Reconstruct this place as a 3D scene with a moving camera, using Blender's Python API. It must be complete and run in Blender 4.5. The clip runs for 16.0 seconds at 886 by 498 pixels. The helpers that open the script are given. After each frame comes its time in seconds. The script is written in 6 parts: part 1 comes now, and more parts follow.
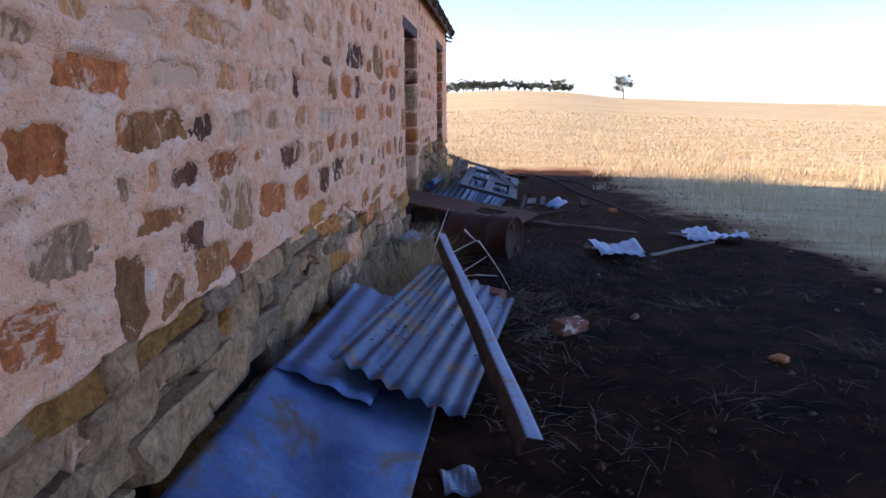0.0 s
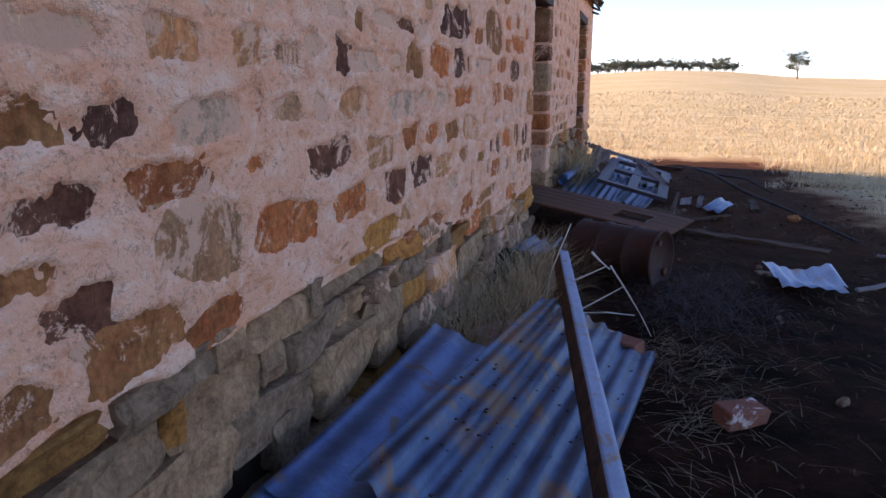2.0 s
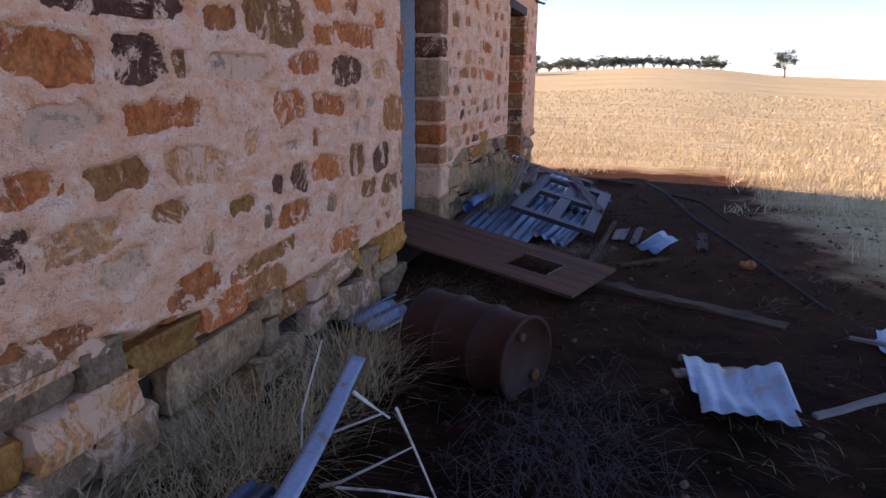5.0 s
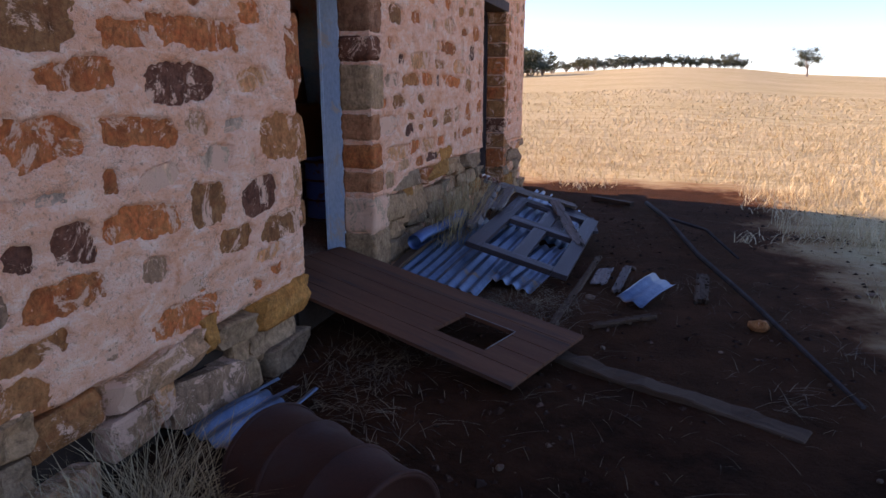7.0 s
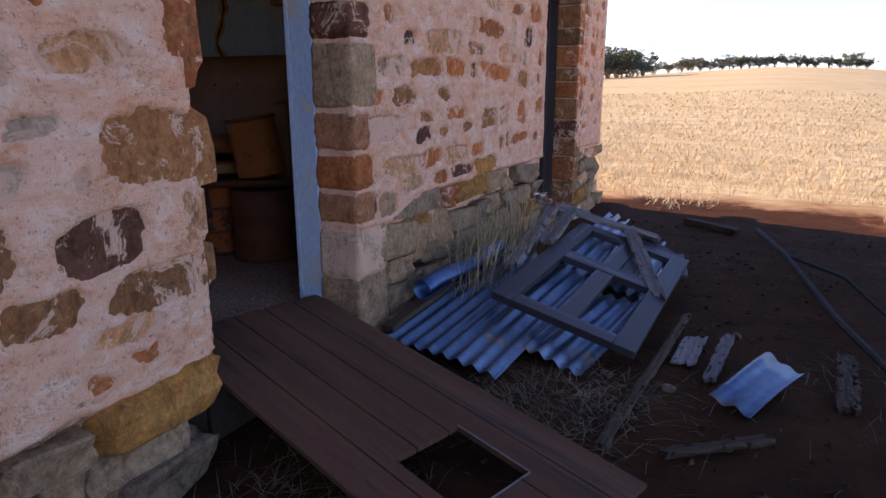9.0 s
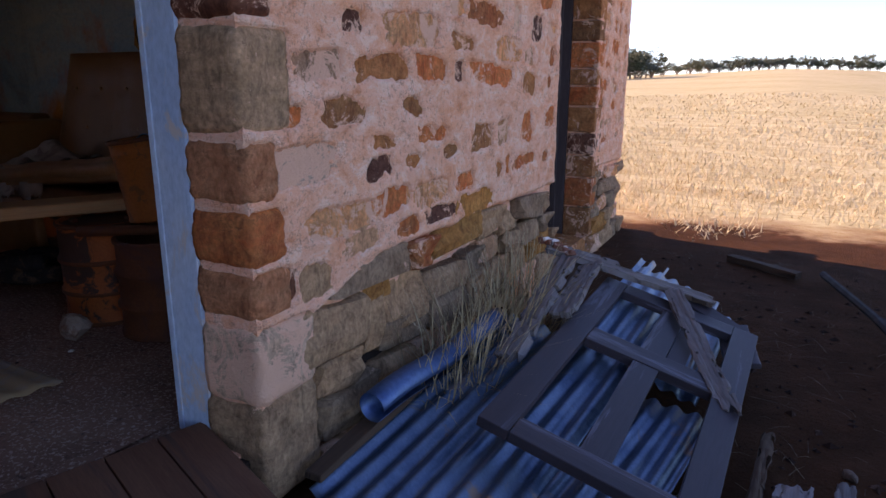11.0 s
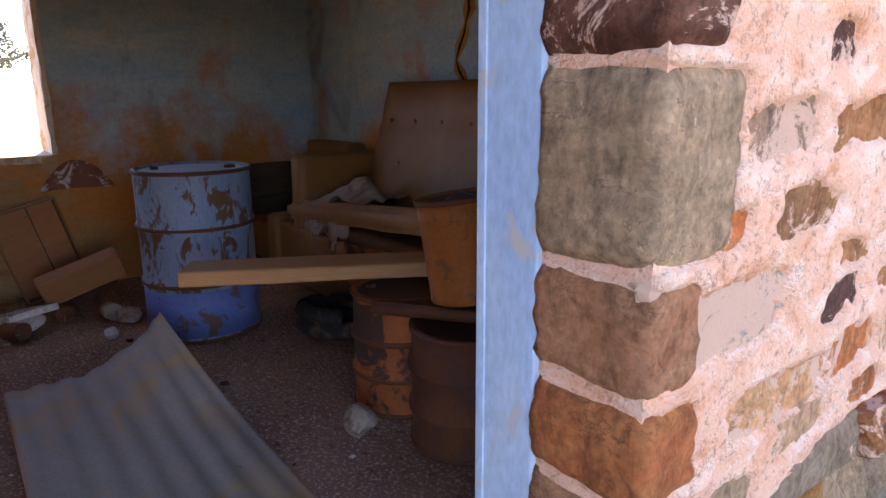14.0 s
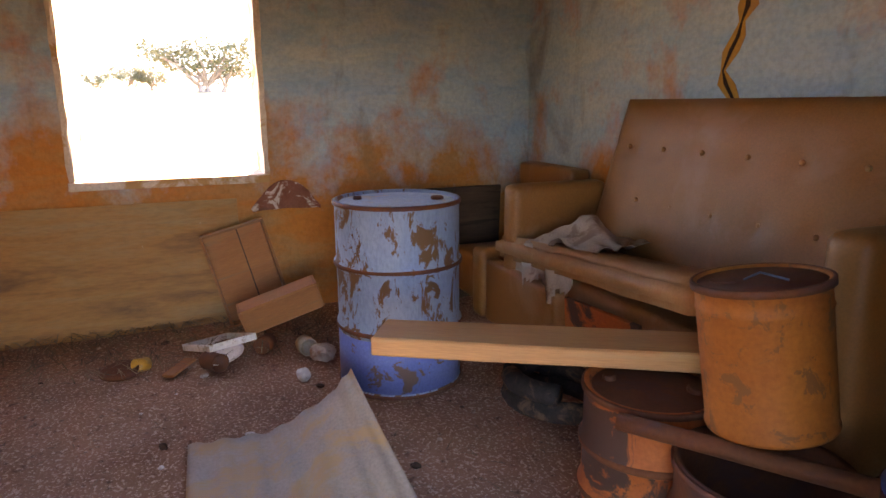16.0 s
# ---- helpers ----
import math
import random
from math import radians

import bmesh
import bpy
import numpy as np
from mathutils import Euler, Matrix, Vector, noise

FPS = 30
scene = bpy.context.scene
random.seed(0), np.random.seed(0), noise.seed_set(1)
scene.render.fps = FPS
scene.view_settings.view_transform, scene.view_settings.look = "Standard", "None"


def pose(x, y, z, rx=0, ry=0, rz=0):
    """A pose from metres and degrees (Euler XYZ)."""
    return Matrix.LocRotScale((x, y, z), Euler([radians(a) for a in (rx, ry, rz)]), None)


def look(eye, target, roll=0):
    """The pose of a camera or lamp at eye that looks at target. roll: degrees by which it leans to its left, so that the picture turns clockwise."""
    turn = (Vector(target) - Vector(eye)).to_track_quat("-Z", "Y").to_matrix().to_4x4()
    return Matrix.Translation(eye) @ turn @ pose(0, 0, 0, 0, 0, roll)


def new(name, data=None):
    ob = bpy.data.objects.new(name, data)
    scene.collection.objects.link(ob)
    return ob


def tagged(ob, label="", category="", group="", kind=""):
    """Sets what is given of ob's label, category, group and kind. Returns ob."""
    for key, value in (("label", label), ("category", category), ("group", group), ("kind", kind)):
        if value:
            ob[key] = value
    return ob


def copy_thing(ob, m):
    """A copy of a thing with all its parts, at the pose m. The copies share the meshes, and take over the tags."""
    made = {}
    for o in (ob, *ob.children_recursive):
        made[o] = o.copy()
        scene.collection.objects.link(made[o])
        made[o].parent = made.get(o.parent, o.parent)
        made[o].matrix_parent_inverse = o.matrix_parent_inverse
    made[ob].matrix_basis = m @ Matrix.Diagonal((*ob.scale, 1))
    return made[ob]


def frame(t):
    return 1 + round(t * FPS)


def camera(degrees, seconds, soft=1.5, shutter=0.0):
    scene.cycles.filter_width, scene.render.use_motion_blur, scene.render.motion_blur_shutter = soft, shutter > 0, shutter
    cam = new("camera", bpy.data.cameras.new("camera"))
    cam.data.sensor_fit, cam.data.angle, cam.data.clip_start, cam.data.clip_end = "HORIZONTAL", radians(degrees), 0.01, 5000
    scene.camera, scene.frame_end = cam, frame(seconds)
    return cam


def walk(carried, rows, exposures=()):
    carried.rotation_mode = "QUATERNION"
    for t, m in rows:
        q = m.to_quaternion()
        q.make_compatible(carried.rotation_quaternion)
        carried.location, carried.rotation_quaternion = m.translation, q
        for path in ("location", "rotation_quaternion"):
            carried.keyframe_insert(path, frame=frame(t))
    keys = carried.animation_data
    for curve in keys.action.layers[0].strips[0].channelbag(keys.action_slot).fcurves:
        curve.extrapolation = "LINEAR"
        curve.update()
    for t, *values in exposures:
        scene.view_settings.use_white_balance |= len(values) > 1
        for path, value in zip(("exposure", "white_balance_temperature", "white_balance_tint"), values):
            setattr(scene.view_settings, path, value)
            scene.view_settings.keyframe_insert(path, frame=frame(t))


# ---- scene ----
cam = camera(69.0, 16.0)
PATH = [
    (0, (0.973, -0.004, 1.294), (0.818, 1.943, 0.863), -0.1),
    (0.5, (0.92, 0.215, 1.273), (0.508, 2.122, 0.830), -0.3),
    (1, (0.947, 0.468, 1.285), (0.495, 2.357, 0.805), -0.4),
    (1.5, (0.998, 0.801, 1.302), (0.439, 2.66, 0.821), -0.4),
    (2, (1.004, 1.084, 1.288), (0.426, 2.937, 0.807), -0.4),
    (2.5, (1.027, 1.369, 1.315), (0.476, 3.231, 0.837), -0.5),
    (3, (1.136, 1.637, 1.330), (0.592, 3.502, 0.855), -0.5),
    (3.5, (1.239, 1.882, 1.291), (0.696, 3.747, 0.813), -0.5),
    (4, (1.323, 2.214, 1.314), (0.78, 4.079, 0.835), -0.4),
    (4.5, (1.494, 2.522, 1.327), (0.955, 4.386, 0.842), -0.2),
    (4.7, (1.516, 2.654, 1.343), (0.982, 4.517, 0.849), 0.2),
    (6.8, (1.753, 3.891, 1.410), (1.155, 5.733, 0.911), -0.1),
    (7, (1.772, 4.055, 1.421), (1.176, 5.899, 0.925), -0.0),
    (7.5, (1.831, 4.478, 1.404), (1.236, 6.322, 0.907), 0.0),
    (8, (1.784, 4.765, 1.344), (1.161, 6.602, 0.858), -0.0),
    (8.5, (1.72, 5.098, 1.350), (0.936, 6.871, 0.860), -0.1),
    (9, (1.709, 5.475, 1.351), (0.854, 7.215, 0.861), -0.1),
    (9.2, (1.684, 5.613, 1.369), (0.81, 7.345, 0.883), -0.2),
    (11.3, (1.264, 6.785, 1.391), (0.391, 8.516, 0.901), 0.3),
    (11.5, (1.249, 6.854, 1.408), (0.363, 8.579, 0.919), 0.4),
    (12, (1.115, 7.066, 1.394), (0.224, 8.788, 0.901), 0.4),
    (12.5, (0.966, 7.264, 1.444), (0.002, 8.949, 0.962), 0.1),
    (13, (0.813, 7.238, 1.490), (-0.368, 8.78, 1.014), 0.0),
    (13.5, (0.626, 7.175, 1.524), (-0.796, 8.502, 1.056), -0.3),
    (14, (0.498, 7.249, 1.505), (-1.028, 8.455, 1.040), -0.3),
    (14.5, (0.295, 7.454, 1.471), (-1.313, 8.548, 1.004), -0.6),
    (15, (0.166, 7.529, 1.555), (-1.537, 8.471, 1.094), -0.5),
    (15.5, (0.005, 7.477, 1.603), (-1.765, 8.289, 1.144), -0.4),
    (16, (-0.131, 7.454, 1.574), (-1.952, 8.153, 1.130), -0.5),
]
EXPOSURE = [(0, 1.62, 8000, 34), (0.5, 1.15, 8200, 35), (1.0, 1.35, 8400, 36), (1.5, 1.5, 8500, 36), (3.0, 1.55, 8600, 36), (7.0, 1.25, 8600, 38), (7.5, 1.42, 8500, 38), (8.0, 1.25, 8500, 38), (9.0, 1.5, 8500, 38), (12.0, 1.5, 8300, 38), (12.5, 1.55, 8200, 40), (13.0, 2.15, 8400, 37), (13.5, 3.45, 8600, 34), (14.0, 3.3, 9300, 34), (14.5, 3.2, 10600, 34), (15.0, 3.75, 11600, 36), (15.5, 4.0, 12700, 38), (16, 4.75, 13000, 38)]
walk(cam, [(t, look(eye, target, roll)) for t, eye, target, roll in PATH], EXPOSURE)

# ---- world and sun ----
SUN_EL, SUN_DIR = 20.4, Vector((0.972, -0.235, 0)).normalized()
world = bpy.data.worlds.new("sky")
scene.world = world
world.use_nodes = True
wn = world.node_tree.nodes
sky = wn.new("ShaderNodeTexSky")
sky.sky_type = "NISHITA"
sky.sun_disc = False
sky.sun_elevation = radians(SUN_EL)
sky.sun_rotation = math.atan2(-SUN_DIR.x, -SUN_DIR.y)
sky.air_density, sky.dust_density, sky.ozone_density, sky.altitude = 0.85, 0.0, 6.2, 700
wn["Background"].inputs["Strength"].default_value = 0.15
world.node_tree.links.new(sky.outputs[0], wn["Background"].inputs["Color"])
sun = new("sun", bpy.data.lights.new("sun", "SUN"))
sun.data.energy, sun.data.angle, sun.data.color = 4.0, radians(0.53), (1.0, 0.95, 0.82)
drop = math.tan(radians(SUN_EL))
sun.matrix_world = look((-20, 20, 30), Vector((-20, 20, 30)) + Vector((SUN_DIR.x, SUN_DIR.y, -drop)))


# ---- materials ----
def nodes_of(name):
    m = bpy.data.materials.new(name)
    m.use_nodes = True
    t = m.node_tree
    return m, t.nodes, t.links, t.nodes["Principled BSDF"]


def noise_node(N, L, scale, detail=4, rough=0.6, coords="Object", stretch=None, distort=0.0):
    tc = N.new("ShaderNodeTexCoord")
    n = N.new("ShaderNodeTexNoise")
    n.inputs["Scale"].default_value, n.inputs["Detail"].default_value = scale, detail
    n.inputs["Roughness"].default_value, n.inputs["Distortion"].default_value = rough, distort
    if coords == "World":
        src = N.new("ShaderNodeNewGeometry").outputs["Position"]
    else:
        src = tc.outputs[coords]
    if stretch:
        mp = N.new("ShaderNodeMapping")
        mp.inputs["Scale"].default_value = stretch
        L.new(src, mp.inputs["Vector"])
        src = mp.outputs[0]
    L.new(src, n.inputs["Vector"])
    return n


def ramp(N, L, src, *stops):
    r = N.new("ShaderNodeValToRGB")
    e = r.color_ramp.elements
    while len(e) < len(stops):
        e.new(0.5)
    for el, (p, c) in zip(e, stops):
        el.position = p
        el.color = (*c, 1) if isinstance(c, tuple) else (c, c, c, 1)
    L.new(src, r.inputs["Fac"])
    return r.outputs["Color"]


def mix(N, L, fac, a, b, mode="MIX"):
    m = N.new("ShaderNodeMixRGB")
    m.blend_type = mode
    for k, v in ((0, fac), (1, a), (2, b)):
        if isinstance(v, tuple):
            m.inputs[k].default_value = (*v, 1)
        elif isinstance(v, (int, float)):
            m.inputs[k].default_value = v
        else:
            L.new(v, m.inputs[k])
    return m.outputs[0]


def bumped(N, L, bsdf, src, strength, distance):
    b = N.new("ShaderNodeBump")
    b.inputs["Strength"].default_value, b.inputs["Distance"].default_value = strength, distance
    L.new(src, b.inputs["Height"])
    L.new(b.outputs[0], bsdf.inputs["Normal"])


def surface(name, a, b, scale=6.0, spots=None, spot_scale=3.0, spot_at=(0.55, 0.65), rough=(0.8, 0.95), metal=0.0, grain=60.0,
            bump=0.3, depth=0.004, stretch=None, coords="World", vary=0.0, spot_metal=None):
    """Two-tone surface with a fine grain, optional stains of a third colour, and relief."""
    m, N, L, P = nodes_of(name)
    n1 = noise_node(N, L, scale, 5, 0.65, coords, stretch)
    n2 = noise_node(N, L, grain, 3, 0.6, coords, stretch)
    col = mix(N, L, ramp(N, L, n1.outputs["Fac"], (0.3, 0.0), (0.7, 1.0)), a, b)
    col = mix(N, L, 0.35, col, mix(N, L, ramp(N, L, n2.outputs["Fac"], (0.3, 0.35), (0.7, 1.0)), (0.0, 0.0, 0.0), col))
    P.inputs["Metallic"].default_value = metal
    P.inputs["Specular IOR Level"].default_value = 0.15 if rough[0] >= 0.7 else 0.35
    if spots:
        n3 = noise_node(N, L, spot_scale, 6, 0.7, coords, stretch, 0.6)
        f = ramp(N, L, n3.outputs["Fac"], (0.5 + (spot_at[0] - 0.5) * 0.6, 0.0), (0.5 + (spot_at[1] - 0.5) * 0.6, 1.0))
        col = mix(N, L, f, col, spots)
        if spot_metal is not None:
            mm = mix(N, L, f, (metal,) * 3, (spot_metal,) * 3)
            L.new(mm, P.inputs["Metallic"])
    if vary:
        oi = N.new("ShaderNodeObjectInfo")
        col = mix(N, L, 1.0, col, ramp(N, L, oi.outputs["Random"], (0.0, 1 - vary), (1.0, 1 + vary)), "MULTIPLY")
    L.new(col, P.inputs["Base Color"])
    L.new(ramp(N, L, n1.outputs["Fac"], (0.2, rough[0]), (0.8, rough[1])), P.inputs["Roughness"])
    bumped(N, L, P, mix(N, L, 0.5, n1.outputs["Fac"], n2.outputs["Fac"]), bump, depth)
    return m




def mortar_material():
    """Pink lime mortar: salmon and pale trowelled patches, weathered grey-white bloom, pits and crack-like flake edges
    darkened to stand in for relief shade.
    """
    m, N, L, P = nodes_of("pink_mortar")
    n1 = noise_node(N, L, 2.2, 6, 0.7, "World", (1, 1, 2.2), 0.3)
    n2 = noise_node(N, L, 7.5, 7, 0.75, "World", (1, 1, 1.7), 0.5)
    n3 = noise_node(N, L, 60, 5, 0.7, "World")
    n4 = noise_node(N, L, 150, 3, 0.6, "World")
    col = mix(N, L, ramp(N, L, n1.outputs["Fac"], (0.36, 0.0), (0.62, 1.0)), (0.88, 0.40, 0.225), (0.90, 0.49, 0.33))
    col = mix(N, L, ramp(N, L, n2.outputs["Fac"], (0.50, 0.0), (0.62, 0.9)), col, (0.92, 0.62, 0.455))
    col = mix(N, L, ramp(N, L, n2.outputs["Fac"], (0.34, 0.8), (0.45, 0.0)), col, (0.74, 0.26, 0.115))
    col = mix(N, L, ramp(N, L, n3.outputs["Fac"], (0.32, 0.75), (0.44, 0.0)), col, (0.36, 0.15, 0.09))
    col = mix(N, L, ramp(N, L, n4.outputs["Fac"], (0.60, 0.0), (0.72, 0.5)), col, (0.86, 0.70, 0.60))
    # Dark contour lines put the shade of flaked edges into the colour.
    n8 = noise_node(N, L, 4.6, 9, 0.72, "World", (1, 1, 1.5), 0.4)
    n9 = noise_node(N, L, 3.1, 3, 0.6, "World")
    flake_shade = mix(N, L, 1.0, ramp(N, L, n8.outputs["Fac"], (0.488, 0.0), (0.5, 0.75), (0.506, 0.0)), ramp(N, L, n9.outputs["Fac"], (0.48, 0.0), (0.58, 1.0)), "MULTIPLY")
    col = mix(N, L, flake_shade, col, (0.26, 0.11, 0.07))
    L.new(col, P.inputs["Base Color"])
    P.inputs["Roughness"].default_value = 0.95
    P.inputs["Specular IOR Level"].default_value = 0.1
    bumped(N, L, P, mix(N, L, 0.45, mix(N, L, 0.5, n2.outputs["Fac"], n3.outputs["Fac"]), n4.outputs["Fac"]), 1.0, 0.022)
    return m


mortar_mat = mortar_material()



def stone_mat(name, a, b, smear=0.25):
    """Weathered sandstone with mortar smeared over parts of its face."""
    m, N, L, P = nodes_of(name)
    oi = N.new("ShaderNodeObjectInfo")
    n1 = noise_node(N, L, 7, 5, 0.7, "World", (1, 1, 2.2))
    n2 = noise_node(N, L, 55, 4, 0.65, "World")
    n3 = noise_node(N, L, 5.5, 10, 0.8, "World", None, 0.8)
    col = mix(N, L, ramp(N, L, n1.outputs["Fac"], (0.34, 0.0), (0.66, 1.0)), a, b)
    col = mix(N, L, 1.0, col, ramp(N, L, oi.outputs["Random"], (0.0, (0.72, 0.76, 0.80)), (0.5, (1.05, 1.0, 0.92)), (1.0, (1.28, 1.18, 1.05))), "MULTIPLY")
    col = mix(N, L, 0.4, col, mix(N, L, ramp(N, L, n2.outputs["Fac"], (0.35, 0.25), (0.6, 1.0)), (0, 0, 0), col))
    n5 = noise_node(N, L, 14, 8, 0.75, "World", (1.5, 1.5, 0.8), 0.6)
    col = mix(N, L, 1.0, col, ramp(N, L, n5.outputs["Fac"], (0.36, 0.60), (0.50, 1.02), (0.64, 1.28)), "MULTIPLY")
    n6 = noise_node(N, L, 4.2, 5, 0.65, "World", (1, 1, 1.8), 0.2)
    crack = ramp(N, L, n6.outputs["Fac"], (0.492, 0.0), (0.5, 0.5), (0.508, 0.0))
    crack = mix(N, L, 1.0, crack, ramp(N, L, n1.outputs["Fac"], (0.48, 0.0), (0.56, 1.0)), "MULTIPLY")
    col = mix(N, L, crack, col, (0.06, 0.035, 0.025))
    f = ramp(N, L, n3.outputs["Fac"], (0.69 - smear * 0.45, 0.0), (0.715 - smear * 0.45, 1.0))
    col = mix(N, L, f, col, (0.80, 0.46, 0.31))
    L.new(col, P.inputs["Base Color"])
    P.inputs["Roughness"].default_value = 0.92
    P.inputs["Specular IOR Level"].default_value = 0.12
    n4 = noise_node(N, L, 16, 9, 0.78, "World", (1.6, 1.6, 0.7), 0.5)
    n7 = noise_node(N, L, 120, 5, 0.75, "World")
    relief = mix(N, L, 0.3, mix(N, L, 0.65, n2.outputs["Fac"], n4.outputs["Fac"]), n7.outputs["Fac"])
    bumped(N, L, P, mix(N, L, 0.12, relief, mix(N, L, 1.0, (1.0, 1.0, 1.0), crack, "SUBTRACT")), 1.0, 0.028)
    return m


STONE = {
    "o": stone_mat("stone_orange", (0.56, 0.13, 0.045), (0.62, 0.22, 0.085), 0.32),
    "b": stone_mat("stone_brown", (0.36, 0.125, 0.05), (0.47, 0.21, 0.09), 0.30),
    "m": stone_mat("stone_maroon", (0.13, 0.045, 0.028), (0.24, 0.10, 0.065), 0.35),
    "g": stone_mat("stone_grey", (0.46, 0.235, 0.13), (0.56, 0.31, 0.185), 0.40),
    "t": stone_mat("stone_tan", (0.64, 0.26, 0.12), (0.70, 0.35, 0.175), 0.44),
    "p": stone_mat("stone_pale", (0.70, 0.47, 0.33), (0.66, 0.42, 0.28), 0.5),
    "y": stone_mat("stone_yellow", (0.54, 0.25, 0.08), (0.44, 0.165, 0.045), 0.10),
    "G": stone_mat("quoin_grey", (0.36, 0.22, 0.125), (0.60, 0.37, 0.23), 0.16),
    "B": stone_mat("quoin_brown", (0.40, 0.15, 0.075), (0.54, 0.25, 0.135), 0.08),
    "O": stone_mat("quoin_red", (0.42, 0.105, 0.04), (0.50, 0.18, 0.07), 0.08),
    "f": stone_mat("stone_cream", (0.48, 0.305, 0.185), (0.34, 0.195, 0.115), 0.10),
}
# Blue put into these iron colours stands in for reflected sky.
galv_mat = surface("galvanised_iron", (0.045, 0.105, 0.19), (0.18, 0.285, 0.39), 5, (0.26, 0.16, 0.11), 2.3, (0.60, 0.72), (0.32, 0.5), 0.75, 90, 0.25, 0.003, spot_metal=0.1)
yard_iron_mat = surface("weathered_iron", (0.022, 0.060, 0.125), (0.095, 0.175, 0.27), 5, (0.17, 0.10, 0.065), 2.8, (0.54, 0.66), (0.36, 0.55), 0.7, 90, 0.3, 0.003, spot_metal=0.1)
dull_mat = surface("dull_flat_iron", (0.03, 0.09, 0.22), (0.12, 0.235, 0.40), 4, (0.11, 0.08, 0.07), 2.6, (0.56, 0.68), (0.38, 0.55), 0.7, 60, 0.3, 0.004, spot_metal=0.1)
bright_mat = surface("bright_iron", (0.22, 0.32, 0.42), (0.36, 0.48, 0.58), 8, (0.35, 0.28, 0.24), 5, (0.62, 0.7), (0.4, 0.6), 0.45, 90, 0.3, 0.003, spot_metal=0.1)
dusty_mat = surface("dusty_iron", (0.30, 0.255, 0.215), (0.40, 0.33, 0.26), 3, (0.40, 0.255, 0.13), 2.2, (0.46, 0.62), (0.6, 0.8), 0.0, 90, 0.3, 0.003)
rusty_iron_mat = surface("rusty_iron", (0.24, 0.13, 0.09), (0.36, 0.27, 0.23), 5, (0.40, 0.42, 0.46), 4, (0.55, 0.7), (0.6, 0.85), 0.25, 80, 0.4, 0.004)
rust_mat = surface("dark_rust", (0.10, 0.032, 0.014), (0.19, 0.062, 0.024), 5, (0.10, 0.04, 0.03), 4, (0.5, 0.66), (0.65, 0.9), 0.1, 90, 0.4, 0.004)
deeprust_mat = surface("deep_rust", (0.030, 0.0085, 0.005), (0.060, 0.017, 0.009), 5, (0.04, 0.016, 0.012), 4, (0.5, 0.66), (0.6, 0.85), 0.1, 90, 0.4, 0.004)
orange_rust_mat = surface("orange_rust", (0.44, 0.11, 0.024), (0.32, 0.075, 0.02), 5, (0.06, 0.028, 0.02), 5, (0.50, 0.58), (0.6, 0.85), 0.0, 90, 0.4, 0.004)
can_mat = surface("ochre_rust", (0.44, 0.140, 0.025), (0.32, 0.085, 0.016), 4, (0.20, 0.075, 0.025), 14, (0.58, 0.66), (0.55, 0.8), 0.0, 80, 0.3, 0.003)
bluepaint_mat = surface("blue_drum_paint", (0.13, 0.23, 0.37), (0.23, 0.33, 0.43), 4, (0.13, 0.065, 0.03), 11, (0.555, 0.595), (0.45, 0.7), 0.0, 80, 0.3, 0.003, stretch=(1, 1, 0.45))
bluedeep_mat = surface("deep_blue_paint", (0.07, 0.15, 0.42), (0.14, 0.22, 0.48), 4, (0.16, 0.09, 0.07), 6, (0.62, 0.67), (0.45, 0.7), 0.0, 80, 0.3, 0.003)
frame_mat = surface("blue_white_paint", (0.32, 0.48, 0.64), (0.46, 0.58, 0.66), 4, (0.50, 0.44, 0.38), 7, (0.60, 0.7), (0.7, 0.85), 0.0, 60, 0.25, 0.002, stretch=(1, 1, 0.45))
cap_mat = surface("faded_blue_paint", (0.15, 0.23, 0.35), (0.24, 0.33, 0.45), 3, (0.22, 0.17, 0.14), 9, (0.58, 0.68), (0.5, 0.7), 0.0, 70, 0.25, 0.002)
door_mat = surface("red_brown_boards", (0.100, 0.038, 0.022), (0.165, 0.072, 0.042), 3, (0.060, 0.036, 0.028), 2, (0.52, 0.68), (0.7, 0.9), 0.0, 60, 0.5, 0.003, coords="Object", stretch=(0.25, 3, 3), vary=0.15)
greywood_mat = surface("grey_weathered_wood", (0.17, 0.15, 0.145), (0.27, 0.24, 0.225), 4, (0.09, 0.06, 0.045), 3, (0.54, 0.66), (0.75, 0.95), 0.0, 50, 0.6, 0.004, coords="Object", stretch=(0.2, 3, 3), vary=0.2)
purplewood_mat = surface("stained_sash_wood", (0.024, 0.019, 0.023), (0.055, 0.043, 0.050), 4, (0.10, 0.10, 0.125), 3, (0.60, 0.7), (0.36, 0.6), 0.0, 50, 0.4, 0.003, coords="Object", stretch=(0.2, 3, 3))
stile_mat = surface("stained_stile_wood", (0.024, 0.019, 0.023), (0.055, 0.043, 0.050), 4, (0.10, 0.10, 0.125), 3, (0.60, 0.7), (0.36, 0.6), 0.0, 50, 0.4, 0.003, coords="Object", stretch=(3, 0.2, 3))
brownwood_mat = surface("brown_old_wood", (0.06, 0.035, 0.023), (0.125, 0.075, 0.048), 4, (0.045, 0.028, 0.02), 3, (0.54, 0.66), (0.75, 0.95), 0.0, 50, 0.6, 0.004, coords="Object", stretch=(0.2, 3, 3), vary=0.2)
darkframe_mat = surface("dark_timber_frame", (0.06, 0.045, 0.045), (0.11, 0.085, 0.08), 4, None, grain=50, stretch=(1, 1, 0.15))
pine_mat = surface("pale_pine", (0.46, 0.215, 0.085), (0.54, 0.275, 0.115), 3, (0.40, 0.22, 0.10), 2.5, (0.56, 0.7), (0.55, 0.75), 0.0, 60, 0.3, 0.002, coords="Object", stretch=(0.25, 4, 4))
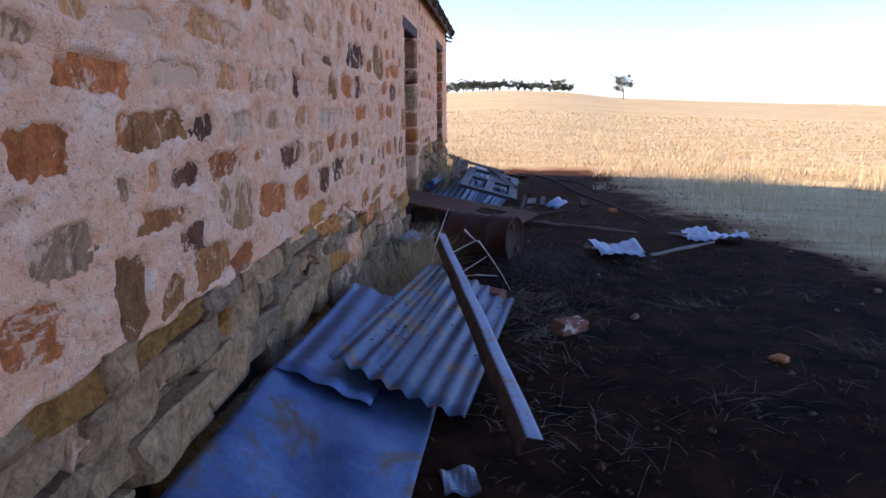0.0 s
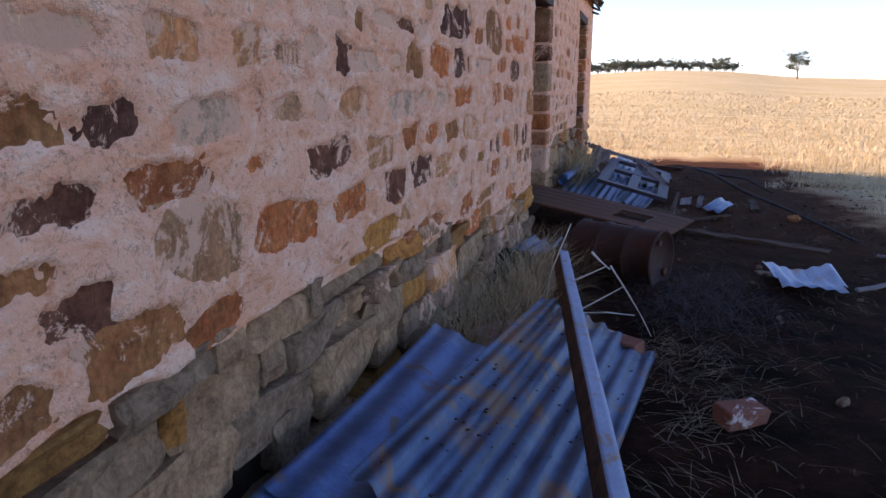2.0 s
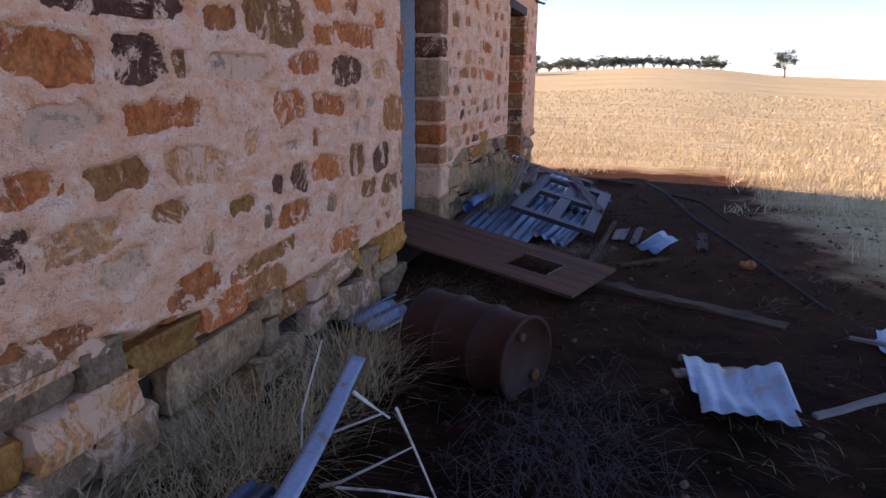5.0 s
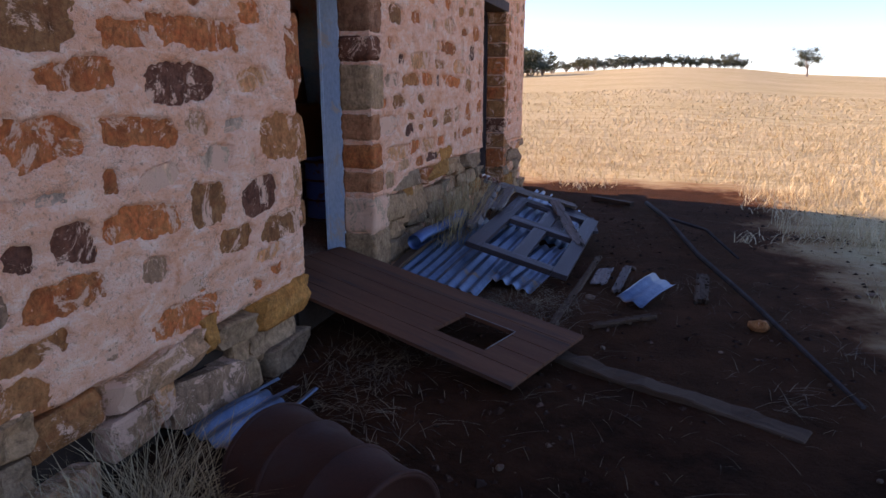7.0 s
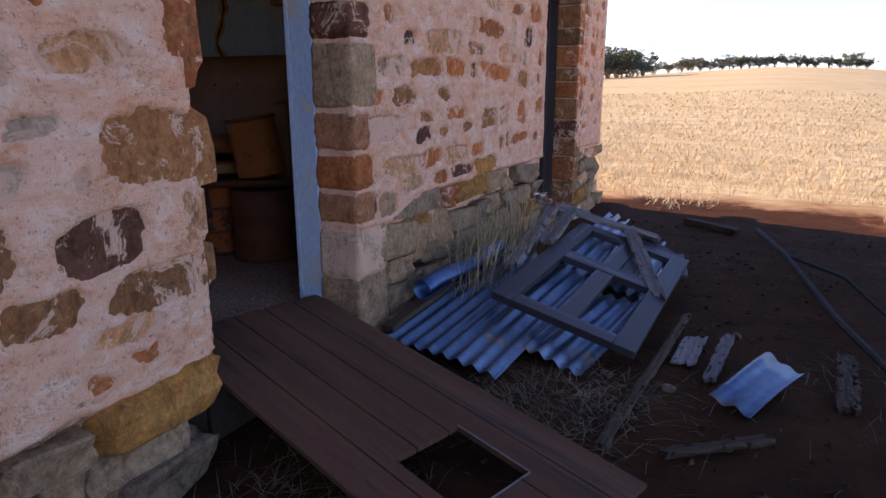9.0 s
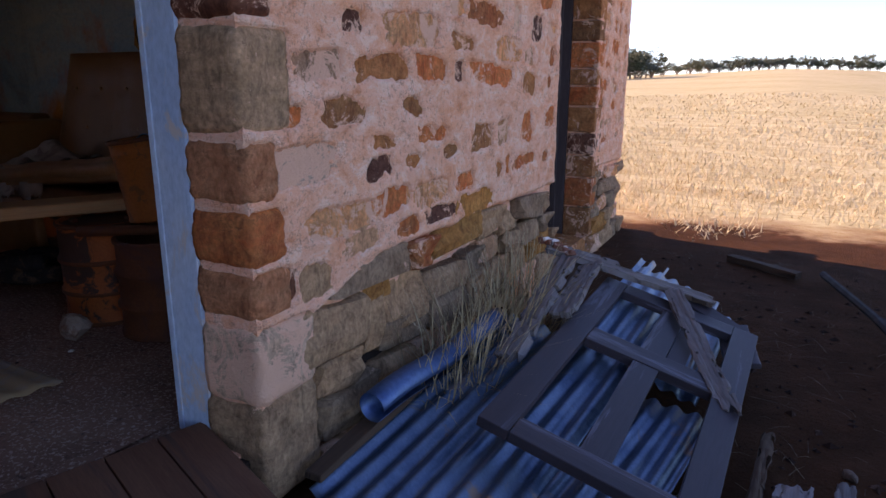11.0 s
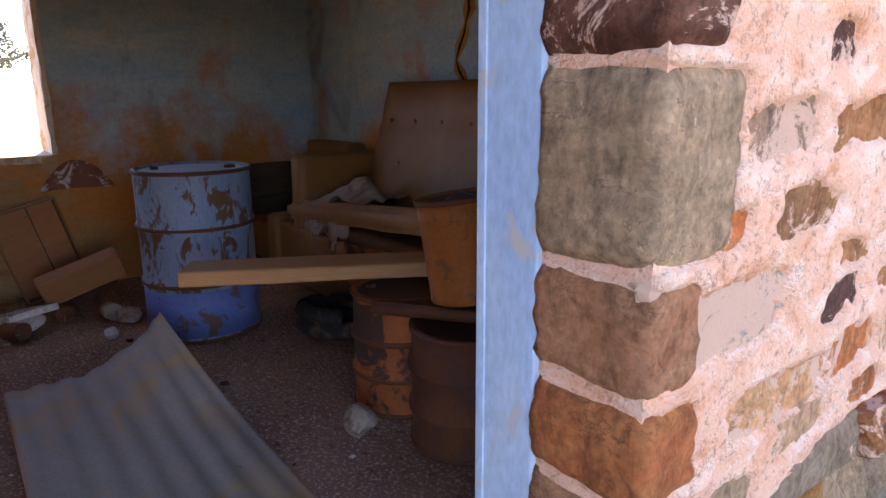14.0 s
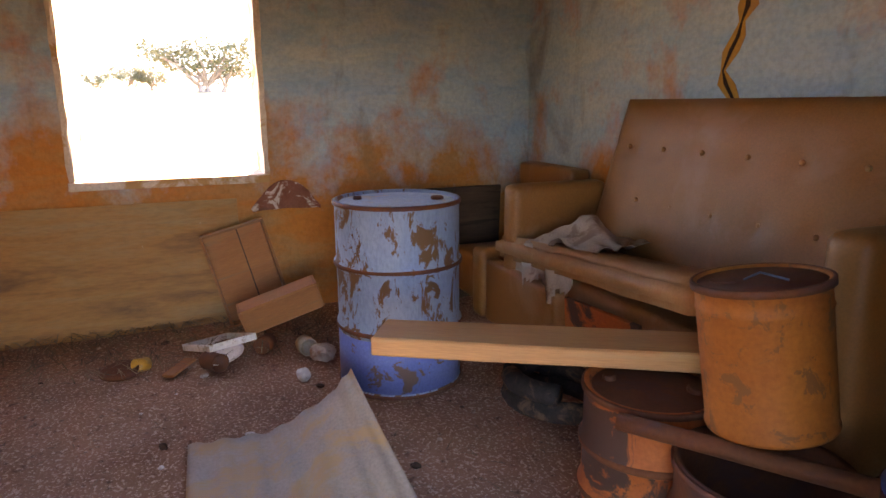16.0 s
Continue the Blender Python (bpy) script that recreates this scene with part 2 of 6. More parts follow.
boxwood_mat = surface("box_wood", (0.28, 0.10, 0.032), (0.38, 0.15, 0.05), 3, (0.22, 0.11, 0.05), 3, (0.55, 0.7), (0.6, 0.8), 0.0, 60, 0.3, 0.002, coords="Object", stretch=(0.4, 3, 3), vary=0.2)
vinyl_mat = surface("brown_vinyl", (0.20, 0.078, 0.020), (0.27, 0.11, 0.030), 2.5, (0.24, 0.11, 0.05), 2, (0.52, 0.7), (0.42, 0.6), 0.0, 140, 0.2, 0.002)
tanvinyl_mat = surface("tan_dusty_vinyl", (0.32, 0.135, 0.048), (0.40, 0.195, 0.085), 3, (0.34, 0.19, 0.09), 3, (0.54, 0.7), (0.5, 0.7), 0.0, 120, 0.25, 0.002)
cloth_mat = surface("dusty_cloth", (0.30, 0.22, 0.17), (0.38, 0.30, 0.24), 8, (0.20, 0.13, 0.10), 7, (0.52, 0.66), grain=160, bump=0.5, depth=0.004)
straw_mat = surface("dry_straw", (0.66, 0.51, 0.29), (0.80, 0.66, 0.42), 2.2, (0.52, 0.37, 0.19), 1.5, (0.52, 0.68), (0.6, 0.8), 0.0, 8, 0.0)
wallgrass_mat = surface("bleached_grass", (0.46, 0.33, 0.17), (0.66, 0.52, 0.31), 5, (0.16, 0.11, 0.06), 6, (0.5, 0.7), (0.6, 0.8), 0.0, 30, 0.0)
litter_mat = surface("old_litter", (0.05, 0.034, 0.021), (0.32, 0.24, 0.145), 3, (0.04, 0.027, 0.017), 9, (0.5, 0.7), (0.6, 0.8), 0.0, 30, 0.0)
twig_mat = surface("grey_twigs", (0.035, 0.028, 0.026), (0.075, 0.066, 0.066), 9, None, grain=40)
whitestick_mat = surface("bleached_sticks", (0.55, 0.50, 0.45), (0.68, 0.63, 0.58), 12, (0.36, 0.28, 0.22), 9, (0.55, 0.7), grain=60)
brick_mat = surface("red_brick", (0.20, 0.07, 0.045), (0.28, 0.11, 0.075), 12, (0.50, 0.42, 0.38), 10, (0.58, 0.66), grain=90)
pebble_mat = surface("yard_pebble", (0.12, 0.075, 0.05), (0.22, 0.15, 0.11), 9, (0.08, 0.045, 0.03), 8, (0.52, 0.66), grain=60, vary=0.3)
rock_mat = surface("pale_rubble", (0.32, 0.24, 0.19), (0.42, 0.34, 0.28), 9, (0.22, 0.12, 0.08), 8, (0.52, 0.66), grain=60, bump=0.6, depth=0.008, vary=0.25)
white_mat = surface("dirty_white", (0.62, 0.58, 0.52), (0.72, 0.68, 0.62), 20, (0.36, 0.28, 0.2), 15, (0.58, 0.7), (0.3, 0.5))
black_mat = surface("black_rubber", (0.018, 0.017, 0.017), (0.035, 0.03, 0.03), 15, (0.09, 0.06, 0.04), 9, (0.56, 0.7))
yellow_mat = surface("yellow_plastic", (0.48, 0.22, 0.03), (0.52, 0.26, 0.04), 15, (0.3, 0.18, 0.06), 20, (0.6, 0.7), (0.35, 0.5))
bark_mat = surface("gum_bark", (0.22, 0.17, 0.14), (0.34, 0.28, 0.24), 3, None, grain=12)
roof_mat = surface("old_roof_iron", (0.34, 0.30, 0.28), (0.46, 0.42, 0.40), 3, (0.28, 0.14, 0.08), 2, (0.5, 0.66), (0.5, 0.75), 0.3, 60)
ceiling_mat = surface("dim_ceiling", (0.24, 0.20, 0.16), (0.34, 0.29, 0.23), 1.5, (0.30, 0.20, 0.12), 1.2, (0.52, 0.7))
bounce_dark_mat = surface("bounce_dark_plaster", (0.15, 0.085, 0.05), (0.22, 0.13, 0.08), 2.0, (0.09, 0.06, 0.045), 1.5, (0.5, 0.7))
clod_mat = surface("earth_clods", (0.022, 0.009, 0.0055), (0.055, 0.024, 0.014), 4, (0.12, 0.07, 0.05), 8, (0.6, 0.7))
reveal_mat = surface("chipped_reveal_plaster", (0.58, 0.50, 0.40), (0.66, 0.60, 0.52), 4, (0.42, 0.26, 0.12), 4, (0.52, 0.66), bump=0.5, depth=0.008)
# One dark brown for plinth-gap shade, the shaded sill and the earth crumbs.
shade_earth_mat = surface("earth_packing", (0.035, 0.022, 0.016), (0.06, 0.04, 0.03), 9)
black_gap_mat = surface("crack_dark", (0.02, 0.012, 0.008), (0.05, 0.03, 0.02), 9)
crackstain_mat = surface("crack_stain", (0.48, 0.25, 0.06), (0.42, 0.20, 0.05), 5, (0.32, 0.17, 0.07), 4, (0.5, 0.7))


def leaf_material():
    m, N, L, P = nodes_of("gum_leaves")
    g = N.new("ShaderNodeNewGeometry")
    L.new(ramp(N, L, g.outputs["Random Per Island"], (0.0, (0.055, 0.065, 0.035)), (0.6, (0.10, 0.11, 0.062)), (1.0, (0.15, 0.15, 0.09))), P.inputs["Base Color"])
    P.inputs["Roughness"].default_value = 0.6
    return m


leaf_mat = leaf_material()


def plaster_material():
    """Old blue distemper over ochre plaster: stained, patchy, streaked, ochre along the foot."""
    m, N, L, P = nodes_of("blue_ochre_plaster")
    n1 = noise_node(N, L, 1.3, 6, 0.66, "World", (1, 1, 0.8), 0.1)
    n2 = noise_node(N, L, 3.4, 6, 0.7, "World", (0.7, 0.7, 2.0), 0.4)
    n3 = noise_node(N, L, 38, 4, 0.6, "World")
    n4 = noise_node(N, L, 2.1, 5, 0.6, "World", (1, 1, 0.5), 1.0)
    col = mix(N, L, ramp(N, L, n2.outputs["Fac"], (0.35, 0.0), (0.65, 1.0)), (0.23, 0.39, 0.52), (0.40, 0.48, 0.48))
    geo = N.new("ShaderNodeNewGeometry")
    sep = N.new("ShaderNodeSeparateXYZ")
    L.new(geo.outputs["Position"], sep.inputs[0])
    low = N.new("ShaderNodeMapRange")
    low.inputs["From Min"].default_value, low.inputs["From Max"].default_value = 1.75, 0.75
    low.inputs["To Min"].default_value, low.inputs["To Max"].default_value = -0.03, 0.22
    L.new(sep.outputs["Z"], low.inputs["Value"])
    add = N.new("ShaderNodeMath")
    L.new(n1.outputs["Fac"], add.inputs[0])
    L.new(low.outputs[0], add.inputs[1])
    ochre = mix(N, L, ramp(N, L, n2.outputs["Fac"], (0.4, 0.0), (0.6, 1.0)), (0.52, 0.18, 0.042), (0.44, 0.21, 0.08))
    col = mix(N, L, ramp(N, L, add.outputs[0], (0.50, 0.0), (0.66, 1.0)), col, ochre)
    col = mix(N, L, ramp(N, L, n4.outputs["Fac"], (0.58, 0.0), (0.70, 0.5)), col, (0.17, 0.14, 0.09))
    col = mix(N, L, 0.3, col, mix(N, L, ramp(N, L, n3.outputs["Fac"], (0.3, 0.4), (0.6, 1.0)), (0, 0, 0), col))
    L.new(col, P.inputs["Base Color"])
    P.inputs["Roughness"].default_value = 0.85
    P.inputs["Specular IOR Level"].default_value = 0.15
    bumped(N, L, P, mix(N, L, 0.5, n3.outputs["Fac"], n2.outputs["Fac"]), 0.5, 0.01)
    return m


plaster_mat = plaster_material()


def board_material():
    m, N, L, P = nodes_of("ochre_streaked_board")
    n1 = noise_node(N, L, 2.6, 6, 0.65, "World", (0.5, 0.5, 3.5), 0.3)
    n2 = noise_node(N, L, 40, 4, 0.6, "World", (0.4, 0.4, 2))
    n3 = noise_node(N, L, 14, 4, 0.6, "World", (1, 1, 0.25))
    col = ramp(N, L, n1.outputs["Fac"], (0.3, (0.16, 0.075, 0.024)), (0.5, (0.35, 0.165, 0.045)), (0.7, (0.31, 0.20, 0.085)))
    col = mix(N, L, 0.3, col, mix(N, L, ramp(N, L, n2.outputs["Fac"], (0.3, 0.3), (0.6, 1.0)), (0, 0, 0), col))
    col = mix(N, L, ramp(N, L, n3.outputs["Fac"], (0.72, 0.0), (0.75, 0.6)), col, (0.6, 0.55, 0.45))
    L.new(col, P.inputs["Base Color"])
    P.inputs["Roughness"].default_value = 0.7
    bumped(N, L, P, n2.outputs["Fac"], 0.3, 0.003)
    return m


board_mat = board_material()


def ground_material():
    """Red-brown trodden earth round the house, coloured near black for the shade there, straw stubble in drill rows
    beyond.
    """
    m, N, L, P = nodes_of("earth_and_stubble")
    geo = N.new("ShaderNodeNewGeometry")
    sep = N.new("ShaderNodeSeparateXYZ")
    L.new(geo.outputs["Position"], sep.inputs[0])

    def op(kind, a, b=None):
        n = N.new("ShaderNodeMath")
        n.operation = kind
        for k, v in ((0, a), (1, b)):
            if v is None:
                continue
            if isinstance(v, (int, float)):
                n.inputs[k].default_value = v
            else:
                L.new(v, n.inputs[k])
        return n.outputs[0]

    X, Y = sep.outputs["X"], sep.outputs["Y"]
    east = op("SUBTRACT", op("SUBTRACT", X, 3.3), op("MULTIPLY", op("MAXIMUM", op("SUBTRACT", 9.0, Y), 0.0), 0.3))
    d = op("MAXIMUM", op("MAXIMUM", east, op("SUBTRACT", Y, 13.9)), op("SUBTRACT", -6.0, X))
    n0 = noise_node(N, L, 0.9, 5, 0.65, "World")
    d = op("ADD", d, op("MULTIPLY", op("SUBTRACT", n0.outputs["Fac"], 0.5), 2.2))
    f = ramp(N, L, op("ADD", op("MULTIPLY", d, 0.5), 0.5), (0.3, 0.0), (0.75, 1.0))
    n1 = noise_node(N, L, 3.2, 6, 0.7, "World")
    n2 = noise_node(N, L, 42, 5, 0.7, "World")
    n3 = noise_node(N, L, 0.06, 4, 0.6, "World")
    n4 = noise_node(N, L, 2.0, 4, 0.7, "World", (0.25, 1.6, 1))
    n5 = noise_node(N, L, 9, 4, 0.7, "World")
    # Earth is coloured near black for the house's shade, red again towards its edge.
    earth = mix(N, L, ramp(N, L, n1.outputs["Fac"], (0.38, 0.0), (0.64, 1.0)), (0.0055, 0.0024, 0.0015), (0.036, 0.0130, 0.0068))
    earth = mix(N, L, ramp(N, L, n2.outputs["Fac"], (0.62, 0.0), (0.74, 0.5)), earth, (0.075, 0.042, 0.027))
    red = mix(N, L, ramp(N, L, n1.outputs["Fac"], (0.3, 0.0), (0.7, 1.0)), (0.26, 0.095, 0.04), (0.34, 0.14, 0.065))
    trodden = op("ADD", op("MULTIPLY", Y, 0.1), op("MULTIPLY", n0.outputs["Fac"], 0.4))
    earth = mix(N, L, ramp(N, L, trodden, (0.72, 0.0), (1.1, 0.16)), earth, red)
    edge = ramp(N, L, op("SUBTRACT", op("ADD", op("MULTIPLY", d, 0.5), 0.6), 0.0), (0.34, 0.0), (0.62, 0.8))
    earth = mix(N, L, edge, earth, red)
    straw = mix(N, L, ramp(N, L, n4.outputs["Fac"], (0.38, 0.0), (0.58, 1.0)), (0.40, 0.30, 0.14), (0.60, 0.50, 0.29))
    straw = mix(N, L, ramp(N, L, n3.outputs["Fac"], (0.35, 0.0), (0.7, 0.6)), straw, (0.72, 0.58, 0.36))
    rows = op("SINE", op("MULTIPLY", op("ADD", op("ADD", Y, op("MULTIPLY", X, 0.22)), op("MULTIPLY", n0.outputs["Fac"], 0.7)), 3.927))
    straw = mix(N, L, op("MULTIPLY", op("MULTIPLY", ramp(N, L, rows, (0.0, 0.0), (0.9, 1.0)), n4.outputs["Fac"]), 0.4), straw, (0.36, 0.21, 0.09))
    straw = mix(N, L, ramp(N, L, n5.outputs["Fac"], (0.52, 0.0), (0.66, 0.7)), straw, (0.38, 0.25, 0.11))
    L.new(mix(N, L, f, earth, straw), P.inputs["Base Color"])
    P.inputs["Roughness"].default_value = 0.95
    P.inputs["Specular IOR Level"].default_value = 0.05
    bumped(N, L, P, mix(N, L, 0.5, n2.outputs["Fac"], n1.outputs["Fac"]), 1.0, 0.03)
    return m


ground_mat = ground_material()


def floor_material():
    m, N, L, P = nodes_of("dusty_dirt_floor")
    n1 = noise_node(N, L, 2.4, 6, 0.65, "World")
    n2 = noise_node(N, L, 70, 4, 0.7, "World")
    n3 = noise_node(N, L, 24, 5, 0.7, "World")
    col = mix(N, L, ramp(N, L, n1.outputs["Fac"], (0.3, 0.0), (0.7, 1.0)), (0.19, 0.100, 0.062), (0.36, 0.195, 0.13))
    col = mix(N, L, ramp(N, L, n2.outputs["Fac"], (0.54, 0.0), (0.60, 0.9)), col, (0.55, 0.40, 0.31))
    col = mix(N, L, ramp(N, L, n3.outputs["Fac"], (0.58, 0.0), (0.7, 0.8)), col, (0.06, 0.04, 0.03))
    L.new(col, P.inputs["Base Color"])
    P.inputs["Roughness"].default_value = 0.92
    P.inputs["Specular IOR Level"].default_value = 0.12
    bumped(N, L, P, mix(N, L, 0.5, n2.outputs["Fac"], n3.outputs["Fac"]), 0.8, 0.012)
    return m


floor_mat = floor_material()
rng = random.Random(7)


# ---- building helpers ----
def mesh_of(bm, name, smooth=False):
    me = bpy.data.meshes.new(name)
    bmesh.ops.recalc_face_normals(bm, faces=bm.faces)
    bm.to_mesh(me)
    bm.free()
    if smooth:
        for p in me.polygons:
            p.use_smooth = True
    return me


def part(name, bm, material, parent, label="", smooth=False):
    """Links a bmesh, or a finished mesh, as one mesh object under a thing or a part."""
    me = bm if isinstance(bm, bpy.types.Mesh) else mesh_of(bm, name, smooth)
    if not me.materials:
        me.materials.append(material)
    ob = new(name, me)
    ob.parent = parent
    if label:
        ob["label"] = label
    return ob


def thing(name, label, category, m=None, group="", kind=""):
    ob = new(name)
    ob.empty_display_size = 0.1
    if m is not None:
        ob.matrix_basis = m
    return tagged(ob, label, category, group, kind)


def solo(name, bm, material, label, category, m=None, group="", kind="", smooth=False):
    me = bm if isinstance(bm, bpy.types.Mesh) else mesh_of(bm, name, smooth)
    if not me.materials:
        me.materials.append(material)
    ob = new(name, me)
    if m is not None:
        ob.matrix_basis = m
    return tagged(ob, label, category, group, kind)


def box(bm, x0, x1, y0, y1, z0, z1, m=None, bevel=0.0):
    vs = [bm.verts.new((x, y, z)) for x in (x0, x1) for y in (y0, y1) for z in (z0, z1)]
    if m is not None:
        for v in vs:
            v.co = m @ v.co
    fs = [bm.faces.new([vs[i] for i in q]) for q in ((0, 1, 3, 2), (4, 6, 7, 5), (0, 4, 5, 1), (2, 3, 7, 6), (0, 2, 6, 4), (1, 5, 7, 3))]
    if bevel:
        bmesh.ops.bevel(bm, geom=list({e for f in fs for e in f.edges}), offset=bevel, segments=2, affect="EDGES", profile=0.6)
    return bm


def block(w, d, h, bevel=0.004, jitter=0.0, cuts=0, rnd=None):
    """A timber or block centred on the origin, long in x; worn by jitter."""
    bm = bmesh.new()
    box(bm, -w / 2, w / 2, -d / 2, d / 2, -h / 2, h / 2)
    if cuts:
        long_edges = [e for e in bm.edges if abs(e.verts[0].co.x - e.verts[1].co.x) > w * 0.5]
        bmesh.ops.subdivide_edges(bm, edges=long_edges, cuts=cuts)
    if jitter:
        r = rnd or rng
        for v in bm.verts:
            v.co += Vector((r.uniform(-1, 1) * jitter * 1.5, r.uniform(-1, 1) * jitter, r.uniform(-1, 1) * jitter))
    if bevel:
        bmesh.ops.bevel(bm, geom=list(bm.edges), offset=bevel, segments=1, affect="EDGES")
    return bm


def lathe(profile, seg=40, dent=0.0, rnd=None, ring=False):
    """Turns a profile of (radius, z) round the z axis."""
    bm = bmesh.new()
    r = rnd or rng
    ph = [r.uniform(0, 6.28) for _ in range(4)]
    rings = []
    for rad, z in profile:
        loop = []
        for i in range(seg):
            a = 2 * math.pi * i / seg
            k = 1 + dent * (math.sin(2 * a + ph[0] + z * 5) * math.sin(z * 9 + ph[1]) + 0.6 * math.sin(5 * a + ph[2]) * math.sin(z * 14 + ph[3]))
            loop.append(bm.verts.new((rad * k * math.cos(a), rad * k * math.sin(a), z)))
        rings.append(loop)
    for a, b in zip(rings, rings[1:] + (rings[:1] if ring else [])):
        for i in range(seg):
            bm.faces.new((a[i], a[(i + 1) % seg], b[(i + 1) % seg], b[i]))
    if not ring:
        bm.faces.new(rings[0][::-1])
        bm.faces.new(rings[-1])
    return bm


def tube(bm, points, radii, seg=6):
    """A tapered tube through points."""
    rings = []
    pts = [Vector(p) for p in points]
    for i, p in enumerate(pts):
        d = (pts[min(i + 1, len(pts) - 1)] - pts[max(i - 1, 0)]).normalized()
        u = d.orthogonal().normalized()
        w = d.cross(u)
        rings.append([bm.verts.new(p + radii[i] * (math.cos(2 * math.pi * k / seg) * u + math.sin(2 * math.pi * k / seg) * w)) for k in range(seg)])
    for a, b in zip(rings, rings[1:]):
        for k in range(seg):
            bm.faces.new((a[k], a[(k + 1) % seg], b[(k + 1) % seg], b[k]))
    bm.faces.new(rings[0][::-1])
    bm.faces.new(rings[-1])
    return bm


def sheet(fn, nu, nv, thick=0.002, keep=None):
    """A thin plate over fn(u, v) -> point, u and v from 0 to 1, given a real thickness."""
    bm = bmesh.new()
    P = [[Vector(fn(i / nu, j / nv)) for j in range(nv + 1)] for i in range(nu + 1)]
    top, bot = [], []
    for i in range(nu + 1):
        ra, rb = [], []
        for j in range(nv + 1):
            du = P[min(i + 1, nu)][j] - P[max(i - 1, 0)][j]
            dv = P[i][min(j + 1, nv)] - P[i][max(j - 1, 0)]
            n = du.cross(dv).normalized() * thick / 2
            ra.append(bm.verts.new(P[i][j] + n))
            rb.append(bm.verts.new(P[i][j] - n))
        top.append(ra)
        bot.append(rb)
    ok = lambda i, j: 0 <= i < nu and 0 <= j < nv and (keep is None or keep((i + 0.5) / nu, (j + 0.5) / nv))
    for i in range(nu):
        for j in range(nv):
            if not ok(i, j):
                continue
            bm.faces.new((top[i][j], top[i + 1][j], top[i + 1][j + 1], top[i][j + 1]))
            bm.faces.new((bot[i][j], bot[i][j + 1], bot[i + 1][j + 1], bot[i + 1][j]))
            for (a, b), (c, d) in (((i, j), (i + 1, j)), ((i + 1, j), (i + 1, j + 1)), ((i + 1, j + 1), (i, j + 1)), ((i, j + 1), (i, j))):
                other = {0: (i, j - 1), 1: (i + 1, j), 2: (i, j + 1), 3: (i - 1, j)}[[((i, j), (i + 1, j)), ((i + 1, j), (i + 1, j + 1)), ((i + 1, j + 1), (i, j + 1)), ((i, j + 1), (i, j))].index(((a, b), (c, d)))]
                if not ok(*other):
                    bm.faces.new((top[a][b], bot[a][b], bot[c][d], top[c][d]))
    bmesh.ops.delete(bm, geom=[v for v in bm.verts if not v.link_faces], context="VERTS")
    return bm


def corrugated(width, length, pitch=0.076, amp=0.0095, warp=0.02, seed=1, keep=None, bend=0.0, curl=0.0):
    """Corrugated sheet lying in xy, ridges along y, origin at the middle of its near edge."""
    r = random.Random(seed)
    ph = [r.uniform(0, 6.28) for _ in range(4)]

    def fn(u, v):
        x, y = (u - 0.5) * width, v * length
        z = amp * math.sin(2 * math.pi * x / pitch) + warp * (math.sin(2.1 * u * 3 + ph[0]) * math.sin(3 * v + ph[1]) + 0.5 * math.sin(5 * v + ph[2] + 2 * u))
        z += bend * math.sin(math.pi * v) + curl * max(0.0, u - 0.6) ** 2 * 6
        return x, y, z

    return sheet(fn, max(6, int(width / pitch * 8)), max(4, int(length / 0.12)), 0.002, keep)


def span(a, b, roll=0.0):
    """A pose whose x axis runs from a to b, centred between them, z as near to up as can be."""
    a, b = Vector(a), Vector(b)
    x = (b - a).normalized()
    y = Vector((0, 0, 1)).cross(x).normalized()
    z = x.cross(y)
    m = Matrix((x, y, z)).transposed().to_4x4()
    return Matrix.Translation((a + b) / 2) @ m @ pose(0, 0, 0, roll)


def plank(name, a, b, w, h, material, label, roll=0.0, jag=0.0, category="plank", group=""):
    a, b = Vector(a), Vector(b)
    bm = block((b - a).length, w, h, 0.003, 0.004, 5)
    if jag:
        for v in bm.verts:
            if v.co.x > 0.45 * (b - a).length:
                v.co.x += jag * math.sin(v.co.y * 90 + 1) * 0.6
    return solo(name, bm, material, label, category, span(a, b, roll), group)


# ---- terrain ----
AZ = [-180, -150, -120, -91, -60, -30, -19, -6, 0.6, 6.4, 10.3, 19, 29, 60, 180]
EL = [0.3, 0.6, 1.2, 1.35, 1.0, 0.6, 0.62, 1.1, 1.45, 1.22, 0.74, 0.37, 0.02, 0.0, 0.3]


def ground_z(x, y):
    r = math.hypot(x - 1, y - 2)
    az = math.degrees(math.atan2(x - 1, y - 2))
    far = 300.0 if -45 < az < 130 else 110.0
    slope = (far * math.tan(radians(np.interp(az, AZ, EL))) + 1.4) / (far - 16)
    g = max(0.0, min(r, far) - 16)
    g = g * g / (g + 6)
    z = slope * g - 0.004 * max(0.0, r - far)
    near = max(0.0, 1 - r / 40)
    return z + near * (0.035 * noise.noise((x * 0.7, y * 0.7, 0)) + 0.015 * noise.noise((x * 2.6, y * 2.6, 5))) - 0.03 * max(0.0, min(x, 12) - 3.2) * near


def build_ground():
    radii = [0.0] + [0.22 * i for i in range(1, 62)] + [13.64 * 1.09 ** i for i in range(1, 66)]
    seg = 180
    verts, faces = [], []
    for r in radii:
        for k in range(seg):
            a = 2 * math.pi * k / seg
            x, y = 1 + r * math.sin(a), 6 + r * math.cos(a)
            verts.append((x, y, ground_z(x, y)))
    for i in range(len(radii) - 1):
        for k in range(seg):
            p, q = i * seg + k, i * seg + (k + 1) % seg
            faces.append((p, p + seg, q + seg, q) if i else (p + seg, q + seg, p))
    me = bpy.data.meshes.new("ground")
    me.from_pydata(verts, [], faces)
    me.validate()
    for p in me.polygons:
        p.use_smooth = True
    solo("ground", me, ground_mat, "red-brown bare earth, darkened for the shade by the house, running out into a field of pale straw stubble", "ground", kind="structure")


build_ground()

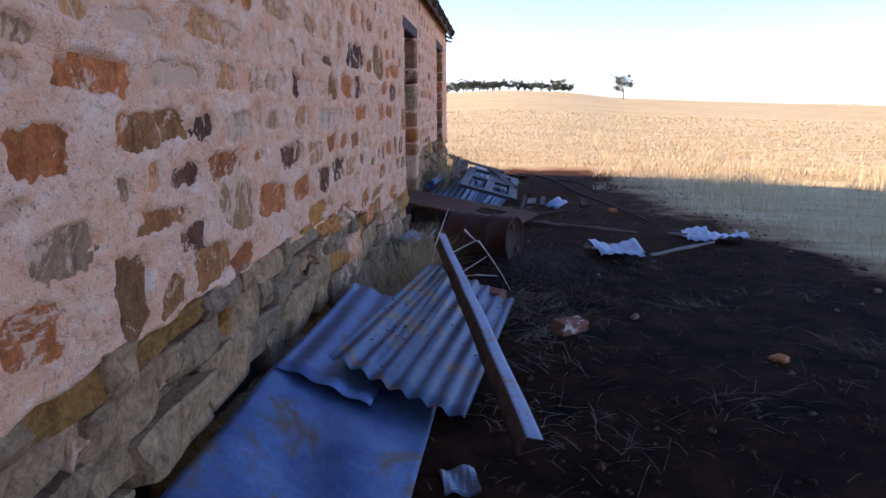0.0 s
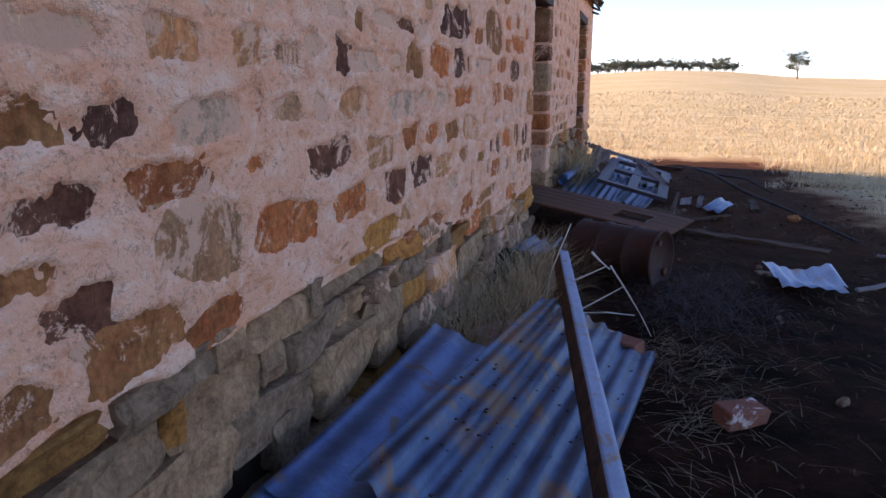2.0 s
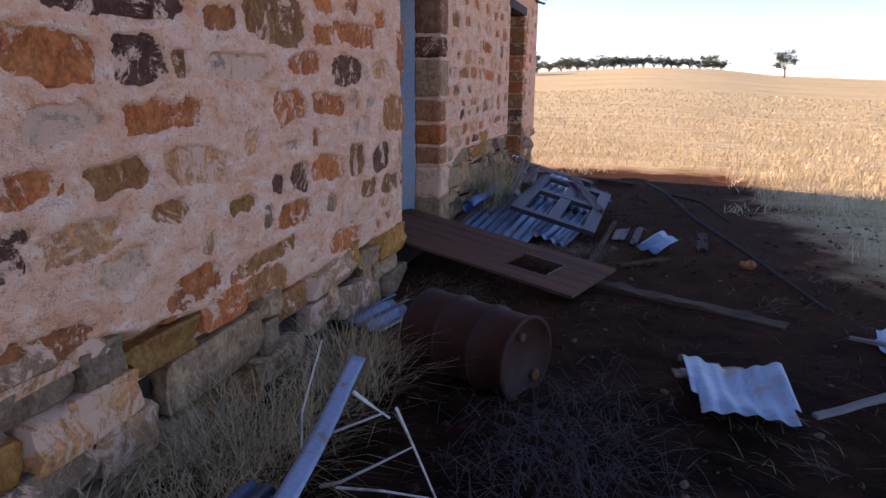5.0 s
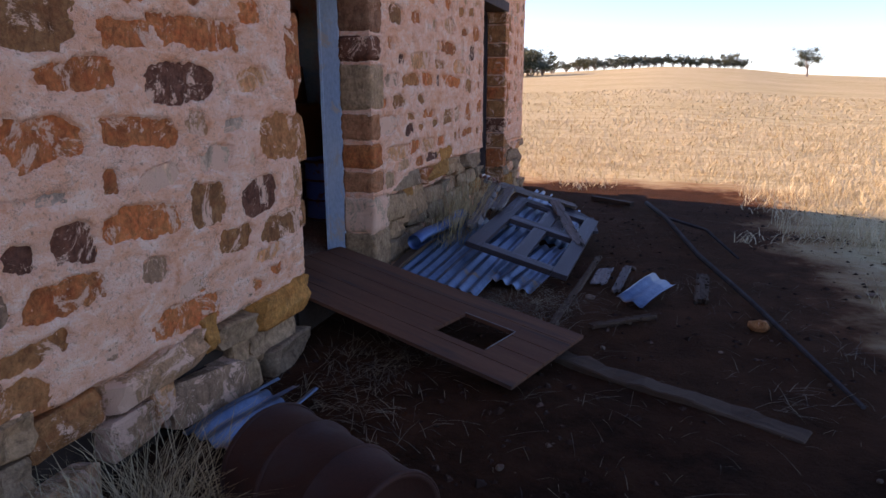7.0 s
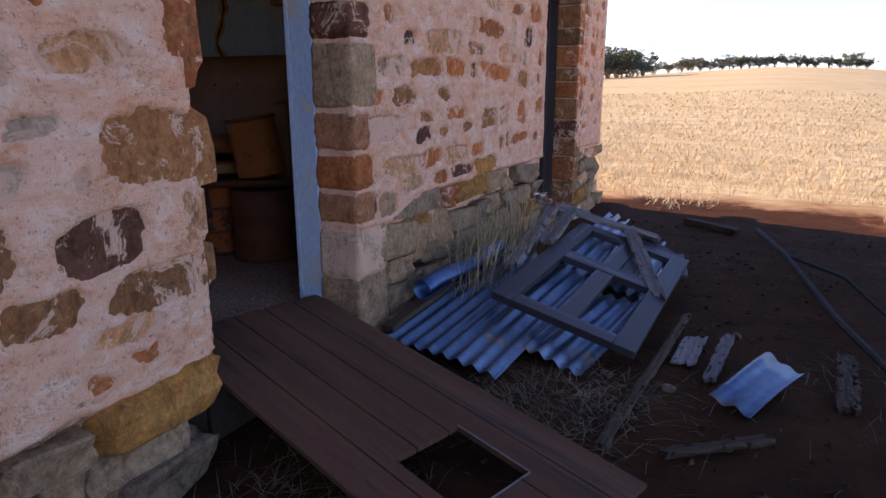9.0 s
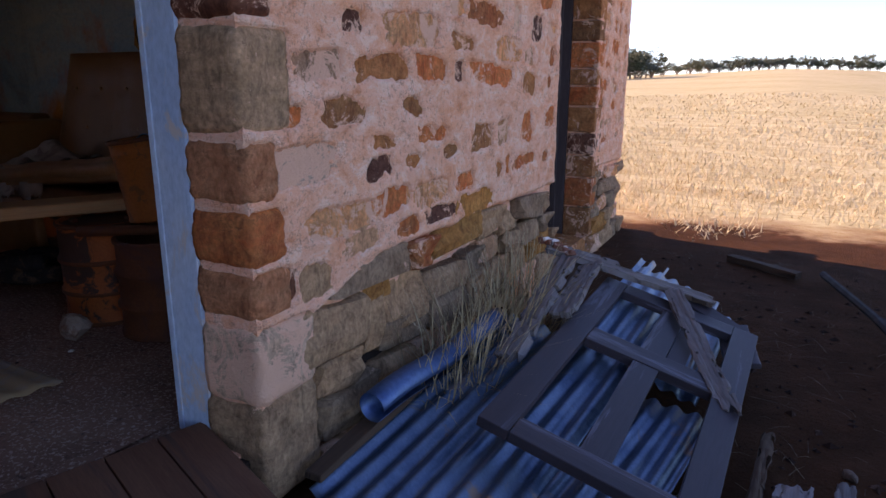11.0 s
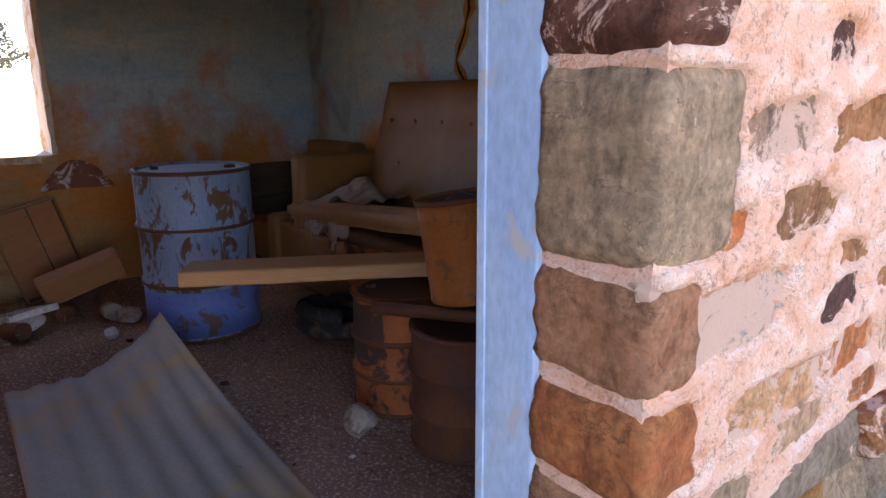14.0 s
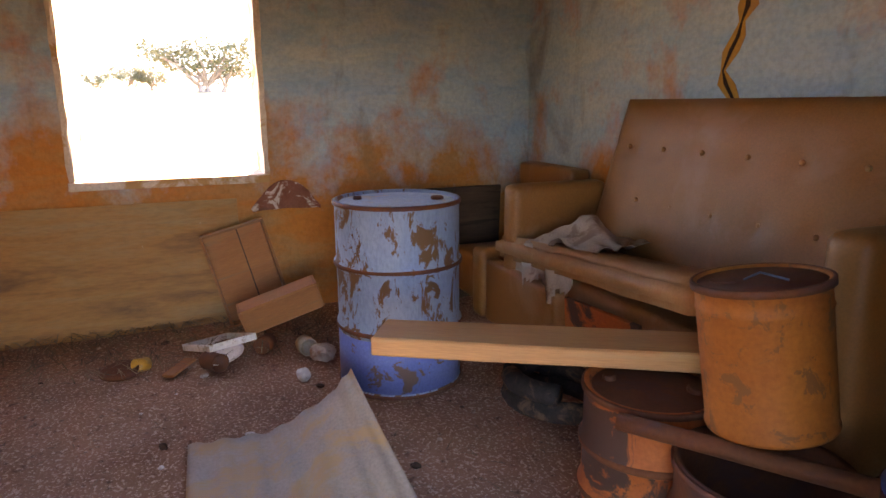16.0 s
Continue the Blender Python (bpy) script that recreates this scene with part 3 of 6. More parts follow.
# ---- house ----
DOOR = (7.07, 8.03, 0.25, 2.11)
DOOR2 = (10.93, 11.97, 0.15, 2.26)
END = 13.09
TOP = 2.75
FLOOR = 0.27


# ---- stones of the front wall: middle y and z, width, height, kind of stone ----
FACING_A = (
    (1.22, 1.08, 0.08, 0.05, "g"), (1.22, 0.81, 0.18, 0.13, "o"), (1.27, 1.37, 0.07, 0.06, "g"), (1.30, 1.45, 0.10, 0.06, "g"), (1.32, 1.20, 0.22, 0.12, "o"),
    (1.55, 1.37, 0.30, 0.08, "o"), (1.61, 0.79, 0.15, 0.21, "b"), (1.62, 1.08, 0.06, 0.07, "g"), (1.64, 1.24, 0.05, 0.06, "o"), (1.76, 1.52, 0.24, 0.07, "p"),
    (1.80, 0.97, 0.32, 0.07, "b"), (1.82, 0.73, 0.17, 0.12, "b"), (1.83, 1.23, 0.33, 0.09, "b"), (1.95, 1.39, 0.34, 0.08, "p"), (1.96, 1.08, 0.22, 0.08, "m"),
    (2.00, 0.88, 0.19, 0.10, "m"), (2.12, 0.76, 0.30, 0.13, "b"), (2.13, 1.23, 0.14, 0.08, "m"))
FACING_B = (
    (2.24, 1.56, 0.52, 0.10, "t"), (2.27, 1.09, 0.28, 0.09, "o"), (2.33, 1.40, 0.18, 0.10, "t"), (2.37, 0.94, 0.33, 0.20, "t"), (2.40, 0.72, 0.20, 0.09, "o"),
    (2.43, 1.22, 0.28, 0.11, "p"), (2.61, 1.40, 0.14, 0.11, "t"), (2.62, 1.10, 0.13, 0.05, "o"), (2.77, 0.89, 0.34, 0.14, "o"), (2.79, 1.24, 0.19, 0.09, "g"),
    (2.81, 1.39, 0.15, 0.06, "t"), (2.96, 1.42, 0.10, 0.07, "p"), (2.99, 1.23, 0.09, 0.09, "t"), (3.06, 1.07, 0.30, 0.11, "m"), (3.18, 1.40, 0.12, 0.11, "m"),
    (3.20, 0.89, 0.30, 0.11, "o"), (3.25, 1.23, 0.24, 0.11, "t"), (3.32, 1.53, 0.08, 0.07, "b"))
FACING_C = (
    (3.36, 1.39, 0.24, 0.08, "p"), (3.47, 0.73, 0.40, 0.11, "y"), (3.49, 1.05, 0.27, 0.11, "t"), (3.57, 1.55, 0.24, 0.06, "p"), (3.65, 1.40, 0.17, 0.08, "t"),
    (3.65, 0.89, 0.25, 0.13, "m"), (3.73, 1.22, 0.35, 0.11, "p"), (3.76, 0.76, 0.15, 0.09, "t"), (3.80, 1.56, 0.21, 0.05, "m"), (3.84, 1.08, 0.19, 0.10, "o"),
    (3.91, 1.41, 0.22, 0.12, "b"), (3.98, 0.92, 0.29, 0.13, "m"), (4.01, 1.24, 0.19, 0.07, "p"), (4.07, 0.62, 0.42, 0.10, "o"), (4.15, 1.08, 0.23, 0.08, "o"),
    (4.28, 1.43, 0.32, 0.14, "o"), (4.31, 1.25, 0.28, 0.11, "p"), (4.32, 0.90, 0.29, 0.12, "t"))
FACING_D = (
    (4.46, 0.78, 0.22, 0.11, "p"), (4.48, 1.07, 0.24, 0.10, "b"), (4.59, 1.64, 0.55, 0.16, "m"), (4.63, 1.43, 0.22, 0.15, "m"), (4.70, 0.91, 0.22, 0.10, "b"),
    (4.72, 1.25, 0.37, 0.09, "o"), (4.80, 0.61, 0.31, 0.13, "o"), (4.87, 1.06, 0.37, 0.14, "t"), (4.98, 0.48, 0.24, 0.13, "o"), (5.08, 1.60, 0.21, 0.09, "o"),
    (5.14, 0.86, 0.15, 0.06, "y"), (5.19, 1.42, 0.41, 0.10, "p"), (5.28, 0.49, 0.37, 0.11, "b"), (5.30, 0.60, 0.63, 0.08, "b"), (5.43, 0.91, 0.12, 0.10, "m"),
    (5.49, 1.65, 0.51, 0.26, "b"), (5.55, 1.07, 0.23, 0.05, "p"), (5.57, 1.25, 0.28, 0.14, "o"))
FACING_E = (
    (5.58, 0.75, 0.35, 0.13, "o"), (5.63, 0.91, 0.17, 0.13, "m"), (5.74, 1.45, 0.31, 0.10, "o"), (5.81, 1.09, 0.07, 0.08, "o"), (5.94, 1.59, 0.24, 0.09, "o"),
    (5.95, 0.92, 0.36, 0.12, "o"), (5.96, 1.75, 0.22, 0.11, "o"), (5.97, 0.73, 0.14, 0.10, "g"), (5.98, 1.25, 0.37, 0.10, "o"), (6.13, 0.49, 0.41, 0.13, "o"),
    (6.16, 0.60, 0.20, 0.08, "t"), (6.22, 1.42, 0.41, 0.16, "m"), (6.29, 1.78, 0.20, 0.11, "o"), (6.32, 0.93, 0.22, 0.18, "b"), (6.35, 1.62, 0.47, 0.11, "o"),
    (6.49, 0.74, 0.24, 0.11, "b"), (6.53, 1.25, 0.16, 0.08, "p"), (6.69, 0.90, 0.29, 0.17, "m"))
FACING_F = (
    (6.71, 1.44, 0.29, 0.11, "t"), (6.76, 0.61, 0.25, 0.07, "t"), (6.88, 0.72, 0.39, 0.14, "b"), (6.91, 1.17, 0.38, 0.24, "b"), (7.04, 0.92, 0.09, 0.17, "t"),
    (7.05, 1.56, 0.13, 0.33, "o"), (8.18, 0.78, 0.06, 0.12, "m"), (8.24, 1.29, 0.08, 0.05, "o"), (8.26, 1.14, 0.38, 0.13, "p"), (8.31, 0.75, 0.19, 0.13, "f"),
    (8.37, 1.45, 0.25, 0.09, "g"), (8.49, 0.93, 0.42, 0.11, "t"), (8.50, 1.30, 0.23, 0.09, "b"), (8.56, 1.60, 0.12, 0.08, "m"), (8.59, 0.83, 0.24, 0.08, "g"),
    (8.72, 1.09, 0.17, 0.08, "m"), (8.73, 1.18, 0.22, 0.06, "b"), (8.75, 1.45, 0.38, 0.09, "b"))
FACING_G = (
    (8.82, 0.95, 0.24, 0.10, "o"), (8.93, 0.82, 0.19, 0.08, "o"), (8.97, 1.31, 0.15, 0.06, "b"), (8.98, 1.09, 0.14, 0.05, "b"), (8.98, 1.60, 0.45, 0.13, "t"),
    (9.13, 1.46, 0.25, 0.10, "o"), (9.14, 0.94, 0.33, 0.11, "t"), (9.14, 1.19, 0.23, 0.06, "o"), (9.25, 0.83, 0.36, 0.08, "m"), (9.39, 1.44, 0.10, 0.09, "m"),
    (9.45, 1.58, 0.27, 0.08, "b"), (9.48, 0.94, 0.21, 0.10, "o"), (9.62, 0.82, 0.39, 0.11, "y"), (9.68, 1.14, 0.28, 0.14, "b"), (9.70, 1.72, 0.40, 0.10, "o"),
    (9.81, 1.44, 0.54, 0.09, "o"), (9.96, 1.15, 0.18, 0.15, "t"), (10.02, 1.57, 0.39, 0.13, "t"))
FACING_H = (
    (10.31, 0.96, 0.40, 0.06, "o"), (10.34, 1.15, 0.18, 0.17, "o"), (10.36, 1.40, 0.22, 0.13, "b"), (10.77, 1.18, 0.22, 0.15, "o"))
PLINTH_A = (
    (1.19, 0.53, 0.22, 0.09, "f"), (1.30, 0.62, 0.34, 0.10, "y"), (1.51, 0.49, 0.32, 0.16, "f"), (1.76, 0.33, 0.47, 0.19, "f"), (1.76, 0.53, 0.18, 0.11, "f"),
    (1.80, 0.63, 0.44, 0.09, "y"), (2.02, 0.49, 0.33, 0.14, "f"), (2.22, 0.34, 0.42, 0.18, "f"), (2.22, 0.63, 0.33, 0.08, "f"), (2.41, 0.51, 0.39, 0.16, "f"),
    (2.64, 0.51, 0.13, 0.12, "f"), (2.64, 0.35, 0.42, 0.18, "f"), (2.70, 0.62, 0.34, 0.11, "f"), (2.91, 0.50, 0.38, 0.13, "f"), (2.94, 0.74, 0.45, 0.08, "t"),
    (3.13, 0.31, 0.52, 0.21, "f"), (3.19, 0.63, 0.58, 0.10, "f"), (3.21, 0.50, 0.20, 0.11, "f"))
PLINTH_B = (
    (3.44, 0.72, 0.40, 0.10, "y"), (3.50, 0.39, 0.37, 0.18, "f"), (3.73, 0.59, 0.39, 0.09, "y"), (3.79, 0.49, 0.37, 0.11, "f"), (4.12, 0.58, 0.46, 0.09, "t"),
    (4.60, 0.45, 0.36, 0.13, "y"), (4.90, 0.28, 0.66, 0.21, "f"), (5.52, 0.32, 0.31, 0.13, "b"), (5.78, 0.16, 0.27, 0.16, "g"), (5.94, 0.34, 0.51, 0.13, "g"),
    (6.20, 0.13, 0.47, 0.18, "g"), (6.44, 0.32, 0.26, 0.12, "f"), (6.49, 0.42, 0.18, 0.07, "g"), (6.71, 0.16, 0.36, 0.14, "f"), (6.84, 0.33, 0.45, 0.18, "y"),
    (8.42, 0.56, 0.39, 0.18, "f"), (8.67, 0.72, 0.53, 0.13, "f"), (8.68, 0.50, 0.13, 0.21, "f"))
PLINTH_C = (
    (8.93, 0.52, 0.33, 0.23, "f"), (9.02, 0.69, 0.23, 0.13, "o"), (9.39, 0.70, 0.51, 0.13, "y"), (9.82, 0.69, 0.38, 0.13, "f"), (10.43, 0.67, 0.48, 0.15, "f"))
# right-hand jamb of the doorway, foot to head: bottom, top, face width, stone
QUOINS = ((0.08, 0.415, 0.24, "f"), (0.425, 0.665, 0.24, "p"), (0.70, 0.845, 0.14, "B"), (0.868, 1.025, 0.12, "O"), (1.055, 1.228, 0.11, "B"), (1.262, 1.54, 0.18, "G"), (1.57, 1.72, 0.12, "m"), (1.75, 2.08, 0.17, "B"))


def plinth_top(y):
    """Height at which the mortared facing ends and the bare plinth begins."""
    z = np.interp(y, [0.5, 2.0, 3.4, 4.1, 4.8, 5.5, 7.05, 8.03, 8.3, 8.7, 10.9, 13.0], [0.66, 0.67, 0.69, 0.63, 0.53, 0.41, 0.41, 0.62, 0.66, 0.77, 0.76, 0.72])
    return float(z) + 0.025 * noise.noise((y * 2.3, 3, 0)) + 0.02 * noise.noise((y * 7, 7, 0))


def stone_layout():
    """All facing stones as (y, z, w, h, key, turn, power, lap), the known ones first, and the plinth blocks."""
    r = random.Random(17)
    taken = [(7.54, 1.2, 1.02, 2.1), (11.45, 1.2, 1.14, 2.1), (8.10, 1.2, 0.20, 2.2), (7.5, 2.16, 1.3, 0.16), (11.45, 2.31, 1.3, 0.16)]

    def free(y, z, w, h, gap):
        return all(abs(y - p) > (w + c) / 2 + gap or abs(z - q) > (h + d) / 2 + gap for p, q, c, d in taken)

    known = []
    for y, z, w, h, key in FACING_A + FACING_B + FACING_C + FACING_D + FACING_E + FACING_F + FACING_G + FACING_H:
        if DOOR[0] - 0.02 < y < DOOR[1] + 0.1:
            continue
        taken.append((y, z, w, h))
        known.append((y, z, w, h, key, r.uniform(-5, 5), r.uniform(2.5, 5.0), r.choice((0.0, 0.0, 0.15, 0.5)) if key in "obmy" else r.uniform(0.1, 0.5)))
    fill = []
    z = 0.50
    while z < 2.62:
        hc = r.uniform(0.10, 0.15)
        y = 0.2
        while y < END - 0.1:
            w, h, zz = r.uniform(0.09, 0.32), hc * r.uniform(0.55, 1.1), z + r.uniform(-0.025, 0.025)
            if zz - h / 2 > plinth_top(y + w / 2) + 0.045:
                for k in (1.0, 0.5):
                    if y + w * k < END - 0.02 and free(y + w * k / 2, zz, w * k, h, 0.02):
                        taken.append((y + w * k / 2, zz, w * k, h))
                        key = r.choice("ttttgggppppoob" if y < 7 and zz < 1.7 else "ooootttbbgpm")
                        lap = r.uniform(0.25, 0.8) if y < 7 and zz < 1.7 else r.uniform(0.0, 0.7)
                        fill.append((y + w * k / 2, zz, w * k, h, key, r.uniform(-6, 6), r.uniform(2.3, 4.5), lap))
                        break
            y += w * 0.8 + r.uniform(0.02, 0.06)
        z += hc + r.uniform(0.025, 0.05)
    fill.sort(key=lambda q: abs(q[0] - 5.5) + 3 * max(0.0, q[1] - 1.9))
    plinth, taken = [], []
    for y, z, w, h, key in PLINTH_A + PLINTH_B + PLINTH_C:
        taken.append((y, z, w, h))
        plinth.append((y, z, w, h, key))
    zc = -0.02
    for hc in (0.16, 0.17, 0.14, 0.13, 0.11):
        y = -0.5 + r.uniform(0, 0.2)
        while y < END - 0.1:
            w, h = r.uniform(0.20, 0.50), hc * r.uniform(0.88, 1.0)
            for k in (1.0, 0.6, 0.35):
                c = y + w * k / 2
                inside = any(d[0] - 0.01 < c + w * k / 2 and c - w * k / 2 < d[1] + (0.25 if d is DOOR else 0.0) for d in (DOOR, DOOR2))
                if not inside and zc + hc < plinth_top(c) + 0.06 and free(c, zc + hc / 2, w * k, h, -0.045):
                    taken.append((c, zc + hc / 2, w * k, h))
                    plinth.append((c, zc + hc / 2, w * k, h, r.choice("fffftgy")))
                    y += w * k + r.uniform(0.004, 0.02)
                    break
            else:
                y += 0.05
        zc += hc
    return known, fill, plinth


KNOWN, FILL, PLINTH = stone_layout()


def wall_boxes(bm, x0, x1, spans):
    for y0, y1, z0, z1 in spans:
        box(bm, x0, x1, y0, y1, z0, z1)
    return bm


def build_walls():
    bm = bmesh.new()
    for x0, x1, lo, hi in ((-0.352, -0.03, 0.60, TOP), (-0.352, -0.095, -0.3, 0.60)):
        rows = []
        for y0, y1 in ((-4.0, DOOR[0]), (DOOR[1], DOOR2[0]), (DOOR2[1], END)):
            rows.append((y0, y1, lo, hi))
        for d in (DOOR, DOOR2):
            if hi == TOP:
                rows.append((d[0], d[1], d[3], TOP))
            else:
                rows.append((d[0], d[1], lo, d[2]))
        wall_boxes(bm, x0, x1, rows)
    front = solo("wall_front", bm, mortar_mat, "rubble stone house wall with pink lime mortar", "wall", kind="structure")
    # the mortar face: rough, lapping raggedly over the edges of the stones bedded in it
    seams = [-1.2, DOOR[0], DOOR[1], DOOR2[0], DOOR2[1], END]
    Y = np.unique(np.concatenate([np.linspace(p, q, max(2, int((q - p) / 0.0115) + 1)) for p, q in zip(seams, seams[1:])]))
    levels = [0.34, DOOR[3], DOOR2[3], TOP]
    Z = np.unique(np.concatenate([np.linspace(p, q, int((q - p) / (0.0115 if q < 2.2 else 0.02)) + 1) for p, q in zip(levels, levels[1:])]))
    fine = np.array([[noise.noise((y * 31, z * 34, 8)) for z in Z] for y in Y])
    grit = np.array([[noise.noise((y * 90, z * 90, 5)) for z in Z] for y in Y])
    broad = np.array([[noise.noise((y * 6, z * 9, 1)) + 0.7 * noise.noise((y * 15, z * 22, 4)) + 0.6 * noise.noise((y * 1.5, z * 1.5, 2)) for z in Z] for y in Y])
    patch = np.array([[noise.noise((y * 11, z * 13, 21)) for z in Z] for y in Y])
    X = 0.005 * broad + 0.004 * fine + 0.003 * grit
    open_depth = np.zeros_like(X)
    for y, z, w, h, key, turn, power, lap in KNOWN + FILL:
        i0, i1 = np.searchsorted(Y, (y - w * 0.7, y + w * 0.7))
        j0, j1 = np.searchsorted(Z, (z - h * 0.9, z + h * 0.9))
        if i1 <= i0 or j1 <= j0:
            continue
        dy, dz = np.meshgrid(Y[i0:i1] - y, Z[j0:j1] - z, indexing="ij")
        c, q = math.cos(radians(turn)), math.sin(radians(turn))
        dy, dz = dy * c + dz * q, dz * c - dy * q
        dz = dz * (1 + 0.25 * math.sin(y * 60) * dy / w) + 0.05 * h * np.sin(dy / w * 4 + y * 40)
        d = ((np.abs(dy) / (w / 2)) ** power + (np.abs(dz) / (h / 2)) ** power) ** (1 / power)
        depth = (1 - d) * min(w, h) / 2 + 0.007
        depth += 0.015 * fine[i0:i1, j0:j1] + 0.008 * grit[i0:i1, j0:j1] + 0.022 * patch[i0:i1, j0:j1] - lap * 0.10 * np.maximum(0.0, patch[i0:i1, j0:j1] + 0.12)
        open_depth[i0:i1, j0:j1] = np.maximum(open_depth[i0:i1, j0:j1], depth)
    for z0, z1, w, key in QUOINS:
        i0, i1 = np.searchsorted(Y, (DOOR[1] - 0.001, DOOR[1] + w + 0.02))
        j0, j1 = np.searchsorted(Z, (z0, z1))
        reach = DOOR[1] + w - Y[i0:i1, None] + 0.02 * fine[i0:i1, j0:j1] + 0.02 * patch[i0:i1, j0:j1]
        open_depth[i0:i1, j0:j1] = np.maximum(open_depth[i0:i1, j0:j1], np.minimum(reach, 0.03))
    X = X + 0.007 - np.minimum(2.2 * np.maximum(open_depth, 0.0), 0.036)
    verts, faces, nz = [], [], len(Z)
    for i, y in enumerate(Y):
        foot = plinth_top(y)
        for j, z in enumerate(Z):
            x, yy = X[i, j], y
            if z < foot:
                x -= min(0.08, (foot - z) * 1.6)
            for d in (DOOR, DOOR2):
                if z < d[3] + 0.01 and min(abs(y - d[0]), abs(y - d[1])) < 0.018:
                    x -= 0.010
                    if abs(y - d[0]) < 1e-6:
                        yy = y + 0.012 * noise.noise((z * 9, 1, 1)) + 0.006 * noise.noise((z * 37, 2, 1))
            verts.append((x, yy, z))
    mid_y, mid_z = (Y[1:] + Y[:-1]) / 2, (Z[1:] + Z[:-1]) / 2
    for i, y in enumerate(mid_y):
        for j, z in enumerate(mid_z):
            if not any(d[0] < y < d[1] and z < d[3] for d in (DOOR, DOOR2)):
                p = i * nz + j
                faces.append((p, p + nz, p + nz + 1, p + 1))
    for d in (DOOR, DOOR2):
        for col in (d[0], d[1]):
            i = int(np.argmin(np.abs(Y - col)))
            n0 = len(verts)
            rows = [j for j in range(nz) if Z[j] <= d[3] + 1e-6]
            verts += [(-0.06, verts[i * nz + j][1], Z[j]) for j in rows]
            for k in range(len(rows) - 1):
                faces.append((i * nz + rows[k], i * nz + rows[k + 1], n0 + k + 1, n0 + k))
    me = bpy.data.meshes.new("mortar_face")
    me.from_pydata(verts, [], faces)
    for p in me.polygons:
        p.use_smooth = True
    part("mortar_face", me, mortar_mat, front, "rough pink lime mortar")
    # Dark sheet behind the plinth puts the shade of its open joints into colour.
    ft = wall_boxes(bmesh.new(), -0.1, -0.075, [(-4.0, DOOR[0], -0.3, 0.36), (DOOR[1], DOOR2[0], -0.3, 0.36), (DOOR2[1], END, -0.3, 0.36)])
    part("earth_packing", ft, shade_earth_mat, front, "dark sheet standing in for the shade between plinth stones")
    bm = wall_boxes(bmesh.new(), -4.65, -4.25, [(-4.0, 6.81, -0.3, TOP), (7.87, END, -0.3, TOP), (6.81, 7.87, -0.3, 1.14), (6.81, 7.87, 2.45, TOP)])
    back = solo("wall_back", bm, plaster_mat, "stained blue and ochre plastered wall with a bare window opening", "wall", kind="structure")
    bm = box(bmesh.new(), -4.25, -0.352, 9.69, 9.99, -0.3, TOP)
    solo("wall_partition", bm, plaster_mat, "blue distempered plaster wall, cracked and water-stained", "wall", kind="structure")
    # Unseen wall, added so that the room is closed.
    bm = box(bmesh.new(), -4.25, -0.352, 4.1, 4.4, -0.3, TOP)
    solo("wall_partition_west", bm, plaster_mat, "unseen west wall in blue distempered plaster, added to close the room", "wall", kind="structure")
    bm = box(bmesh.new(), -4.25, -0.352, END - 0.4, END, -0.3, TOP)
    solo("wall_gable_north", bm, mortar_mat, "rubble stone gable end wall of the house", "wall", kind="structure")
    bm = box(bmesh.new(), -4.25, -0.352, -4.0, -3.6, -0.3, TOP)
    solo("wall_gable_south", bm, mortar_mat, "rubble stone gable end wall of the house", "wall", kind="structure")
    # unseen plaster skin on the front wall's room side, darkened to cut bounced sun
    bm = wall_boxes(bmesh.new(), -0.364, -0.353, [(4.4, DOOR[0], FLOOR, 2.68), (DOOR[1], 9.69, FLOOR, 2.68), (DOOR[0], DOOR[1], DOOR[3], 2.68)])
    solo("plaster_front_inside", bm, bounce_dark_mat, "unseen brown plaster on the inside of the front wall, darkened to cut bounced light", "plaster", kind="structure")
    bm = box(bmesh.new(), -4.25, -0.352, -3.6, END - 0.4, -0.3, FLOOR - 0.01)
    bmf = bmesh.new()
    nx, ny = 50, 70
    for i in range(nx + 1):
        for j in range(ny + 1):
            x, y = -4.25 + 3.83 * i / nx, 4.4 + 5.29 * j / ny
            bmf.verts.new((x, y, FLOOR + 0.012 * noise.noise((x * 3, y * 3, 2)) + 0.006 * noise.noise((x * 9, y * 9, 4))))
    bmf.verts.ensure_lookup_table()
    for i in range(nx):
        for j in range(ny):
            a = i * (ny + 1) + j
            bmf.faces.new([bmf.verts[k] for k in (a, a + ny + 1, a + ny + 2, a + 1)])
    solo("floor", bmf, floor_mat, "dirt-covered floor strewn with dust and grit", "floor", kind="structure", smooth=True)
    solo("floor_base", bm, floor_mat, "packed earth floor base under the rooms", "floor", kind="structure")
    # Unseen ceiling shuts out the sky; its colour is lowered to dim the room.
    solo("ceiling", box(bmesh.new(), -4.25, -0.352, -3.6, END - 0.4, 2.68, 2.74), ceiling_mat, "unseen ceiling added to close the rooms, its colour lowered to dim them", "ceiling", kind="structure")
    # Sill takes a dark colour in place of the shade below the fallen door.
    bm = box(bmesh.new(), -0.352, -0.06, DOOR[0] + 0.004, DOOR[1] - 0.004, 0.02, 0.236)
    solo("sill", bm, shade_earth_mat, "worn stone door sill, darkened for the shade under a fallen door", "sill", kind="structure")
    bm = box(bmesh.new(), -0.352, -0.02, DOOR2[0] + 0.004, DOOR2[1] - 0.004, -0.05, 0.16)
    solo("sill_2", bm, STONE["b"], "worn stone sill of the second doorway", "sill", kind="structure")
    return front, back


wall_front, wall_back = build_walls()


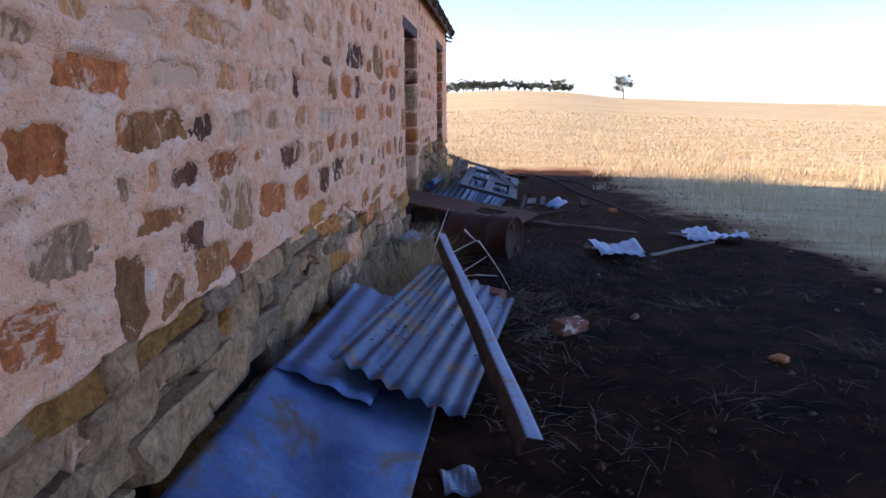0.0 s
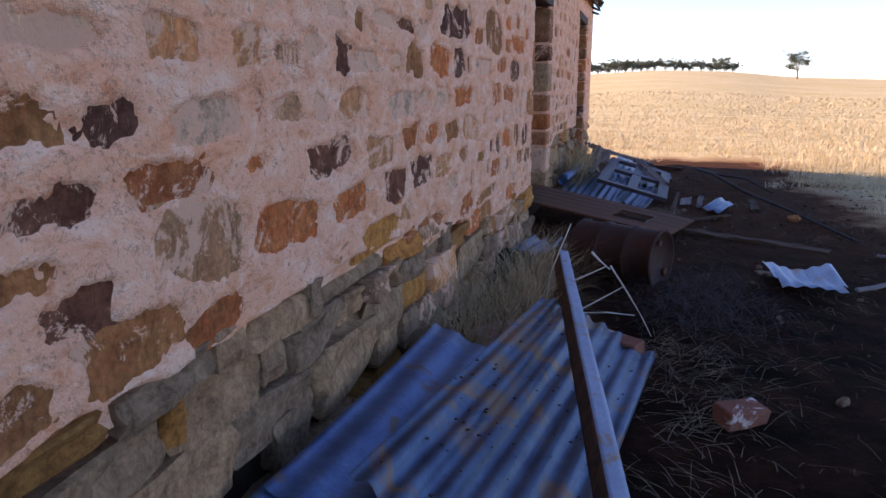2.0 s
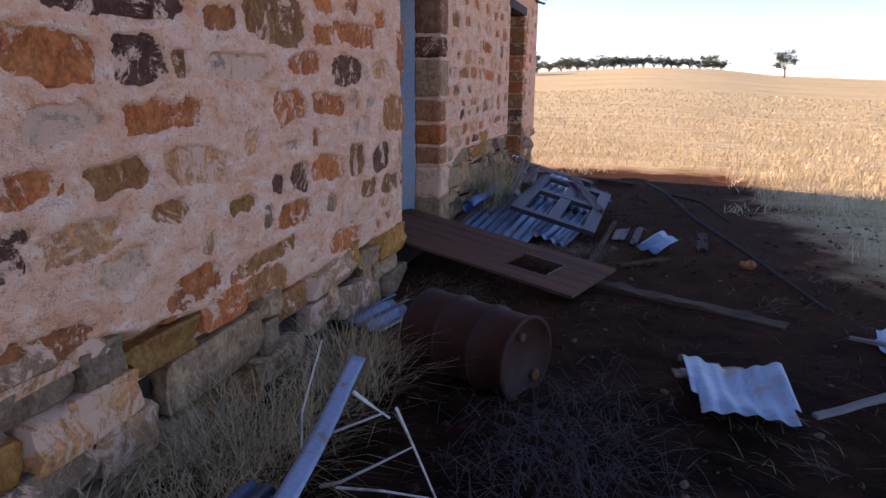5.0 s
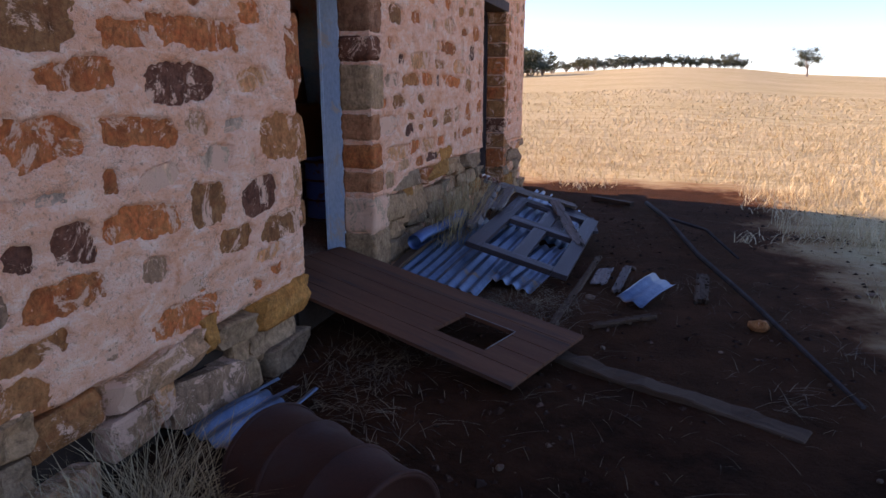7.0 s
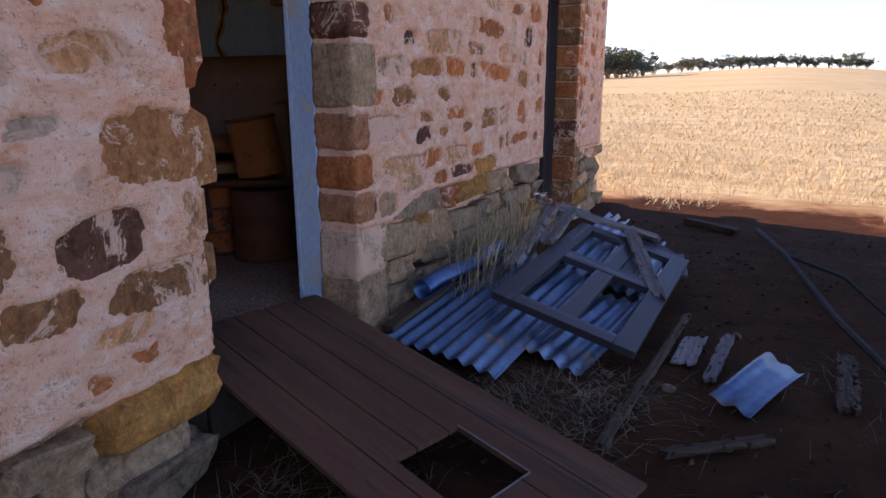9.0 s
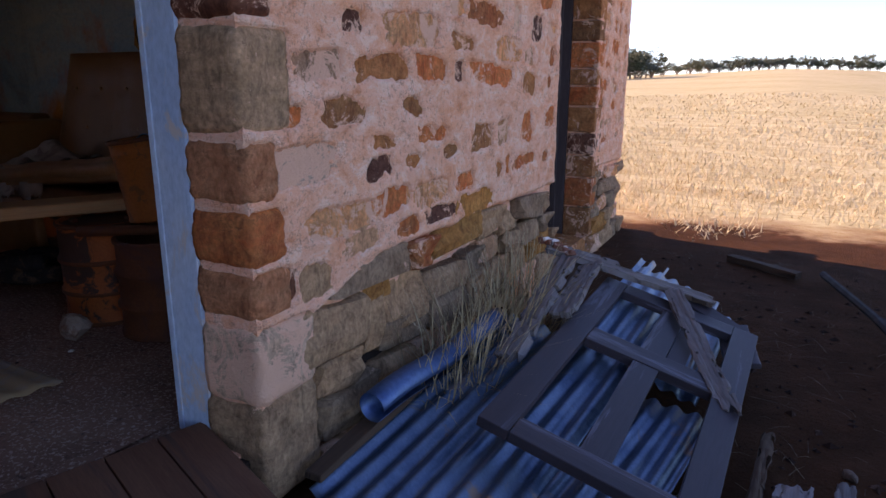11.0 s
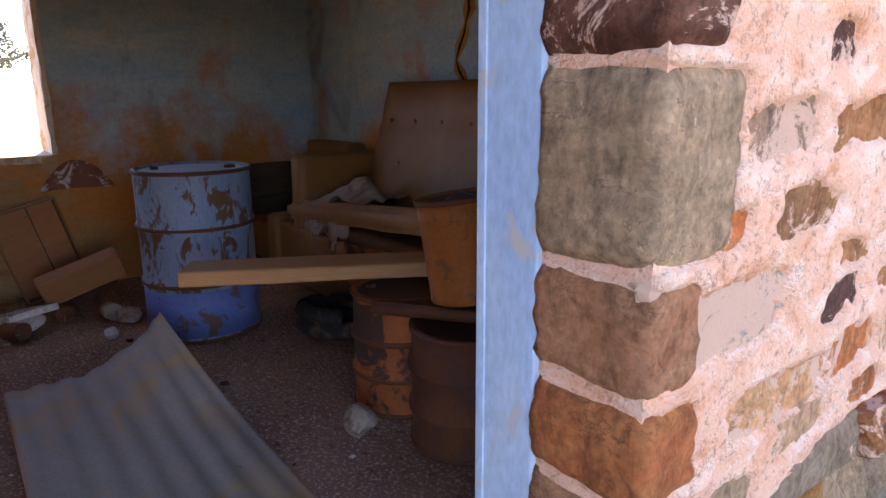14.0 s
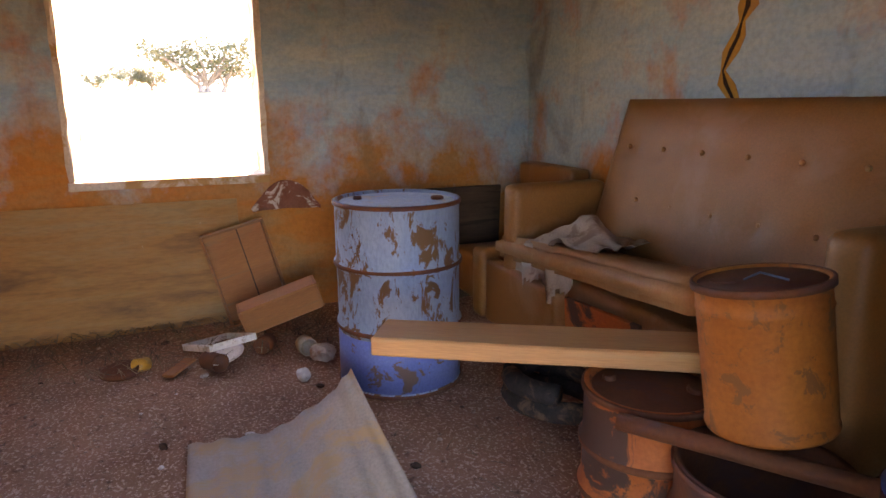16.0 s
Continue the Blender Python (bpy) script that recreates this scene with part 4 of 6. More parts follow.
def build_roof():
    bm = bmesh.new()
    # Slopes and ridge are unseen, added to carry the house's shadow further out.
    for x0, z0, x1, z1 in ((0.16, 2.72, -2.32, 4.05), (-4.85, 2.72, -2.32, 4.05)):
        n = 160
        for k in range(n):
            ya, yb = -4.1 + 17.3 * k / n, -4.1 + 17.3 * (k + 1) / n
            za, zb = (0.012 if k % 2 else 0.0), (0.0 if k % 2 else 0.012)
            t0 = [bm.verts.new(p) for p in ((x0, ya, z0 + za), (x1, ya, z1 + za), (x1, yb, z1 + zb), (x0, yb, z0 + zb))]
            b0 = [bm.verts.new(v.co - Vector((0, 0, 0.004))) for v in t0]
            bm.faces.new(t0)
            bm.faces.new(b0[::-1])
    roof = solo("roof", bm, roof_mat, "old corrugated iron roof with rusted edges, its unseen gable slopes added to lengthen the shadow", "roof", kind="structure")
    for y0, y1 in ((END - 0.4, END), (-4.0, -3.6)):
        g = bmesh.new()
        vs = [g.verts.new(p) for y in (y0, y1) for p in ((-4.65, y, TOP - 0.01), (0.0, y, TOP - 0.01), (-2.32, y, 3.98))]
        g.faces.new(vs[:3])
        g.faces.new(vs[3:])
        for a, b in ((0, 1), (1, 2), (2, 0)):
            g.faces.new((vs[a], vs[b], vs[b + 3], vs[a + 3]))
        solo("wall_gable_top", g, mortar_mat, "stone gable top under the roof", "wall", kind="structure")
    fas = block(17.2, 0.03, 0.14, 0.004, 0.004, 9)
    f = part("fascia", fas, brownwood_mat, roof, "split brown fascia board")
    f.matrix_basis = Matrix.Translation((0.10, 4.55, 2.66)) @ pose(0, 0, 0, 0, 0, 90)
    for k, y in enumerate(np.arange(-3.6, 13.2, 0.9)):
        p = part("rafter_tail", block(0.3, 0.06, 0.1, 0.006, 0.004), brownwood_mat, roof)
        p.matrix_basis = Matrix.Translation((0.05, float(y) + 0.1, 2.70)) @ pose(0, 0, 0, 0, 28, 0)
    for dz, l in ((2.60, 0.5), (2.53, 0.36)):
        p = part("loose_batten", block(l, 0.05, 0.025, 0.003, 0.004), brownwood_mat, roof)
        p.matrix_basis = Matrix.Translation((0.05, END - 0.1, dz)) @ pose(0, 0, 0, 8, 0, 80)


build_roof()


def build_frames():
    t = thing("door_1", "doorway frame post and head painted pale blue", "door frame", kind="structure")
    bm = box(bmesh.new(), -0.370, -0.222, 8.016, 8.045, FLOOR - 0.02, 2.08, bevel=0.004)
    part("jamb_post", bm, frame_mat, t, "pale blue painted post with chipped edges")
    bm = box(bmesh.new(), -0.366, -0.345, 8.010, 8.0155, FLOOR, 2.08, bevel=0.002)
    part("stop_bead", bm, frame_mat, t)
    bm = box(bmesh.new(), -0.370, -0.222, DOOR[0] + 0.01, 8.008, 2.06, 2.095, bevel=0.004)
    part("head", bm, frame_mat, t)
    bm = box(bmesh.new(), -0.24, 0.015, DOOR[0] - 0.12, DOOR[1] + 0.12, 2.10, 2.22, bevel=0.012)
    part("lintel", bm, darkframe_mat, t, "dark weathered timber lintel")
    t = thing("door_2", "doorway with a dark weathered timber frame", "door frame", kind="structure")
    bm = box(bmesh.new(), -0.370, -0.222, 11.945, 11.98, 0.14, 2.22, bevel=0.004)
    part("jamb_post", bm, darkframe_mat, t)
    bm = box(bmesh.new(), -0.33, -0.29, 11.915, 11.944, 0.16, 2.20, bevel=0.004)
    part("stop_bead", bm, darkframe_mat, t)
    bm = box(bmesh.new(), -0.370, -0.222, DOOR2[0] + 0.01, 11.943, 2.205, 2.25, bevel=0.004)
    part("head", bm, darkframe_mat, t)
    bm = box(bmesh.new(), -0.24, 0.015, DOOR2[0] - 0.1, DOOR2[1] + 0.1, 2.25, 2.36, bevel=0.012)
    part("lintel", bm, darkframe_mat, t)
    w = thing("window_1", "bare window opening with chipped plaster reveals", "window", kind="structure")
    for n, a in (("window_sill", (-4.66, -4.235, 6.79, 7.89, 1.10, 1.150)), ("reveal", (-4.66, -4.24, 6.79, 6.825, 1.152, 2.45)), ("reveal", (-4.66, -4.24, 7.855, 7.89, 1.152, 2.45))):
        bm = box(bmesh.new(), *a, bevel=0.008)
        bmesh.ops.subdivide_edges(bm, edges=[e for e in bm.edges if e.calc_length() > 0.5], cuts=14)
        for v in bm.verts:
            v.co += Vector((rng.uniform(-0.006, 0.006), rng.uniform(-0.006, 0.006), 0))
        part(n, bm, reveal_mat, w)


build_frames()


# ---- yard: metal along the wall ----
def build_yard_metal():
    def flat(u, v):
        x, y = 0.10 + 0.64 * u, 0.95 + 1.75 * v
        z = 0.025 + 0.22 * (1 - u) ** 1.2 + 0.012 * math.sin(3.5 * v * 3 + u) + 0.01 * math.sin(9 * u + 2 * v) + 0.006 * math.sin(17 * v + 5 * u)
        return x + 0.05 * (v - 1), y + 0.04 * math.sin(7 * u), z
    solo("iron_sheet", sheet(flat, 30, 40), dull_mat, "flattened galvanised iron sheet, dented and smudged, against the wall", "metal sheet", smooth=True)

    bm = corrugated(0.42, 1.36, 0.14, 0.008, 0.010, 3)
    solo("iron_sheet", bm, dull_mat, "bent galvanised iron sheet with shallow folds", "metal sheet", pose(0.300, 2.36, 0.205, -1.5, 21, -2), smooth=True)
    bm = corrugated(0.62, 1.81, 0.090, 0.013, 0.010, 4)
    solo("corrugated_sheet", bm, yard_iron_mat, "corrugated iron sheet with rusty edges lying on others", "metal sheet", pose(0.580, 2.44, 0.165, -1.0, 21, -8.5), smooth=True)
    bm = corrugated(0.45, 0.8, 0.085, 0.010, 0.02, 6)
    solo("corrugated_sheet", bm, rusty_iron_mat, "rusty brown corrugated iron sheet end in dry grass", "metal sheet", pose(0.30, 3.45, 0.06, 2, -3, -12), smooth=True)

    def cap(u, v):
        a = (u - 0.5) * 2
        return a * (0.038 if a < 0 else 0.056), v * 3.06, -abs(a) * (0.062 if a < 0 else 0.022) + 0.006 * math.sin(v * 21) + 0.012 * math.sin(v * 5)
    t = thing("ridge_capping", "long folded iron ridge cap, one side pale blue, one rusty", "ridge cap", pose(1.095, 2.00, 0.205, 2.3, -8, 10.3))
    part("painted_flange", sheet(lambda u, v: cap(0.5 + u / 2, v), 4, 40, 0.003), cap_mat, t, "pale blue-grey painted flange", True)
    part("rusty_flange", sheet(lambda u, v: cap(u / 2, v), 4, 40, 0.003), brownwood_mat, t, "dark rusty flange", True)

    k1 = lambda u, v: abs(u - 0.5) < 0.49 - 0.05 * math.sin(v * 6 + 1) - 0.02 * math.sin(v * 17) and 0.03 + 0.05 * abs(math.sin(u * 4)) < v < 0.93 + 0.05 * math.sin(u * 5) - 0.10 * abs(math.sin(u * 3.1 + 0.4))
    bm = corrugated(0.44, 0.64, 0.085, 0.007, 0.03, 8, k1)
    solo("torn_iron_sheet", bm, bright_mat, "torn bright corrugated iron scrap on bare earth", "metal scrap", pose(2.08, 5.45, 0.05, 3, 2, 2), smooth=True)
    bm = corrugated(0.62, 0.5, 0.085, 0.008, 0.03, 9, k1)
    solo("torn_iron_sheet", bm, bright_mat, "torn bright corrugated iron scrap beside a thin batten", "metal scrap", pose(3.12, 6.25, 0.04, 2, -4, -12), smooth=True)
    bm = corrugated(0.19, 0.56, 0.095, 0.010, 0.015, 10)
    solo("iron_offcut", bm, galv_mat, "narrow bent galvanised iron offcut", "metal scrap", pose(1.70, 8.22, 0.05, 2, 10, -22), smooth=True)
    bm = corrugated(0.26, 0.55, 0.085, 0.012, 0.02, 11, lambda u, v: v < 0.95 - 0.2 * abs(math.sin(u * 7)))
    solo("iron_offcut", bm, galv_mat, "muddy corrugated iron offcut at the foot of the wall", "metal scrap", pose(0.16, 5.95, 0.04, 2, 4, -12), smooth=True)


build_yard_metal()


def build_crumbs():
    """Clods and dead leaves caught on the iron sheets."""
    r = random.Random(41)
    bm = bmesh.new()
    for k in range(150):
        u, v = r.random(), r.random() ** 0.8
        x, y = 0.31 + 0.55 * u + 0.22 * v, 2.52 + 1.6 * v
        z = 0.178 - 0.22 * (u - 0.5) - 0.03 * v
        q = bmesh.ops.create_icosphere(bm, subdivisions=1, radius=r.choice((0.002, 0.003, 0.004, 0.006)))
        bmesh.ops.transform(bm, matrix=Matrix.Translation((x, y, z)) @ Matrix.Diagonal((1.5, 1.0, 0.6, 1)), verts=q["verts"])
    solo("crumbs", bm, shade_earth_mat, "dark crumbs of earth and leaf on the iron", "dirt", kind="stuff")


build_crumbs()


def rib_profile(r, h, ribs, rim=0.012, lid=0.02):
    """The outline of a steel drum: chimes at both ends and rolling hoops."""
    pr = [(0.01, 0.012), (r - rim, 0.012), (r - 0.004, 0.0), (r + 0.006, 0.006), (r + 0.006, 0.02), (r, 0.03)]
    for z in ribs:
        pr += [(r, z - 0.024), (r + 0.011, z - 0.008), (r + 0.011, z + 0.008), (r, z + 0.024)]
    pr += [(r, h - 0.03), (r + 0.006, h - 0.02), (r + 0.006, h - 0.004), (r - 0.002, h), (r - rim, h - 0.004), (r - rim - 0.004, h - lid), (0.01, h - lid)]
    return pr


def drum(name, r, h, ribs, shell, label, m, dent=0.004, lid_mat=None, bungs=True, category="drum", open_top=False, lower=None, group=""):
    t = thing(name, label, category, m, group)
    hoop_mat = deeprust_mat if shell is deeprust_mat else rust_mat
    pr = rib_profile(r, h, ribs, lid=0.02 if not open_top else h - 0.04)
    part("shell", lathe(pr, 48, dent, random.Random(int(r * 1000 + h * 77))), shell, t, "", True)
    if lower:
        zl = ribs[0]
        part("painted_band", lathe([(r + 0.003, 0.03), (r + 0.003, zl - 0.03), (r - 0.002, zl - 0.028), (r - 0.002, 0.032)], 48, dent, random.Random(int(r * 1000 + h * 77)), True), lower, t, "deep blue lower band", True)
    for z in ribs:
        hoop = lathe([(r + 0.002, z - 0.016), (r + 0.013, z - 0.007), (r + 0.013, z + 0.007), (r + 0.002, z + 0.016)], 48, 0.001, None, True)
        part("hoop", hoop, hoop_mat, t, "rusty rolling hoop", True)
    for z in (0.013, h - 0.012):
        part("rim", lathe([(r + 0.002, z - 0.010), (r + 0.009, z - 0.008), (r + 0.009, z + 0.008), (r + 0.002, z + 0.0105)], 48, 0.0, None, True), hoop_mat, t, "rusty rolled rim", True)
    if lid_mat and not open_top:
        part("lid", lathe([(0.01, h - 0.0205), (r - 0.022, h - 0.0205), (r - 0.022, h - 0.014), (0.01, h - 0.014)], 40, 0.0), lid_mat, t, "dirty dented lid", False)
    if bungs and not open_top:
        for a, rr in ((0.6, 0.03), (3.5, 0.02)):
            b = part("bung", lathe([(rr, 0), (rr, 0.012), (rr * 0.8, 0.016), (0.004, 0.016)], 14), rust_mat, t)
            b.matrix_basis = Matrix.Translation((r * 0.65 * math.cos(a), r * 0.65 * math.sin(a), h - 0.014))
    return t


# rusty drum on its side in the yard
drum("rusty_drum", 0.19, 0.61, (0.2, 0.41), deeprust_mat, "dark rusty steel drum lying on its side on the earth", Matrix.Translation((0.61, 5.75, 0.175)) @ pose(0, 0, 0, 0, 90, -25), 0.012)


# ---- yard: fallen door ----
def build_fallen_door():
    L, W, T = 1.87, 0.775, 0.034
    far = Vector((1.487, 7.437, 0.055))
    yaw = 180 - 18.6
    tilt = math.degrees(math.asin((0.28 - 0.055) / L))
    t = thing("fallen_door", "red-brown ledged board door with a square hole, fallen from its doorway", "door", Matrix.Translation(far) @ pose(0, 0, 0, 0, 0, yaw) @ pose(0, 0, 0, 0, -tilt, 0))
    edges = [0.0, 0.155, 0.31, 0.465, 0.62, W]
    hx0, hx1, hy0, hy1 = 0.285, 0.61, 0.265, 0.565
    for a, b in zip(edges, edges[1:]):
        a2, b2 = a + 0.003, b - 0.003
        pieces = [(0.0, L, a2, b2)]
        lo, hi = max(a2, hy0), min(b2, hy1)
        bm = bmesh.new()
        if hi > lo:
            pieces = [(0.0, hx0, a2, b2), (hx1, L, a2, b2)]
            if lo > a2:
                pieces.append((hx0, hx1, a2, lo))
            if hi < b2:
                pieces.append((hx0, hx1, hi, b2))
        for x0, x1, y0, y1 in pieces:
            box(bm, x0, x1, y0, y1, T * 0.4, T, bevel=0.002)
        part("board", bm, door_mat, t)
    for x0 in (0.15, 0.9, 1.62):
        part("ledge", box(bmesh.new(), x0, x0 + 0.12, 0.04, W - 0.04, 0.0, T * 0.4 - 0.001, bevel=0.003), door_mat, t)
    for x0, x1, y0, y1 in ((hx0 - 0.002, hx1 + 0.002, hy0 - 0.005, hy0), (hx0 - 0.005, hx0, hy0, hy1)):
        part("hole_trim", box(bmesh.new(), x0, x1, y0, y1, T + 0.001, T + 0.005), greywood_mat, t, "worn pale edge of the hole")


build_fallen_door()


# ---- yard: heap of iron, sash and boards ----
def build_heap():
    bm = corrugated(0.64, 1.42, 0.085, 0.014, 0.010, 21)
    solo("corrugated_sheet", bm, galv_mat, "bright corrugated iron sheet at the bottom of a heap", "metal sheet", pose(0.40, 8.08, 0.085, 6.5, 5.5, -6), smooth=True)
    bm = corrugated(0.34, 0.9, 0.085, 0.014, 0.012, 22)
    solo("corrugated_sheet", bm, galv_mat, "narrow corrugated iron sheet under a fallen sash", "metal sheet", pose(0.88, 8.34, 0.04, 5.5, 10, -10), smooth=True)
    bm = corrugated(0.60, 1.20, 0.085, 0.013, 0.012, 23, lambda u, v: v < 1.0 - 0.16 * u - 0.05 * abs(math.sin(u * 23)))
    solo("corrugated_sheet", bm, galv_mat, "corrugated iron sheet with torn rusty end on a heap", "metal sheet", pose(0.85, 9.40, 0.155, 6.5, 19, -3), smooth=True)
    t = thing("panel_door", "old stained four-panel door without its panels on a heap", "door", pose(0.505, 8.489, 0.265, 3.4, 14.5, -2.0))
    W, D, rail = 0.78, 1.56, 0.115
    for n, q in (("stile", (0, rail, 0, D)), ("stile", (W - rail, W, 0, D)), ("rail", (rail + 0.002, W - rail - 0.002, 0, rail * 0.9)), ("lock_rail", (rail + 0.002, W - rail - 0.002, 0.82, 0.95)), ("rail", (rail + 0.002, W - rail - 0.002, D - rail, D))):
        part(n, box(bmesh.new(), q[0], q[1], q[2], q[3], 0, 0.042, bevel=0.004), stile_mat if n == "stile" else purplewood_mat, t)
    for y0, y1 in ((rail * 0.9 + 0.002, 0.818), (0.952, D - rail - 0.002)):
        part("muntin", box(bmesh.new(), 0.335, 0.445, y0, y1, 0.004, 0.038, bevel=0.003), stile_mat, t)
    part("split_panel", box(bmesh.new(), 0.447, 0.53, 0.96, D - rail - 0.01, 0.012, 0.022, bevel=0.002), purplewood_mat, t, "splintered rest of a door panel")
    for k in range(3):
        part("moulding", box(bmesh.new(), 0.54 + 0.022 * k, 0.552 + 0.022 * k, 0.955, 1.34 - 0.06 * k, 0.010, 0.024, bevel=0.002), greywood_mat, t)
    P = plank

    def rotten(p, q, w, h, label, seed, roll=0.0, wood=greywood_mat):
        """A plank eaten by weather: ragged ends, grooves along the grain, bites out of its edges."""
        p, q = Vector(p), Vector(q)
        length = (q - p).length

        def face(u, v):
            x, y = (u - 0.5) * length, (v - 0.5) * w
            edge = 1 - 0.28 * max(0.0, noise.noise((x * 9, seed, v * 2))) - 0.12 * abs(noise.noise((x * 30, seed, 5)))
            y *= edge
            x += 0.05 * noise.noise((y * 45, seed * 3, u > 0.5)) * (1 if abs(u - 0.5) > 0.42 else 0)
            z = h * 0.25 * noise.noise((x * 4, y * 90, seed)) + 0.006 * noise.noise((x * 20, y * 60, seed))
            return x, y, z
        hole = lambda u, v: not (abs(v - 0.5) > 0.28 and noise.noise((u * 14, v * 3, seed + 7)) > 0.30)
        return solo("broken_plank", sheet(face, 46, 12, h, hole), wood, label, "plank", span(p, q, roll))

    rotten((0.29, 9.93, 0.545), (1.11, 10.15, 0.300), 0.095, 0.03, "grey split plank full of nail holes on a heap", 3, 8)
    rotten((0.36, 10.06, 0.50), (0.62, 10.12, 0.43), 0.12, 0.02, "short grey splintered board behind a plank", 4, 10)
    rotten((0.40, 9.90, 0.505), (0.43, 8.98, 0.31), 0.115, 0.035, "rotted grey post with a splintered end on a heap", 5, 12)
    rotten((0.52, 9.98, 0.475), (0.535, 9.36, 0.385), 0.115, 0.03, "splintered grey board leaning on a heap", 6, 10)
    rotten((0.93, 10.05, 0.360), (1.27, 9.20, 0.165), 0.085, 0.025, "brown split board tapering to a point on a heap", 8, 12)
    P("broken_plank", (0.88, 10.16, 0.345), (1.32, 10.02, 0.165), 0.10, 0.025, purplewood_mat, "stained board end sticking out of a heap", 6, 0.02)
    P("broken_plank", (1.22, 10.12, 0.19), (1.30, 9.72, 0.15), 0.15, 0.022, purplewood_mat, "wide stained board at the edge of a heap", 8, 0.01)
    r = random.Random(8)
    for k in range(9):
        f = k / 8
        rubble_bit = block(r.uniform(0.03, 0.07), r.uniform(0.02, 0.05), r.uniform(0.02, 0.035), 0.004, 0.004, 1, r)
        solo("brick_fragment", rubble_bit, brick_mat if k % 3 else white_mat, "small red brick fragment lying on a plank end", "brick fragment", pose(0.245 + 0.16 * f + r.uniform(-0.02, 0.02), 9.93 + r.uniform(-0.03, 0.05), 0.585 - 0.05 * f, r.uniform(-20, 20), 15, r.uniform(0, 180)), "fragments on the plank")
    P("broken_plank", (0.085, 8.13, 0.15), (0.19, 9.52, 0.31), 0.07, 0.03, brownwood_mat, "brown batten along the edge of iron sheets", 0)
    P("timber_prop", (0.25, 9.9, 0.04), (1.15, 10.05, 0.03), 0.12, 0.09, brownwood_mat, "buried timber carrying the back of a heap", 0)
    P("timber_prop", (0.40, 10.35, 0.04), (1.0, 10.6, 0.04), 0.12, 0.10, brownwood_mat, "old timber under a heap of boards", 0)
    P("broken_plank", (0.30, 10.08, 0.02), (0.46, 10.06, 0.50), 0.09, 0.06, greywood_mat, "short upright post end propping planks", 0)
    rotten((1.28, 7.70, 0.025), (1.42, 9.30, 0.05), 0.045, 0.022, "thin brown batten on straw-littered earth", 11, 0, brownwood_mat)
    rotten((1.66, 9.02, 0.06), (1.60, 8.48, 0.03), 0.06, 0.022, "short grey splintered board on earth", 14, 10)
    rotten((1.50, 8.95, 0.05), (1.47, 8.62, 0.03), 0.12, 0.012, "flat torn piece of grey board", 15, 8)
    rotten((1.50, 7.75, 0.025), (1.85, 8.0, 0.04), 0.05, 0.024, "short brown stick of timber on earth", 12, 0, brownwood_mat)
    rotten((2.20, 9.05, 0.035), (2.15, 8.42, 0.03), 0.09, 0.028, "short split plank lying on bare earth", 13, 0, brownwood_mat)
    bm = block(1.22, 0.12, 0.075, 0.006, 0.012, 14)
    for v in bm.verts:
        v.co += Vector((0, 0.008, 0.008)) * noise.noise(v.co * 3) + Vector((0.02, 0.006, 0.008)) * noise.noise(v.co * 23)
    solo("old_beam", bm, brownwood_mat, "long rotted beam half sunk in the earth", "beam", span((1.40, 7.27, -0.008), (2.47, 6.82, -0.030)))
    P("batten", (2.35, 5.60, 0.03), (3.05, 6.15, 0.04), 0.035, 0.02, greywood_mat, "thin pale batten on bare earth", 0)
    P("batten", (2.75, 6.62, 0.03), (3.25, 6.45, 0.03), 0.03, 0.02, greywood_mat, "thin batten beside torn iron", 0)
    P("broken_plank", (1.1, 12.3, 0.03), (1.6, 11.9, 0.04), 0.08, 0.05, brownwood_mat, "dark weathered board at the shadow's edge", 0, 0.03)
    t = bmesh.new()
    pts = [(1.75, 12.0, 0.05), (1.95, 10.9, 0.10), (2.2, 9.6, 0.05), (2.45, 8.5, 0.05), (2.75, 7.1, 0.03)]
    tube(t, pts, [0.026, 0.024, 0.021, 0.017, 0.011], 7)
    tube(t, [(1.95, 10.9, 0.10), (2.3, 10.3, 0.12), (2.5, 9.6, 0.05)], [0.02, 0.016, 0.010], 5)
    solo("fallen_pole", t, twig_mat, "long dark weathered pole lying on the earth", "pole")
    bm = sheet(lambda u, v: (0.055 * math.cos(5.4 * u), v * 0.95, 0.055 * math.sin(5.4 * u) + 0.01 * math.sin(9 * v)), 20, 12, 0.002)
    solo("rolled_iron", bm, dull_mat, "rolled-up length of blue-grey iron at the foot of the wall", "metal roll", pose(0.145, 8.40, 0.285, 2, 0, -6), smooth=True)


build_heap()


def rubble(name, m, s, mat, label, seed, category="stone", group=""):
    bm = bmesh.new()
    bmesh.ops.create_icosphere(bm, subdivisions=2, radius=0.5)
    for v in bm.verts:
        k = 1 + 0.35 * noise.noise(v.co * 2.2 + Vector((seed, 0, 0)))
        v.co = Vector((v.co.x * s[0] * k, v.co.y * s[1] * k, v.co.z * s[2] * k))
    return solo(name, bm, mat, label, category, m, group)


